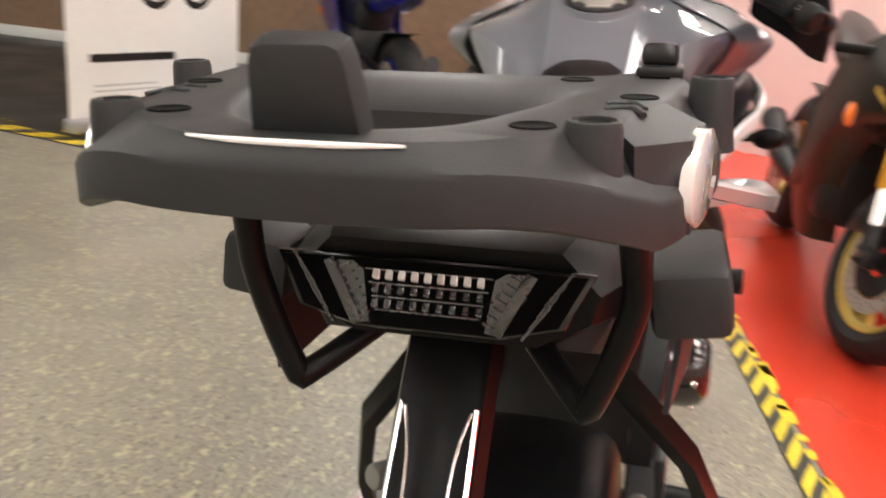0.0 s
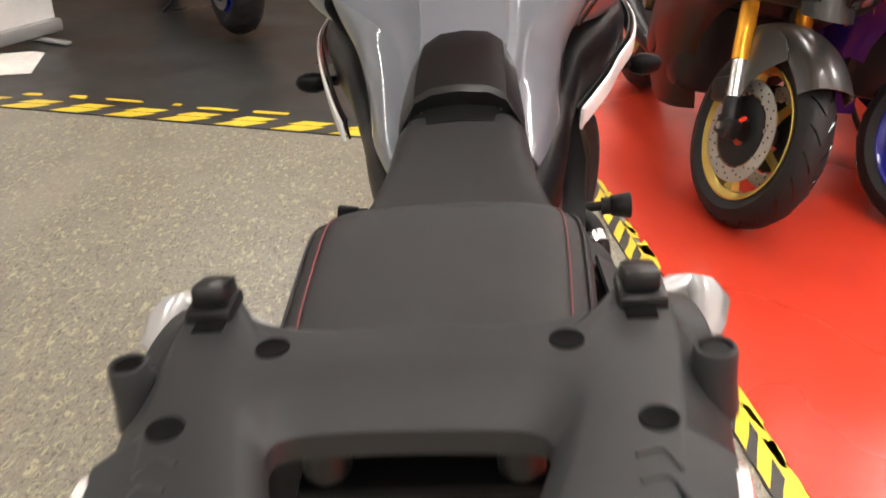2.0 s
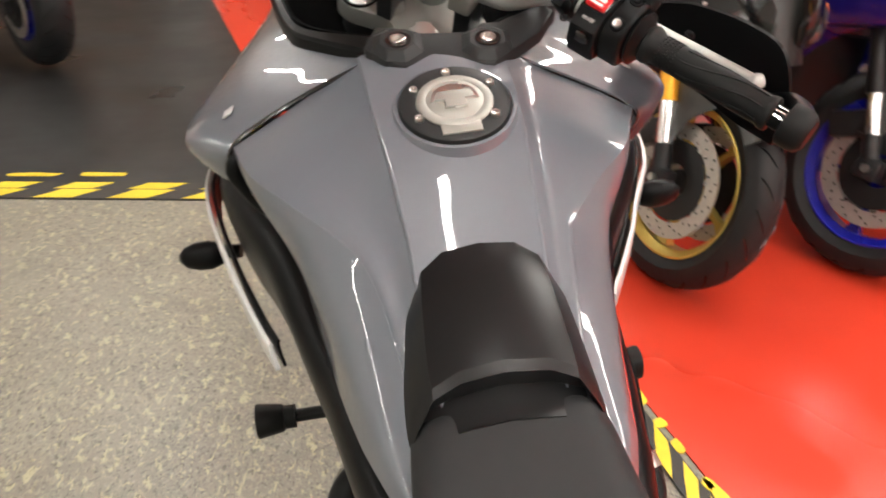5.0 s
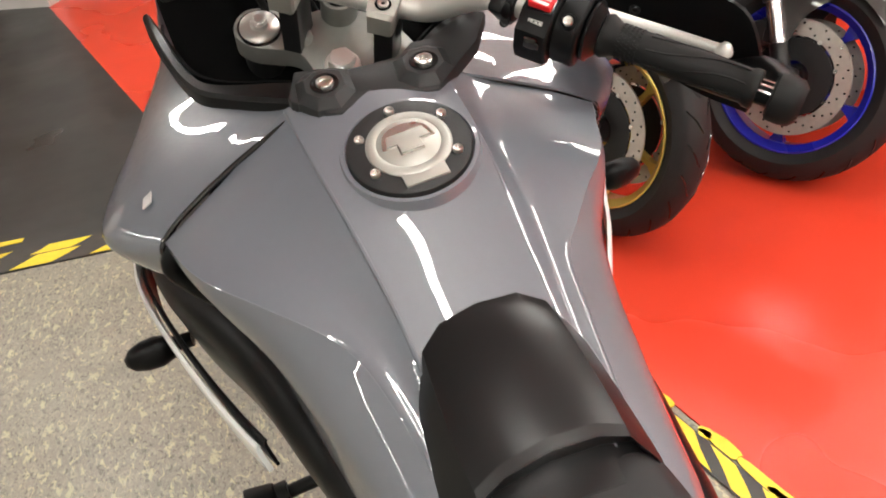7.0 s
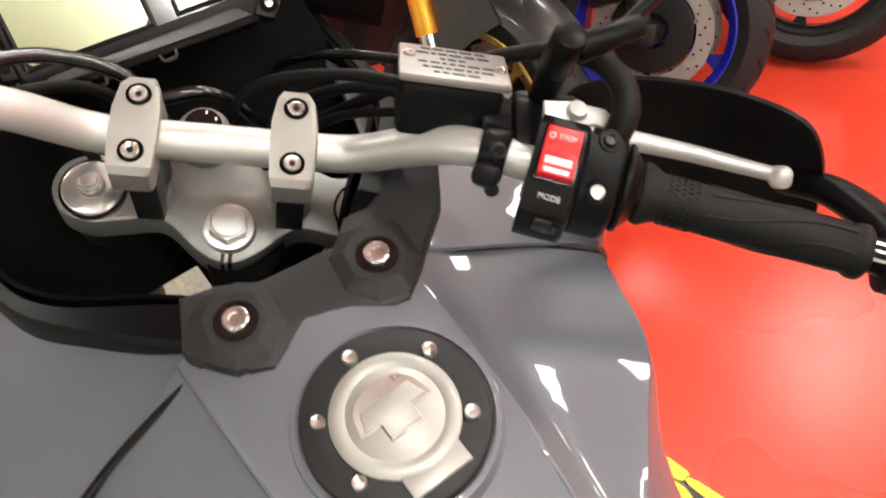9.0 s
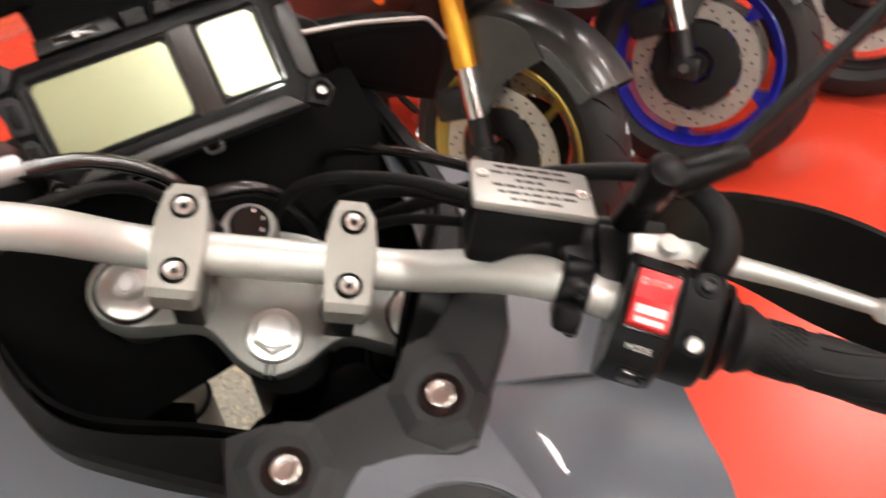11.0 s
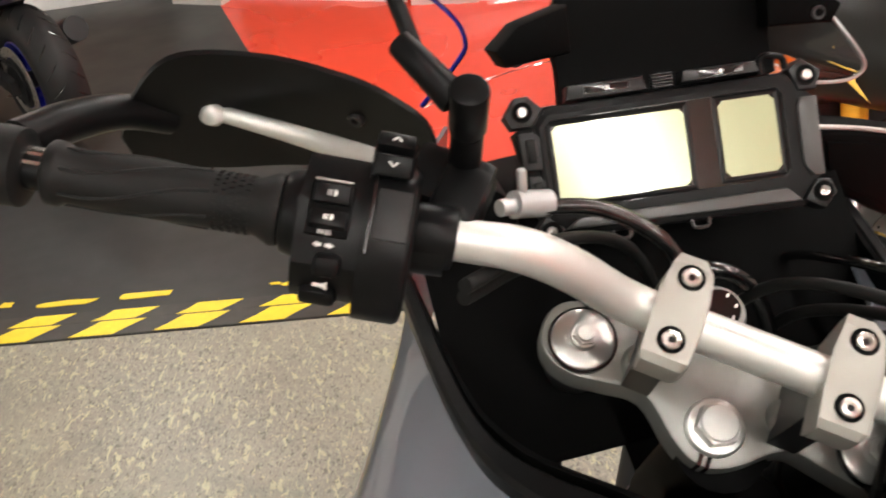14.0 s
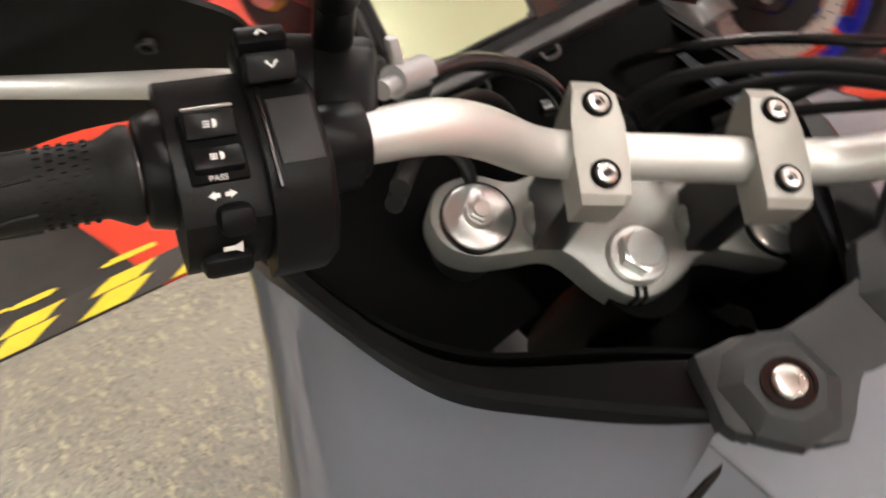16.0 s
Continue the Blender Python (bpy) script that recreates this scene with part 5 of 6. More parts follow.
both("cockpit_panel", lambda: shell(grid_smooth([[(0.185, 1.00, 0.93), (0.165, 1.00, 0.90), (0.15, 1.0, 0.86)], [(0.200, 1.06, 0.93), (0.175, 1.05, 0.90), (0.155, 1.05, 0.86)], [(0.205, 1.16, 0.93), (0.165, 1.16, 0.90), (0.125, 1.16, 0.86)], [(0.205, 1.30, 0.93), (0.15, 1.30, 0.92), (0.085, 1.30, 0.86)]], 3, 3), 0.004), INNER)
# added dark sheet: hides the floor where only darkness belongs
part("splash_tray", shell(grid_smooth([[(x, y, z) for x in (-0.02, 0.06, 0.13, 0.20)] for y, z in ((0.99, 0.90), (1.08, 0.86), (1.20, 0.84), (1.34, 0.88))], 2, 2), 0.004), INNER, BIKE, "black panel added to close the gap below the bridge")
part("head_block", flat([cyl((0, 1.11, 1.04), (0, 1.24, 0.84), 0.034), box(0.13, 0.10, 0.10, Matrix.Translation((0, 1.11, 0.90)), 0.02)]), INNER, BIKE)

# steering frame: x along the bar to the right, y forwards, z up the steering axis
US = Vector((0.8266, -0.4818, -0.2909))
VS = Vector((0.5623, 0.6851, 0.4632))
WS = Vector((-0.0239, -0.5464, 0.8372))
ST = UNLEAN @ basis((0.005, 1.108, 1.064), US, VS, WS)


def spart(name, bm, material, parent=None, label="", smooth=40):
    """A part of the steering, in the steering frame."""
    if parent is None:
        return part(name, bm, material, BIKE, label, ST, smooth)
    return part(name, bm, material, parent, label, None, smooth)


# upper fork clamp
TC = crom([(-0.143, 0.028, 0), (-0.135, 0.050, 0), (-0.110, 0.060, 0), (-0.080, 0.056, 0), (-0.045, 0.078, 0), (0.0, 0.088, 0), (0.045, 0.078, 0), (0.080, 0.056, 0), (0.110, 0.060, 0), (0.135, 0.050, 0), (0.143, 0.028, 0), (0.133, 0.006, 0), (0.110, -0.002, 0), (0.085, 0.001, 0), (0.054, 0.004, 0), (0.026, -0.019, 0), (0.008, -0.029, 0), (-0.008, -0.029, 0), (-0.026, -0.019, 0), (-0.054, 0.004, 0), (-0.085, 0.001, 0), (-0.110, -0.002, 0), (-0.133, 0.006, 0)], 4, True)
tc = spart("fork_clamp", prism([(p.x, p.y) for p in TC], 0.030, Matrix.Translation((0, 0.0, -0.036)), 0.004), ALU, None, "grey cast aluminium upper fork clamp", 30)
spart("stem_nut", flat([lathe([(0, 0.0120), (0.0128, 0.0120), (0.0138, 0.0110), (0.0138, 0.009)], 36), cyl((0, 0, -0.003), (0, 0, 0.0100), 0.0166, seg=6, bevel=0.001), lathe([(0.010, -0.0005), (0.0200, -0.001), (0.0216, -0.0025), (0.022, -0.0065)], 36)]), TURNED, tc, "large zinc steering stem bolt", 30)
spart("clamp_slot", flat([box(0.003, 0.012, 0.030, Matrix.Translation((-0.003, -0.0245, -0.0195))), box(0.003, 0.012, 0.030, Matrix.Translation((0.003, -0.0245, -0.0195))), ]), GLOSSBLACK, tc)
for s in (-1, 1):
    spart("fork_ring", lathe([(0.0242, -0.009), (0.0242, -0.003), (0.0262, -0.003), (0.0266, -0.009)], 40, Matrix.Translation((s * 0.110, 0.026, 0.0)), True), GLOSSBLACK, tc)
    spart("fork_cap", lathe([(0, 0.0115), (0.0058, 0.0115), (0.0064, 0.0108), (0.0066, 0.006), (0.0100, 0.006), (0.0106, 0.0052), (0.0108, 0.0), (0.0225, -0.002), (0.0238, -0.0032), (0.0242, -0.009)], 40, Matrix.Translation((s * 0.110, 0.026, 0.002))), TURNED, tc, "bright turned fork cap")
    spart("cap_hex", cyl((s * 0.110, 0.026, 0.006), (s * 0.110, 0.026, 0.0115), 0.0092, seg=6, bevel=0.0006), TURNED, tc)
    spart("fork_tube", cyl((s * 0.110, 0.028, -0.036), (s * 0.110, 0.028, -0.42), 0.0255, seg=28), STEEL_D, None, "dark fork tube")
    spart("fork_collar", cyl((s * 0.110, 0.028, -0.125), (s * 0.110, 0.028, -0.150), 0.030, seg=28, bevel=0.003), STEEL_D)
    spart("fork_slider", cyl((s * 0.110, 0.028, -0.40), (s * 0.110, 0.028, -0.72), 0.031, seg=24), STEEL_D)
    # handlebar clamps
    x = s * 0.055 - 0.0065
    riser = prism([(0.004, 0.0), (0.050, 0.0), (0.048, 0.082), (0.006, 0.082)], 0.022, Matrix.Translation((x - 0.011, 0, -0.006)) @ Matrix.Rotation(radians(90), 4, "Z") @ Matrix.Rotation(radians(90), 4, "X"), 0.002)
    # grey aluminium like the clamp; its shade is put into a dark colour
    spart("riser", riser, STEEL_D, tc, "handlebar riser, darkened for its shade under the clamp")
    spart("riser_foot", lathe([(0.0, 0.004), (0.013, 0.004), (0.016, 0.0), (0.017, -0.007)], 28, Matrix.Translation((x, 0.026, 0.0))), ALU, tc)
    capm = Matrix.Translation((x - 0.0168, 0, 0.0)) @ Matrix.Rotation(radians(90), 4, "Z") @ Matrix.Rotation(radians(90), 4, "X")
    cl = prism([(-0.011, 0.080), (-0.013, 0.090), (-0.012, 0.107), (-0.007, 0.111), (0.016, 0.1125), (0.038, 0.1125), (0.058, 0.111), (0.070, 0.101), (0.069, 0.088), (0.050, 0.080)], 0.0336, capm, 0.0045)
    for v in cl.verts:  # corners cut towards both ends
        over = max(0.0, (-0.003 - v.co.y) * 0.9, (v.co.y - 0.050) * 1.0)
        v.co.x = x + (v.co.x - x) * max(0.60, 1 - over * 24)
    spart("bar_clamp", cl, CLAMPGREY, tc, "grey aluminium handlebar clamp", 24)
    for v in (0.0050, 0.0495):
        # flat dark disc and dark hex: shade of well and socket as colour
        spart("bolt_well", lathe([(0.0, 0.0003), (0.0076, 0.0003), (0.0080, 0.0007), (0.0088, 0.0006), (0.0090, 0)], 28, Matrix.Translation((x, v, 0.1122))), HOLE, tc)
        bolt("clamp_bolt", 0.0062, 0.0030, Matrix.Translation((x, v - 0.0005, 0.1124)), tc, ZINC)
        spart("hex_socket", cyl((x, v - 0.0005, 0.1132), (x, v - 0.0005, 0.1140), 0.0024, seg=6), STEEL_D, tc)

lock = spart("ignition_lock", lathe([(0.0, 0.030), (0.0135, 0.030), (0.0150, 0.028), (0.0150, -0.010)], 32, Matrix.Translation((-0.026, 0.076, 0.0))), GLOSSBLACK, tc, "black ignition lock barrel")
spart("lock_collar", lathe([(0.0152, 0.022), (0.0195, 0.022), (0.0215, 0.018), (0.0225, -0.006), (0.0152, -0.006)], 36, Matrix.Translation((-0.026, 0.076, 0.0)), True), ALU, tc, "grey cast lock collar")
for k in range(3):
    spart("lock_mark", box(0.0016, 0.0030, 0.0003, Matrix.Translation((-0.026 + 0.011 * math.cos(k * 0.9 - 0.4), 0.076 + 0.011 * math.sin(k * 0.9 - 0.4), 0.0301))), PALE, lock)

# handlebar
def BARP(s):
    return [(0, 0.026, 0.092), (s * 0.070, 0.026, 0.092), (s * 0.100, 0.024, 0.101), (s * 0.135, 0.014, 0.138), (s * 0.165, 0.004, 0.161), (s * 0.205, -0.010, 0.171), (s * 0.300, -0.036, 0.184), (s * 0.440, -0.076, 0.203)]


left_line = [tuple(p) for p in reversed(BARP(-1)[1:])]
bar = spart("handlebar", tube(left_line + BARP(1), [0.0111, 0.0111, 0.0125, 0.0138, 0.0142, 0.0143, 0.0143, 0.0143, 0.0143, 0.0143, 0.0142, 0.0138, 0.0125, 0.0111, 0.0111], 24, 6), BAR, None, "silver tapered aluminium handlebar", 60)


def along(s, u):
    """A point on the bar's outer run and its direction outwards."""
    a, b = Vector((s * 0.205, -0.010, 0.171)), Vector((s * 0.440, -0.076, 0.203))
    f = (u - 0.205) / 0.235
    return a + (b - a) * f, (b - a).normalized()


for s in (-1, 1):
    p0, d = along(s, 0.296 if s < 0 else 0.276)
    p1, _ = along(s, 0.421)
    gm = Matrix.Translation(p0) @ d.to_track_quat("Z", "Y").to_matrix().to_4x4()
    Lg = (p1 - p0).length
    grip = spart("grip", lathe([(0.0112, 0), (0.0205, 0.0), (0.0215, 0.004), (0.0185, 0.010), (0.0165, 0.014), (0.0162, 0.030), (0.0170, Lg * 0.45), (0.0168, Lg * 0.75), (0.0162, Lg - 0.012), (0.0185, Lg - 0.008), (0.0188, Lg - 0.002), (0.0170, Lg), (0.0112, Lg)], 36, gm), RUBBER, None, "black rubber grip with curved ribs", 50)
    ribs = []
    for k in range(7):
        a = 2 * math.pi * k / 7
        line = []
        for j in range(8):
            f = 0.30 + 0.62 * j / 7
            aa = a + 0.5 * math.sin(f * 5.5)
            line.append(gm @ Vector((0.0168 * math.cos(aa), 0.0168 * math.sin(aa), Lg * f)))
        ribs.append(tube(line, 0.0011, 5, 2))
    for rb in ribs:
        spart("grip_rib", rb, RUBBER, grip)
    kn = []
    for k in range(26):
        a = 2 * math.pi * k / 26
        for zz in range(5):
            kn.append(box(0.0014, 0.0016, 0.0024, gm @ Matrix.Rotation(a + zz * 0.12, 4, "Z") @ Matrix.Translation((0.0166, 0, 0.018 + zz * 0.0045))))
    tagged(spart("grip_knurl", flat(kn), RUBBER, grip), kind="stuff")
    pe, _ = along(s, 0.427)
    be = Matrix.Translation(pe) @ d.to_track_quat("Z", "Y").to_matrix().to_4x4()
    spart("bar_end", lathe([(0.0, 0.034), (0.016, 0.034), (0.0215, 0.029), (0.0230, 0.020), (0.0225, 0.008), (0.0185, 0.006), (0.0105, 0.005), (0.0105, -0.006)], 32, be), RUBBER, None, "black bar-end weight")
    spart("end_sleeve", lathe([(0.0112, -0.012), (0.0122, -0.012), (0.0122, 0.008), (0.0112, 0.008)], 24, be, True), PLASTIC, bar)
    for k in range(3):
        spart("end_slot", box(0.003, 0.002, 0.012, be @ Matrix.Rotation(radians(80 + 25 * k), 4, "Z") @ Matrix.Translation((0.0120, 0, 0.0))), CHROME, bar)

    # mirror stem
    mp = Vector((s * 0.214, 0.038, 0.165))
    spart("mirror_mount", flat([cyl(mp - Vector((0, 0.0, 0.010)), mp + Vector((0, 0.004, 0.040)), 0.0098, seg=24), cyl(mp + Vector((0, 0.004, 0.042)), mp + Vector((0, 0.006, 0.078)), 0.0112, seg=24, bevel=0.002), box(0.030, 0.050, 0.028, Matrix.Translation((s * 0.208, 0.012, 0.166)), 0.005)]), PLASTIC, None, "black mirror mount post")
    k0 = mp + Vector((s * 0.008, 0.006, 0.062))
    spart("mirror_stem", flat([cyl(k0, k0 + Vector((s * 0.042, 0.018, 0.010)), 0.0098, 0.0080, 20, 0.002), tube([k0 + Vector((s * 0.03, 0.016, 0.008)), k0 + Vector((s * 0.09, 0.075, 0.035)), k0 + Vector((s * 0.17, 0.16, 0.085))], 0.0048, 12)]), PLASTIC, None, "ribbed black mirror stem")
    hd = k0 + Vector((s * 0.20, 0.19, 0.10))
    spart("mirror_head", loft([[hd + Vector((s * 0.075 * k * math.cos(a), -0.02 * j, 0.045 * k * math.sin(a))) for a in (2 * math.pi * i / 24 for i in range(24))] for j, k in ((0, 1.0), (-0.6, 0.95), (-1.6, 0.6), (-2, 0.1))]), PLASTIC, None, "black oval mirror seen from its back")

    # hand guard: curved shield in front of grip and lever
    GU = [[(s * u, v, w0 + (w1 - w0) * k) for u, v, w0, w1 in ((0.252, 0.086, 0.040, 0.090), (0.260, 0.086, 0.034, 0.124), (0.282, 0.085, 0.030, 0.141), (0.310, 0.082, 0.030, 0.153), (0.360, 0.066, 0.036, 0.171), (0.405, 0.036, 0.050, 0.187), (0.432, 0.016, 0.066, 0.163), (0.452, 0.000, 0.080, 0.118))] for k in (0, 0.35, 0.7, 1.0)]
    gu = spart("hand_guard", shell(grid_smooth(GU, 3, 5), 0.004), PLASTIC, None, "black plastic hand guard", 50)
    spart("guard_arm", tube([(s * 0.425, 0.022, 0.120), (s * 0.440, 0.002, 0.148), (s * 0.449, -0.028, 0.174), (s * 0.452, -0.060, 0.196)], [0.011, 0.012, 0.013, 0.014], 12), PLASTIC, gu)
    for q in ((0.384, 0.058, 0.100), (0.311, 0.080, 0.108)):
        bolt("guard_bolt", 0.006, 0.005, face_to((s * q[0], q[1] - 0.001, q[2]), (0, -1, 0.1)), gu, STEEL_D)

    # lever
    spart("lever", flat([tube([(s * 0.225, 0.028, 0.150), (s * 0.275, 0.042, 0.128), (s * 0.335, 0.048 - 0.018 * (s > 0), 0.112 + 0.024 * (s > 0)), (s * 0.394, 0.038 - 0.031 * (s > 0), 0.122 + 0.033 * (s > 0))], [0.009, 0.0085, 0.0070, 0.0056], 14), lathe([(0, 0.0095), (0.0055, 0.0078), (0.0095, 0.0), (0.0055, -0.0078), (0, -0.0095)], 20, Matrix.Translation((s * 0.398, 0.035 - 0.031 * (s > 0), 0.124 + 0.033 * (s > 0))))]), BAR, None, "bright aluminium ball-end lever", 50)
    spart("lever_perch", flat([box(0.050, 0.038, 0.030, Matrix.Translation((s * 0.218, 0.026, 0.162)), 0.006), cyl((s * 0.205, -0.012, 0.167), (s * 0.225, -0.018, 0.169), 0.0195, seg=24)]), PLASTIC, None)

# switch housings: x along the bar to the right, y forwards, z up out of the face
def bar_frame(s, u):
    p, d = along(s, u)
    x = d * s
    y = Vector((0, 1, 0))
    y = (y - x * y.dot(x)).normalized()
    return basis(p, x, y, x.cross(y))


ACROSS = Matrix(((0, 0, 1, 0), (1, 0, 0, 0), (0, 1, 0, 0), (0, 0, 0, 1)))


def shell_half(profile, x0, x1, bevel=0.004):
    """A housing half: a profile in y and z drawn out along the bar."""
    return prism(profile, x1 - x0, Matrix.Translation((x0, 0, 0)) @ ACROSS, bevel, 3)


def hpart(name, bm, material, parent, m=None, label=""):
    if m is not None:
        bm.transform(m)
    return part(name, bm, material, parent, label)


def words(text, size, m, material, parent):
    """Raised lettering as a mesh."""
    cu = bpy.data.curves.new("words", "FONT")
    cu.body, cu.size, cu.extrude, cu.align_x, cu.align_y = text, size, 0.0002, "CENTER", "CENTER"
    tmp = bpy.data.objects.new("words", cu)
    me = bpy.data.meshes.new_from_object(tmp)
    bpy.data.objects.remove(tmp)
    me.transform(m)
    me.materials.append(material)
    ob = new("lettering", me)
    ob.parent = parent
    return ob


# left switch housing
LM = bar_frame(-1, 0.25)
OUTER = [(0.032, -0.012), (0.034, 0.012), (0.029, 0.022), (0.012, 0.0285), (-0.020, 0.028), (-0.036, 0.019), (-0.044, 0.002), (-0.043, -0.016), (-0.020, -0.026), (0.012, -0.024)]
INNERH = [(0.035, -0.012), (0.036, 0.010), (0.022, 0.026), (0.014, 0.0320), (-0.022, 0.0320), (-0.040, 0.021), (-0.052, -0.001), (-0.050, -0.022), (-0.020, -0.028), (0.012, -0.026)]
hl = part("switch_housing", shell_half(OUTER, -0.036, 0.006), PLASTIC, BIKE, "black left switch housing with buttons", ST @ LM, 30)
hpart("inner_half", shell_half(INNERH, -0.0005, 0.028, 0.005), PLASTIC, hl)
hpart("grip_flange", cyl((-0.047, 0, 0), (-0.035, 0, 0), 0.0235, 0.0265, 32, 0.002), PLASTIC, hl)
hpart("bar_collar", cyl((0.027, 0, 0), (0.052, 0, 0), 0.0185, seg=28, bevel=0.002), PLASTIC, hl)
hpart("panel_groove", box(0.0016, 0.052, 0.003, Matrix.Translation((0.0030, -0.004, 0.0312)), 0.0005), GLOSSBLACK, hl)
hpart("cover_panel", box(0.0185, 0.030, 0.0018, Matrix.Translation((0.0145, -0.006, 0.0325)), 0.0007), PLASTIC_G, hl)
hpart("mode_button", box(0.0215, 0.0125, 0.012, Matrix.Translation((0.0105, 0.0225, 0.0340)) @ Matrix.Rotation(radians(24), 4, "X"), 0.0018), PLASTIC, hl, None, "black up and down rocker")
hpart("mode_button", box(0.0215, 0.0110, 0.012, Matrix.Translation((0.0105, 0.0370, 0.0300)) @ Matrix.Rotation(radians(-16), 4, "X"), 0.0018), PLASTIC, hl)
hpart("button_base", box(0.0235, 0.030, 0.018, Matrix.Translation((0.0105, 0.0290, 0.0200)), 0.003), PLASTIC, hl)
dm = Matrix.Translation((-0.0190, -0.0065, 0.0285)) @ Matrix.Rotation(radians(2), 4, "X")
hpart("dip_switch_frame", box(0.0235, 0.0315, 0.0030, None, 0.0012), HOLE, hl, dm)
hpart("dip_switch", box(0.0205, 0.0115, 0.0080, Matrix.Translation((0.0, 0.0085, 0.0020)) @ Matrix.Rotation(radians(16), 4, "X"), 0.0014), PLASTIC, hl, dm, "black dip switch")
hpart("switch_edge", box(0.0205, 0.0014, 0.0014, Matrix.Translation((0.0, 0.0140, 0.0072)) @ Matrix.Rotation(radians(40), 4, "X"), 0.0006), LID, hl, dm, "bright strip on the switch edge")
hpart("dip_switch", box(0.0205, 0.0100, 0.0075, Matrix.Translation((0.0, -0.0070, 0.0015)) @ Matrix.Rotation(radians(-8), 4, "X"), 0.0014), PLASTIC, hl, dm, "black pass switch")
words("PASS", 0.0036, dm @ Matrix.Translation((-0.001, -0.0142, 0.0016)), PALE, hl)
hpart("indicator_switch", flat([box(0.015, 0.013, 0.014, None, 0.004), box(0.020, 0.009, 0.006, Matrix.Translation((0, 0.003, -0.005)), 0.002)]), PLASTIC, hl, Matrix.Translation((-0.016, -0.0345, 0.0190)) @ Matrix.Rotation(radians(40), 4, "X"))
hpart("horn_button", box(0.022, 0.013, 0.012, None, 0.004), PLASTIC, hl, Matrix.Translation((-0.020, -0.0440, -0.0020)) @ Matrix.Rotation(radians(70), 4, "X"))


def arrow_mark(m, w, flip=1):
    b = prism([(-w, -w * 0.5 * flip), (0, w * 0.5 * flip), (w, -w * 0.5 * flip), (w * 0.7, -w * 0.8 * flip), (0, w * 0.1 * flip), (-w * 0.7, -w * 0.8 * flip)][::flip], 0.0004)
    b.transform(m)
    part("symbol", b, PALE, hl)


arrow_mark(Matrix.Translation((0.0105, 0.0370, 0.0300)) @ Matrix.Rotation(radians(-16), 4, "X") @ Matrix.Translation((0, 0.0005, 0.0061)), 0.0028)
arrow_mark(Matrix.Translation((0.0105, 0.0225, 0.0340)) @ Matrix.Rotation(radians(24), 4, "X") @ Matrix.Translation((0, 0.0005, 0.0061)), 0.0028, -1)
for y, z, a in ((0.0085, 0.0020, 16), (-0.0070, 0.0015, -8)):
    b = flat([prism([(0.0022 * math.cos(a2), 0.0024 * math.sin(a2)) for a2 in (radians(-90 + 18 * i) for i in range(11))], 0.0003)] + [box(0.0035, 0.0006, 0.0003, Matrix.Translation((-0.003, k * 0.0013, 0.0001))) for k in (-1, 0, 1)])
    b.transform(dm @ Matrix.Translation((0, y, z)) @ Matrix.Rotation(radians(a), 4, "X") @ Matrix.Translation((0.001, 0, 0.0041 if a > 0 else 0.00385)) @ Matrix.Scale(0.8, 4))
    part("symbol", b, PALE, hl)
b = flat([prism([(s2 * 0.001, -0.0009), (s2 * 0.003, -0.0009), (s2 * 0.003, -0.0018), (s2 * 0.0058, 0.0), (s2 * 0.003, 0.0018), (s2 * 0.003, 0.0009), (s2 * 0.001, 0.0009)][::s2], 0.0003) for s2 in (-1, 1)])
b.transform(Matrix.Translation((-0.0195, -0.0262, 0.0253)) @ Matrix.Rotation(radians(29), 4, "X"))
part("symbol", b, PALE, hl)
b = prism([(-0.004, 0.0012), (0.001, 0.0012), (0.004, 0.003), (0.004, -0.003), (0.001, -0.0012), (-0.004, -0.0012)][::-1], 0.0003)
b.transform(Matrix.Translation((-0.0185, -0.0440, 0.0110)) @ Matrix.Rotation(radians(62), 4, "X"))
part("symbol", b, PALE, hl)

# right switch housing
RMX = bar_frame(1, 0.225)
RSW = [(0.020, -0.014), (0.024, 0.012), (0.019, 0.034), (0.010, 0.0385), (-0.026, 0.0300), (-0.042, 0.0170), (-0.046, -0.004), (-0.042, -0.022), (-0.022, -0.028), (0.008, -0.024)]
THR = [(0.020, -0.012), (0.026, 0.010), (0.024, 0.026), (0.014, 0.0335), (-0.022, 0.0265), (-0.034, 0.0130), (-0.037, -0.006), (-0.032, -0.022), (-0.014, -0.027), (0.010, -0.022)]
hr = part("switch_housing", flat([shell_half(RSW, -0.0205, 0.0125), cyl((0.0, 0, 0), (0.045, 0, 0), 0.022, seg=24)]), PLASTIC, BIKE, "black right switch housing with red stop switch", ST @ RMX, 30)
hpart("throttle_half", shell_half(THR, 0.0135, 0.0385, 0.005), PLASTIC, hr)
hpart("throttle_flange", lathe([(0.015, 0.040), (0.0285, 0.040), (0.0300, 0.0415), (0.0300, 0.0440), (0.0270, 0.0455), (0.020, 0.0520), (0.015, 0.0520)], 36, ACROSS, True), PLASTIC, hr, None, "black ribbed throttle flange")
rt = Matrix.Translation((-0.0040, -0.0075, 0.0345)) @ Matrix.Rotation(radians(13.3), 4, "X")
hpart("switch_well", box(0.0270, 0.0375, 0.004, None, 0.0015), GLOSSBLACK, hr, rt)
hpart("stop_switch", flat([box(0.0232, 0.0172, 0.0090, Matrix.Translation((0, 0.0082, 0.0022)) @ Matrix.Rotation(radians(10), 4, "X"), 0.0014), box(0.0232, 0.0172, 0.0090, Matrix.Translation((0, -0.0082, 0.0022)) @ Matrix.Rotation(radians(-10), 4, "X"), 0.0014)]), REDSW, hr, rt, "red engine stop rocker")
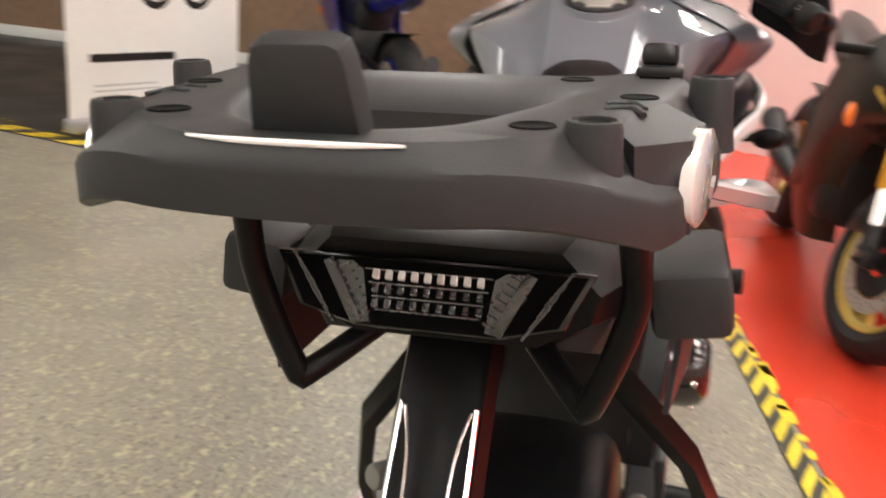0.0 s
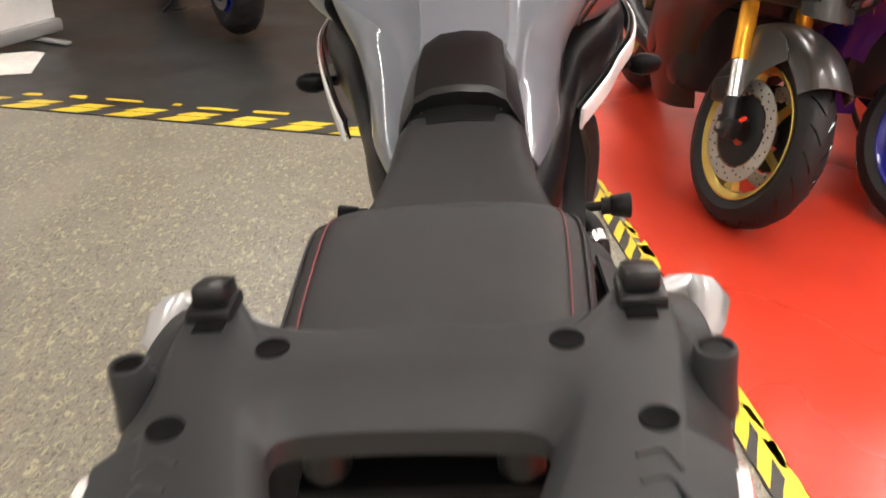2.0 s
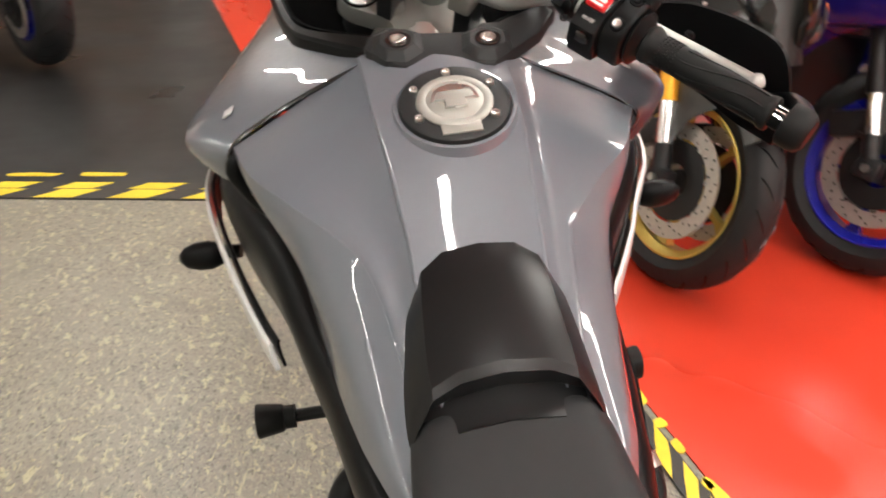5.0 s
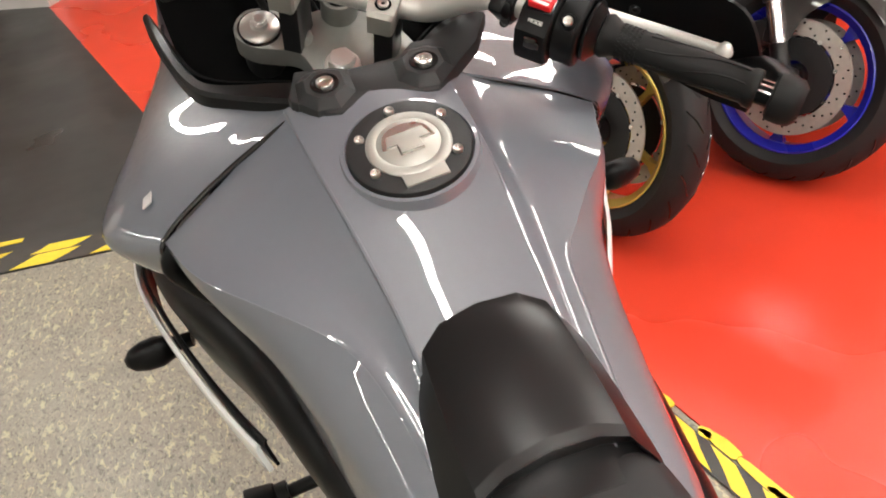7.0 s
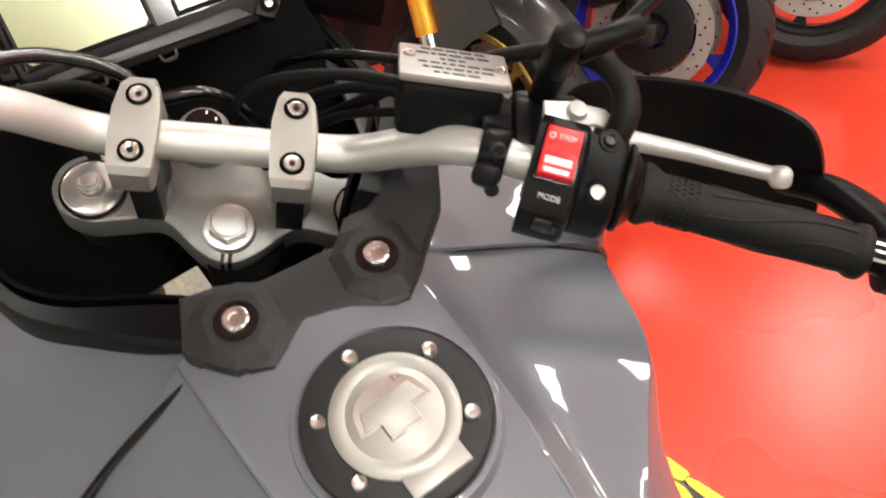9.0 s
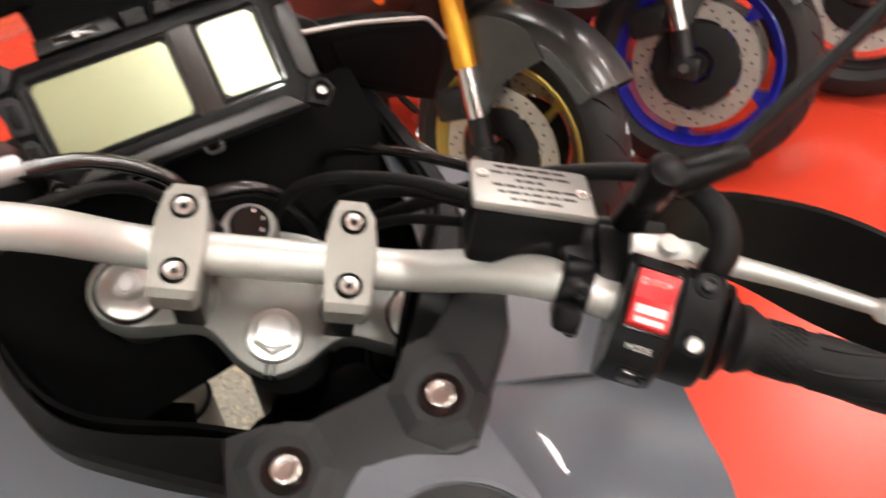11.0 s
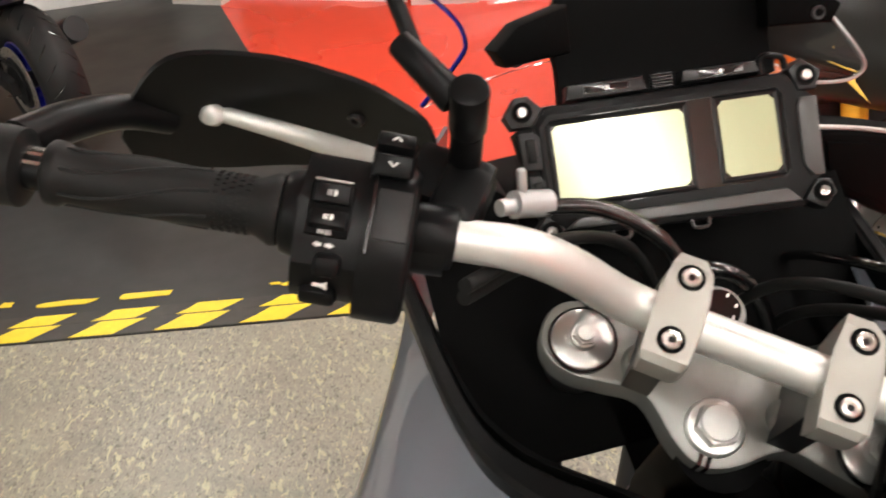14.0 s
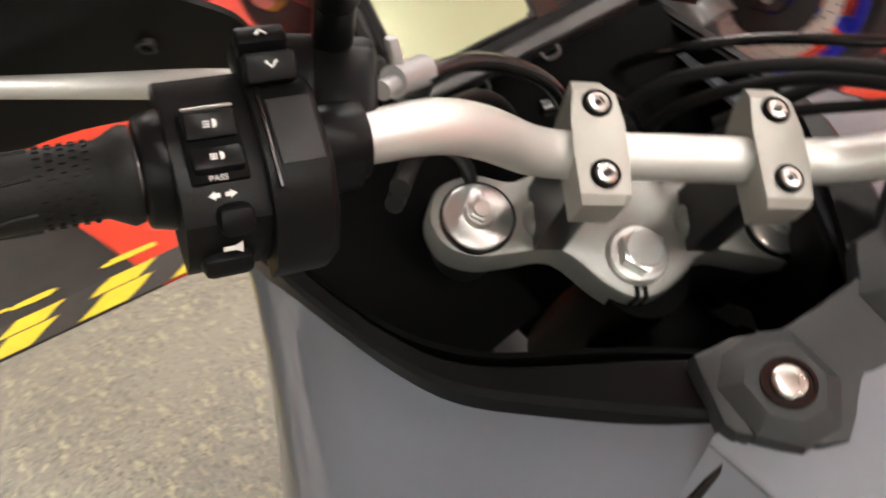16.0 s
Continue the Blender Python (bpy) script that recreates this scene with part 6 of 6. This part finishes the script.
for y, w, h in ((-0.0070, 0.0175, 0.0052), (-0.0136, 0.0165, 0.0034)):
    hpart("white_mark", box(w, h, 0.0008, Matrix.Translation((0, -0.0082, 0.0022)) @ Matrix.Rotation(radians(-10), 4, "X") @ Matrix.Translation((0, y + 0.0082, 0.0045)), 0.0003), PALE, hr, rt)
hpart("white_mark", lathe([(0.0014, 0), (0.0021, 0), (0.0021, 0.0004), (0.0014, 0.0004)], 16, Matrix.Translation((0, 0.0082, 0.0022)) @ Matrix.Rotation(radians(10), 4, "X") @ Matrix.Translation((-0.0075, 0.002, 0.0045)), True), PALE, hr, rt)
words("STOP", 0.0046, rt @ Matrix.Translation((0, 0.0082, 0.0022)) @ Matrix.Rotation(radians(10), 4, "X") @ Matrix.Translation((0.002, 0.002, 0.0046)), PALE, hr)
words("MODE", 0.0052, Matrix.Translation((-0.0035, -0.0335, 0.0245)) @ Matrix.Rotation(radians(39), 4, "X"), PALE, hr)
hpart("mode_switch", flat([box(0.014, 0.013, 0.008, None, 0.003), box(0.004, 0.007, 0.003, Matrix.Translation((0.008, 0, 0.003)), 0.001)]), GLOSSBLACK, hr, Matrix.Translation((-0.0030, -0.0440, 0.0080)) @ Matrix.Rotation(radians(75), 4, "X"))
for y, z, a in ((0.0125, 0.0335, 13), (-0.0215, 0.0262, 26)):
    q = Matrix.Translation((0.0250, y, z)) @ Matrix.Rotation(radians(a), 4, "X")
    hpart("screw_boss", lathe([(0, 0.0012), (0.0070, 0.0012), (0.0078, 0.0), (0.0082, -0.006)], 24, q), PLASTIC, hr)
    bolt("housing_screw", 0.0048, 0.0035, q @ Matrix.Translation((0, 0, 0.001)), hr, STEEL_D if y > 0 else ZINC)
# clamp of the brake cylinder, inboard of the switch
ck = bar_frame(1, 0.182)
ckp = spart("brake_clamp", flat([cyl(ck @ Vector((-0.010, 0, 0)), ck @ Vector((0.009, 0, 0)), 0.0190, seg=28, bevel=0.002), box(0.017, 0.016, 0.052, ck @ Matrix.Translation((-0.001, -0.018, 0.004)) @ Matrix.Rotation(radians(30), 4, "X"), 0.005)]), PLASTIC, None, "black brake cylinder clamp")
for q in ((0.179, -0.012, 0.190), (0.1800, -0.028, 0.165)):
    bolt("clamp_screw", 0.0050, 0.004, face_to(q, (0.0, -0.80, 0.60)), ckp, STEEL_D)
spart("lever_pivot", flat([prism([(-0.026, -0.006), (-0.012, -0.010), (0.010, -0.007), (0.026, -0.014), (0.030, -0.008), (0.016, 0.004), (-0.010, 0.007), (-0.026, 0.006)], 0.005, Matrix.Translation((0.236, 0.020, 0.190)) @ Matrix.Rotation(radians(20), 4, "X"), 0.0012), lathe([(0, 0.004), (0.006, 0.004), (0.0075, 0.0)], 20, Matrix.Translation((0.232, 0.019, 0.195)))]), BAR, None, "bright metal brake lever pivot")
spart("throttle_cable", tube([(0.258, 0.002, 0.192), (0.262, 0.016, 0.206), (0.257, 0.036, 0.211), (0.238, 0.056, 0.205), (0.205, 0.075, 0.175), (0.14, 0.095, 0.10), (0.06, 0.09, 0.02)], [0.0095, 0.0095, 0.0088, 0.0075, 0.0060, 0.0055, 0.0055], 14, 6), RUBBER, None, "black throttle cable with rubber boot")

# brake fluid reservoir
RM = basis((0.152, 0.052, 0.178), Vector((1, -0.04, 0.0)).normalized(), Vector((0.04, 0.85, -0.53)).normalized(), Vector((0.02, 0.53, 0.85)).normalized())
rs = part("brake_reservoir", box(0.070, 0.046, 0.040, ST @ RM @ Matrix.Translation((0, 0, -0.022)), 0.005), PLASTIC, BIKE, "black brake fluid reservoir", None, 35)
part("reservoir_lid", box(0.076, 0.050, 0.007, ST @ RM @ Matrix.Translation((0, 0, 0.002)), 0.0025), LID, rs, "satin metal lid with moulded print")
rnd = random.Random(5)
for i, w in enumerate((0.046, 0.052, 0.020, 0.050, 0.044, 0.030)):
    x = -w / 2
    while x < w / 2 - 0.003:
        ln = rnd.uniform(0.003, 0.009)
        part("print_line", box(ln, 0.0024, 0.0005, ST @ RM @ Matrix.Translation((x + ln / 2, 0.018 - i * 0.0072, 0.0056))), STEEL_D, rs)
        x += ln + 0.0018
for x, y in ((-0.031, 0.006), (0.031, -0.004)):
    bolt("lid_screw", 0.0042, 0.002, ST @ RM @ Matrix.Translation((x, y, 0.0054)), rs, ZINC)
part("reservoir_arm", box(0.03, 0.03, 0.03, ST @ Matrix.Translation((0.186, 0.024, 0.160)), 0.006), PLASTIC, BIKE)

# ---- dashboard ----
DX = Vector((0.99755, -0.06927, 0.00924)).normalized()
DY = Vector((0.03167, 0.51734, 0.85519))
DY = (DY - DX * DY.dot(DX)).normalized()
DM = UNLEAN @ basis((0.0178, 1.2375, 1.2190), DX, DY, DX.cross(DY))
body = [(-0.101, -0.040), (-0.087, -0.051), (0.0965, -0.054), (0.106, -0.044), (0.1128, -0.0317), (0.1134, 0.0296), (0.103, 0.040), (0.0933, 0.0495), (-0.092, 0.0490), (-0.106, 0.040), (-0.1163, 0.0315), (-0.1045, -0.0330)]
dash = part("dashboard", prism(body, 0.022, DM @ Matrix.Translation((0, 0, -0.026)), 0.003), PLASTIC, BIKE, "black instrument panel with two blank greenish displays", None, 30)
WIN = [(-0.089, -0.030), (0.083, -0.0290), (0.0885, -0.024), (0.0880, 0.033), (0.084, 0.0385), (-0.088, 0.0375), (-0.0935, 0.032), (-0.0925, -0.026)]
EDGE = [(-0.092, -0.045), (0.094, -0.0465), (0.1055, -0.034), (0.1060, 0.030), (0.094, 0.0465), (-0.091, 0.0455), (-0.1010, 0.034), (-0.0985, -0.036)]
part("bezel", loft([[tuple(DM @ Vector((x, y, z))) for x, y in line] for line, z in ((EDGE, -0.005), (EDGE, -0.0015), ([(x * 0.5 + u * 0.5, y * 0.5 + v * 0.5) for (x, y), (u, v) in zip(EDGE, WIN)], 0.0), (WIN, -0.0006), (WIN, -0.006))], caps=False), PLASTIC, dash, "chamfered black bezel", smooth=20)
part("panel_glass", prism(WIN, 0.0012, DM @ Matrix.Translation((0, 0, -0.0042))), mat("panel_black_glass", (0.012, 0.011, 0.010), 0.10, coat=1.0, coat_rough=0.02), dash, "glossy black display cover")
for x0, x1, y0, y1 in ((-0.0880, 0.0125, -0.0252, 0.0330), (0.0390, 0.0824, -0.0235, 0.0342)):
    part("display", prism([(x0 + 0.004, y0), (x1 - 0.004, y0), (x1, y0 + 0.004), (x1, y1 - 0.004), (x1 - 0.004, y1), (x0 + 0.004, y1), (x0, y1 - 0.004), (x0, y0 + 0.004)], 0.0005, DM @ Matrix.Translation((0, 0, -0.0030))), LCD, dash, "blank greenish liquid crystal display")
    e = 0.0022
    part("display_rim", loft([[tuple(DM @ Vector(q)) for q in ((x0 - k, y0 - k, z), (x1 + k, y0 - k, z), (x1 + k, y1 + k, z), (x0 - k, y1 + k, z))] for k, z in ((e * 2, -0.0030), (e, -0.0018), (0.0002, -0.0030))], caps=False), PADBLACK, dash, smooth=10)
part("lower_bar", prism([(-0.0877, -0.0450), (-0.0770, -0.0378), (0.0815, -0.0374), (0.0925, -0.0482)], 0.006, DM @ Matrix.Translation((0, 0, -0.003)), 0.0012), BARGREY, dash, "satin grey lower bar")
part("right_plate", prism([(0.0975, -0.0230), (0.1040, -0.0310), (0.1125, -0.0304), (0.1128, 0.0283), (0.1010, 0.0285), (0.0975, 0.0220)], 0.006, DM @ Matrix.Translation((0, 0, -0.004)), 0.0012), BARGREY, dash, "satin grey side plate")
for x0, x1, y0, y1, sh in ((-0.0745, -0.0125, 0.0500, 0.0610, 0.003), (0.0130, 0.0735, 0.0515, 0.0605, -0.001)):
    tb2 = part("upper_bar", prism([(x0, y0), (x1, y0), (x1 - 0.003, y1), (x0 + 0.002, y1)], 0.016, DM @ Matrix.Translation((0, 0, -0.014)), 0.0022), PADBLACK, dash, "black indicator bar with a small arrow")
    xm, ym = (x0 + x1) / 2, (y0 + y1) / 2
    part("tell_tale", box(0.034, 0.0050, 0.0012, DM @ Matrix.Translation((xm, ym, 0.0020)), 0.0004), GLOSSBLACK, tb2)
    part("arrow", prism([(xm - 0.0022, ym), (xm, ym + 0.0020), (xm + 0.0022, ym), (xm, ym - 0.0020)], 0.0003, DM @ Matrix.Translation((0, 0, 0.0027))), PALE, tb2, "pale arrow mark")
for k in range(5):
    part("rib", box(0.016, 0.0009, 0.004, DM @ Matrix.Translation((0.0, 0.0515 + 0.0023 * k, -0.004))), PADBLACK, dash)
part("hook", tube([DM @ Vector(q) for q in ((0.076, 0.050, -0.004), (0.075, 0.060, -0.002), (0.080, 0.063, 0.0), (0.092, 0.060, -0.002), (0.094, 0.052, -0.004))], 0.0026, 8, 4), PLASTIC, dash)
for pts in (((-0.1133, 0.0574), (-0.1030, 0.0579), (-0.0925, 0.0467), (-0.1020, 0.0343), (-0.1173, 0.0346), (-0.1227, 0.0445)), ((0.0944, 0.0502), (0.1054, 0.0577), (0.1198, 0.0470), (0.1143, 0.0331), (0.1004, 0.0338)), ((0.0946, -0.0481), (0.1055, -0.0337), (0.1164, -0.0348), (0.1205, -0.0455), (0.1094, -0.0570)), ((-0.1010, -0.0330), (-0.0880, -0.0440), (-0.0920, -0.0540), (-0.1040, -0.0530), (-0.1090, -0.0420))):
    cx0, cy0 = sum(p[0] for p in pts) / len(pts), sum(p[1] for p in pts) / len(pts)
    lug = part("corner_lug", prism(pts, 0.020, DM @ Matrix.Translation((0, 0, -0.019)), 0.0022), PADBLACK, dash)
    # near-black flat disc, coloured as the shade round the bolt
    part("bolt_well", lathe([(0.0, 0.0002), (0.0066, 0.0002), (0.0068, 0.0008), (0.0078, 0.0008), (0.0080, 0)], 24, DM @ Matrix.Translation((cx0, cy0, 0.001))), HOLE, lug)
    bolt("lug_bolt", 0.0040, 0.0030, DM @ Matrix.Translation((cx0, cy0, 0.0012)), lug, ZINC)
for y0, y1, sx in ((0.0045, 0.0285, 0.0), (-0.0270, -0.0045, 0.0035)):
    part("button_frame", prism([(-0.1125 + sx, y0 - 0.001), (-0.0985, y0 - 0.003), (-0.0975, y1 - 0.003), (-0.1020, y1 + 0.002), (-0.1130 + sx, y1 + 0.002)], 0.003, DM @ Matrix.Translation((0, 0, -0.003)), 0.0008), PLASTIC_G, dash)
    part("dash_button", box(0.0080, (y1 - y0) * 0.78, 0.006, DM @ Matrix.Translation((-0.1050 + sx * 0.5, (y0 + y1) / 2, -0.0005)), 0.0022), RUBBER, dash, "black rubber button")
for x in (-0.045, 0.015):
    part("clip", tube([(DM @ Vector((x - 0.007, -0.051, -0.004))), (DM @ Vector((x - 0.005, -0.057, -0.002))), (DM @ Vector((x + 0.005, -0.057, -0.002))), (DM @ Vector((x + 0.007, -0.051, -0.004)))], 0.0014, 8, 3), BARGREY, dash)

# screen carrier, windscreen and cowl behind the dashboard
car = [[wl(x, y, z) for x in xs] for xs, y, z in (((-0.050, 0.0, 0.04, 0.08, 0.130), 1.315, 1.235), ((-0.048, 0.0, 0.04, 0.08, 0.128), 1.330, 1.262), ((-0.050, 0.0, 0.04, 0.08, 0.130), 1.345, 1.300), ((-0.020, 0.01, 0.04, 0.07, 0.100), 1.365, 1.335), ((-0.012, 0.015, 0.04, 0.065, 0.092), 1.395, 1.385), ((-0.008, 0.02, 0.04, 0.06, 0.088), 1.42, 1.43))]
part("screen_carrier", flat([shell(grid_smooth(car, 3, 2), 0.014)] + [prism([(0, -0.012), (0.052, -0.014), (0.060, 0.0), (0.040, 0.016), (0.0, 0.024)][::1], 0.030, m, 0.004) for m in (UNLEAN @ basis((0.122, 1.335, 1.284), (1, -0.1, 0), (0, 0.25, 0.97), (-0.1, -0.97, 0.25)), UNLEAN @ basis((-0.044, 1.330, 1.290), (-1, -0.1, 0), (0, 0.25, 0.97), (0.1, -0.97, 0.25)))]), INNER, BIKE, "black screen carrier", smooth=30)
for x in (-0.084, 0.160):
    bolt("carrier_bolt", 0.006, 0.003, face_to(wl(x, 1.303, 1.286), (0, -0.97, 0.25)), BIKE, STEEL_D)
LE = [wl(*p) for p in ((-0.230, 1.44, 1.385), (-0.166, 1.42, 1.341), (-0.117, 1.41, 1.296), (-0.104, 1.41, 1.268), (-0.113, 1.41, 1.250), (-0.149, 1.41, 1.214))]
RE = [wl(*p) for p in ((0.150, 1.40, 1.330), (0.185, 1.38, 1.290), (0.232, 1.36, 1.232), (0.248, 1.36, 1.206), (0.232, 1.36, 1.196), (0.190, 1.36, 1.200))]
scr = [[tuple(Vector(a).lerp(Vector(b), f) + Vector((0, 0.10 * math.sin(math.pi * f), 0))) for f in (0, 0.15, 0.35, 0.5, 0.65, 0.85, 1)] for a, b in zip(LE, RE)]
ws = part("windscreen", shell(grid_smooth(scr, 3, 3), 0.003), CLEARP, BIKE, "clear windscreen with a tinted edge", smooth=60)
part("screen_edge", tube(LE, 0.0019, 8), BLUE, ws, "dark blue edge of the screen")
part("screen_edge", tube(RE, 0.0019, 8), SILVER, ws, "pale edge of the screen")
PODM = UNLEAN @ basis((0, 1.283, 0), (1, 0, 0), (0, 0, 1), (0, -1, 0))
POD = [(0.150, 1.196), (0.200, 1.186), (0.255, 1.170), (0.274, 1.162), (0.289, 1.138), (0.286, 1.116), (0.268, 1.078), (0.225, 1.103), (0.158, 1.148)]
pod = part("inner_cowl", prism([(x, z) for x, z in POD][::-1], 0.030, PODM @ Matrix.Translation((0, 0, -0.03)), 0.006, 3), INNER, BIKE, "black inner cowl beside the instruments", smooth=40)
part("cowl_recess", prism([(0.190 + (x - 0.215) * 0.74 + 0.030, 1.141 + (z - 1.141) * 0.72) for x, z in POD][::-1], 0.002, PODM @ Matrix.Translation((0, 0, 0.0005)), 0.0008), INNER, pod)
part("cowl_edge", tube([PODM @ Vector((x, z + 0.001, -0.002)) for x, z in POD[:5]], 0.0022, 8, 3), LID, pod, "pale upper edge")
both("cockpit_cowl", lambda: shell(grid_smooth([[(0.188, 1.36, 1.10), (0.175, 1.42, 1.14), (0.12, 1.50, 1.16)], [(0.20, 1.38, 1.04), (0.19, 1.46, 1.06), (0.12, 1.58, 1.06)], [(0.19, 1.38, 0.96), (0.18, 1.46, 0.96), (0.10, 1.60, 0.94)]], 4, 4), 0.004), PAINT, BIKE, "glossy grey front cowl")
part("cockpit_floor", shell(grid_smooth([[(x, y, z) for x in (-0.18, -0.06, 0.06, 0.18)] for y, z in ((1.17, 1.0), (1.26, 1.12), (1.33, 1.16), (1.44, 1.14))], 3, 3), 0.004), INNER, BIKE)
for s in (-1, 1):
    part("headlight_bulb", cyl((s * 0.135, 1.29, 1.16), (s * 0.135, 1.36, 1.15), 0.042, seg=28, bevel=0.004), PLASTIC, BIKE)

# cables
CAB = [[(-0.115, 1.150, 1.247), (-0.06, 1.165, 1.226), (-0.015, 1.160, 1.190), (0.0, 1.150, 1.14)],
       [(-0.17, 1.08, 1.245), (-0.10, 1.155, 1.215), (-0.03, 1.195, 1.17), (0.02, 1.22, 1.06)],
       [(-0.17, 1.09, 1.230), (-0.11, 1.160, 1.195), (-0.06, 1.20, 1.13), (-0.05, 1.22, 1.0)],
       [(0.16, 0.98, 1.17), (0.12, 1.08, 1.165), (0.07, 1.16, 1.14), (0.03, 1.21, 1.06)],
       [(0.16, 1.0, 1.155), (0.13, 1.09, 1.145), (0.09, 1.17, 1.10), (0.08, 1.22, 1.0)],
       [(0.000, 1.19, 1.150), (0.038, 1.18, 1.146), (0.063, 1.18, 1.122), (0.078, 1.18, 1.087), (0.082, 1.18, 1.060)],
       [(0.17, 1.02, 1.175), (0.14, 1.12, 1.160), (0.12, 1.20, 1.130), (0.13, 1.27, 1.08)],
       [(0.15, 1.03, 1.140), (0.11, 1.10, 1.120), (0.06, 1.14, 1.080), (0.05, 1.16, 1.0)]]
for i, c in enumerate(CAB):
    part("cable", tube([wl(*q) for q in c], (0.0058, 0.0048, 0.0048, 0.0048, 0.0048, 0.0066, 0.0042, 0.0040)[i], 10), GLOSSBLACK if i in (0, 5, 6) else RUBBER, BIKE)
adj = flat([cyl((-0.125, 1.148, 1.252), (-0.100, 1.158, 1.243), 0.009, seg=18), cyl((-0.135, 1.143, 1.254), (-0.122, 1.149, 1.251), 0.0055, seg=14), box(0.006, 0.007, 0.020, Matrix.Translation((-0.118, 1.152, 1.264)), 0.002)])
adj.transform(UNLEAN)
part("adjuster", adj, SILVER, BIKE, "silver cable adjuster")

# front wheel under the cowl, turned with the bar
fdir = (LEAN.to_3x3() @ (ST.to_3x3() @ Vector((1, 0, 0))))
fdir = Vector((fdir.x, fdir.y, 0)).normalized()
fwm = UNLEAN @ Matrix.Translation((0.20, 1.62, 0.30)) @ fdir.to_track_quat("Z", "Y").to_matrix().to_4x4()
wheel(BIKE, "front_wheel", (0, 0, 0), fwm, 0.30, 0.060, STEEL_D, 5, True)
part("side_stand", tube([wl(0.02, 0.62, 0.24), wl(-0.14, 0.72, 0.10), wl(-0.27, 0.78, 0.022)], 0.012, 10), STEEL_D, BIKE)
tagged(part("stand_plate", prism([(-0.065, -0.12), (0.06, -0.11), (0.065, 0.12), (-0.05, 0.125)], 0.008, Matrix.Translation((-0.29, 0.78, 0.0005)) @ Matrix.Rotation(radians(8), 4, "Z"), 0.002), mat("grey_board", (0.12, 0.12, 0.125), 0.5), None, "dark grey flat board under the side stand"), category="board")
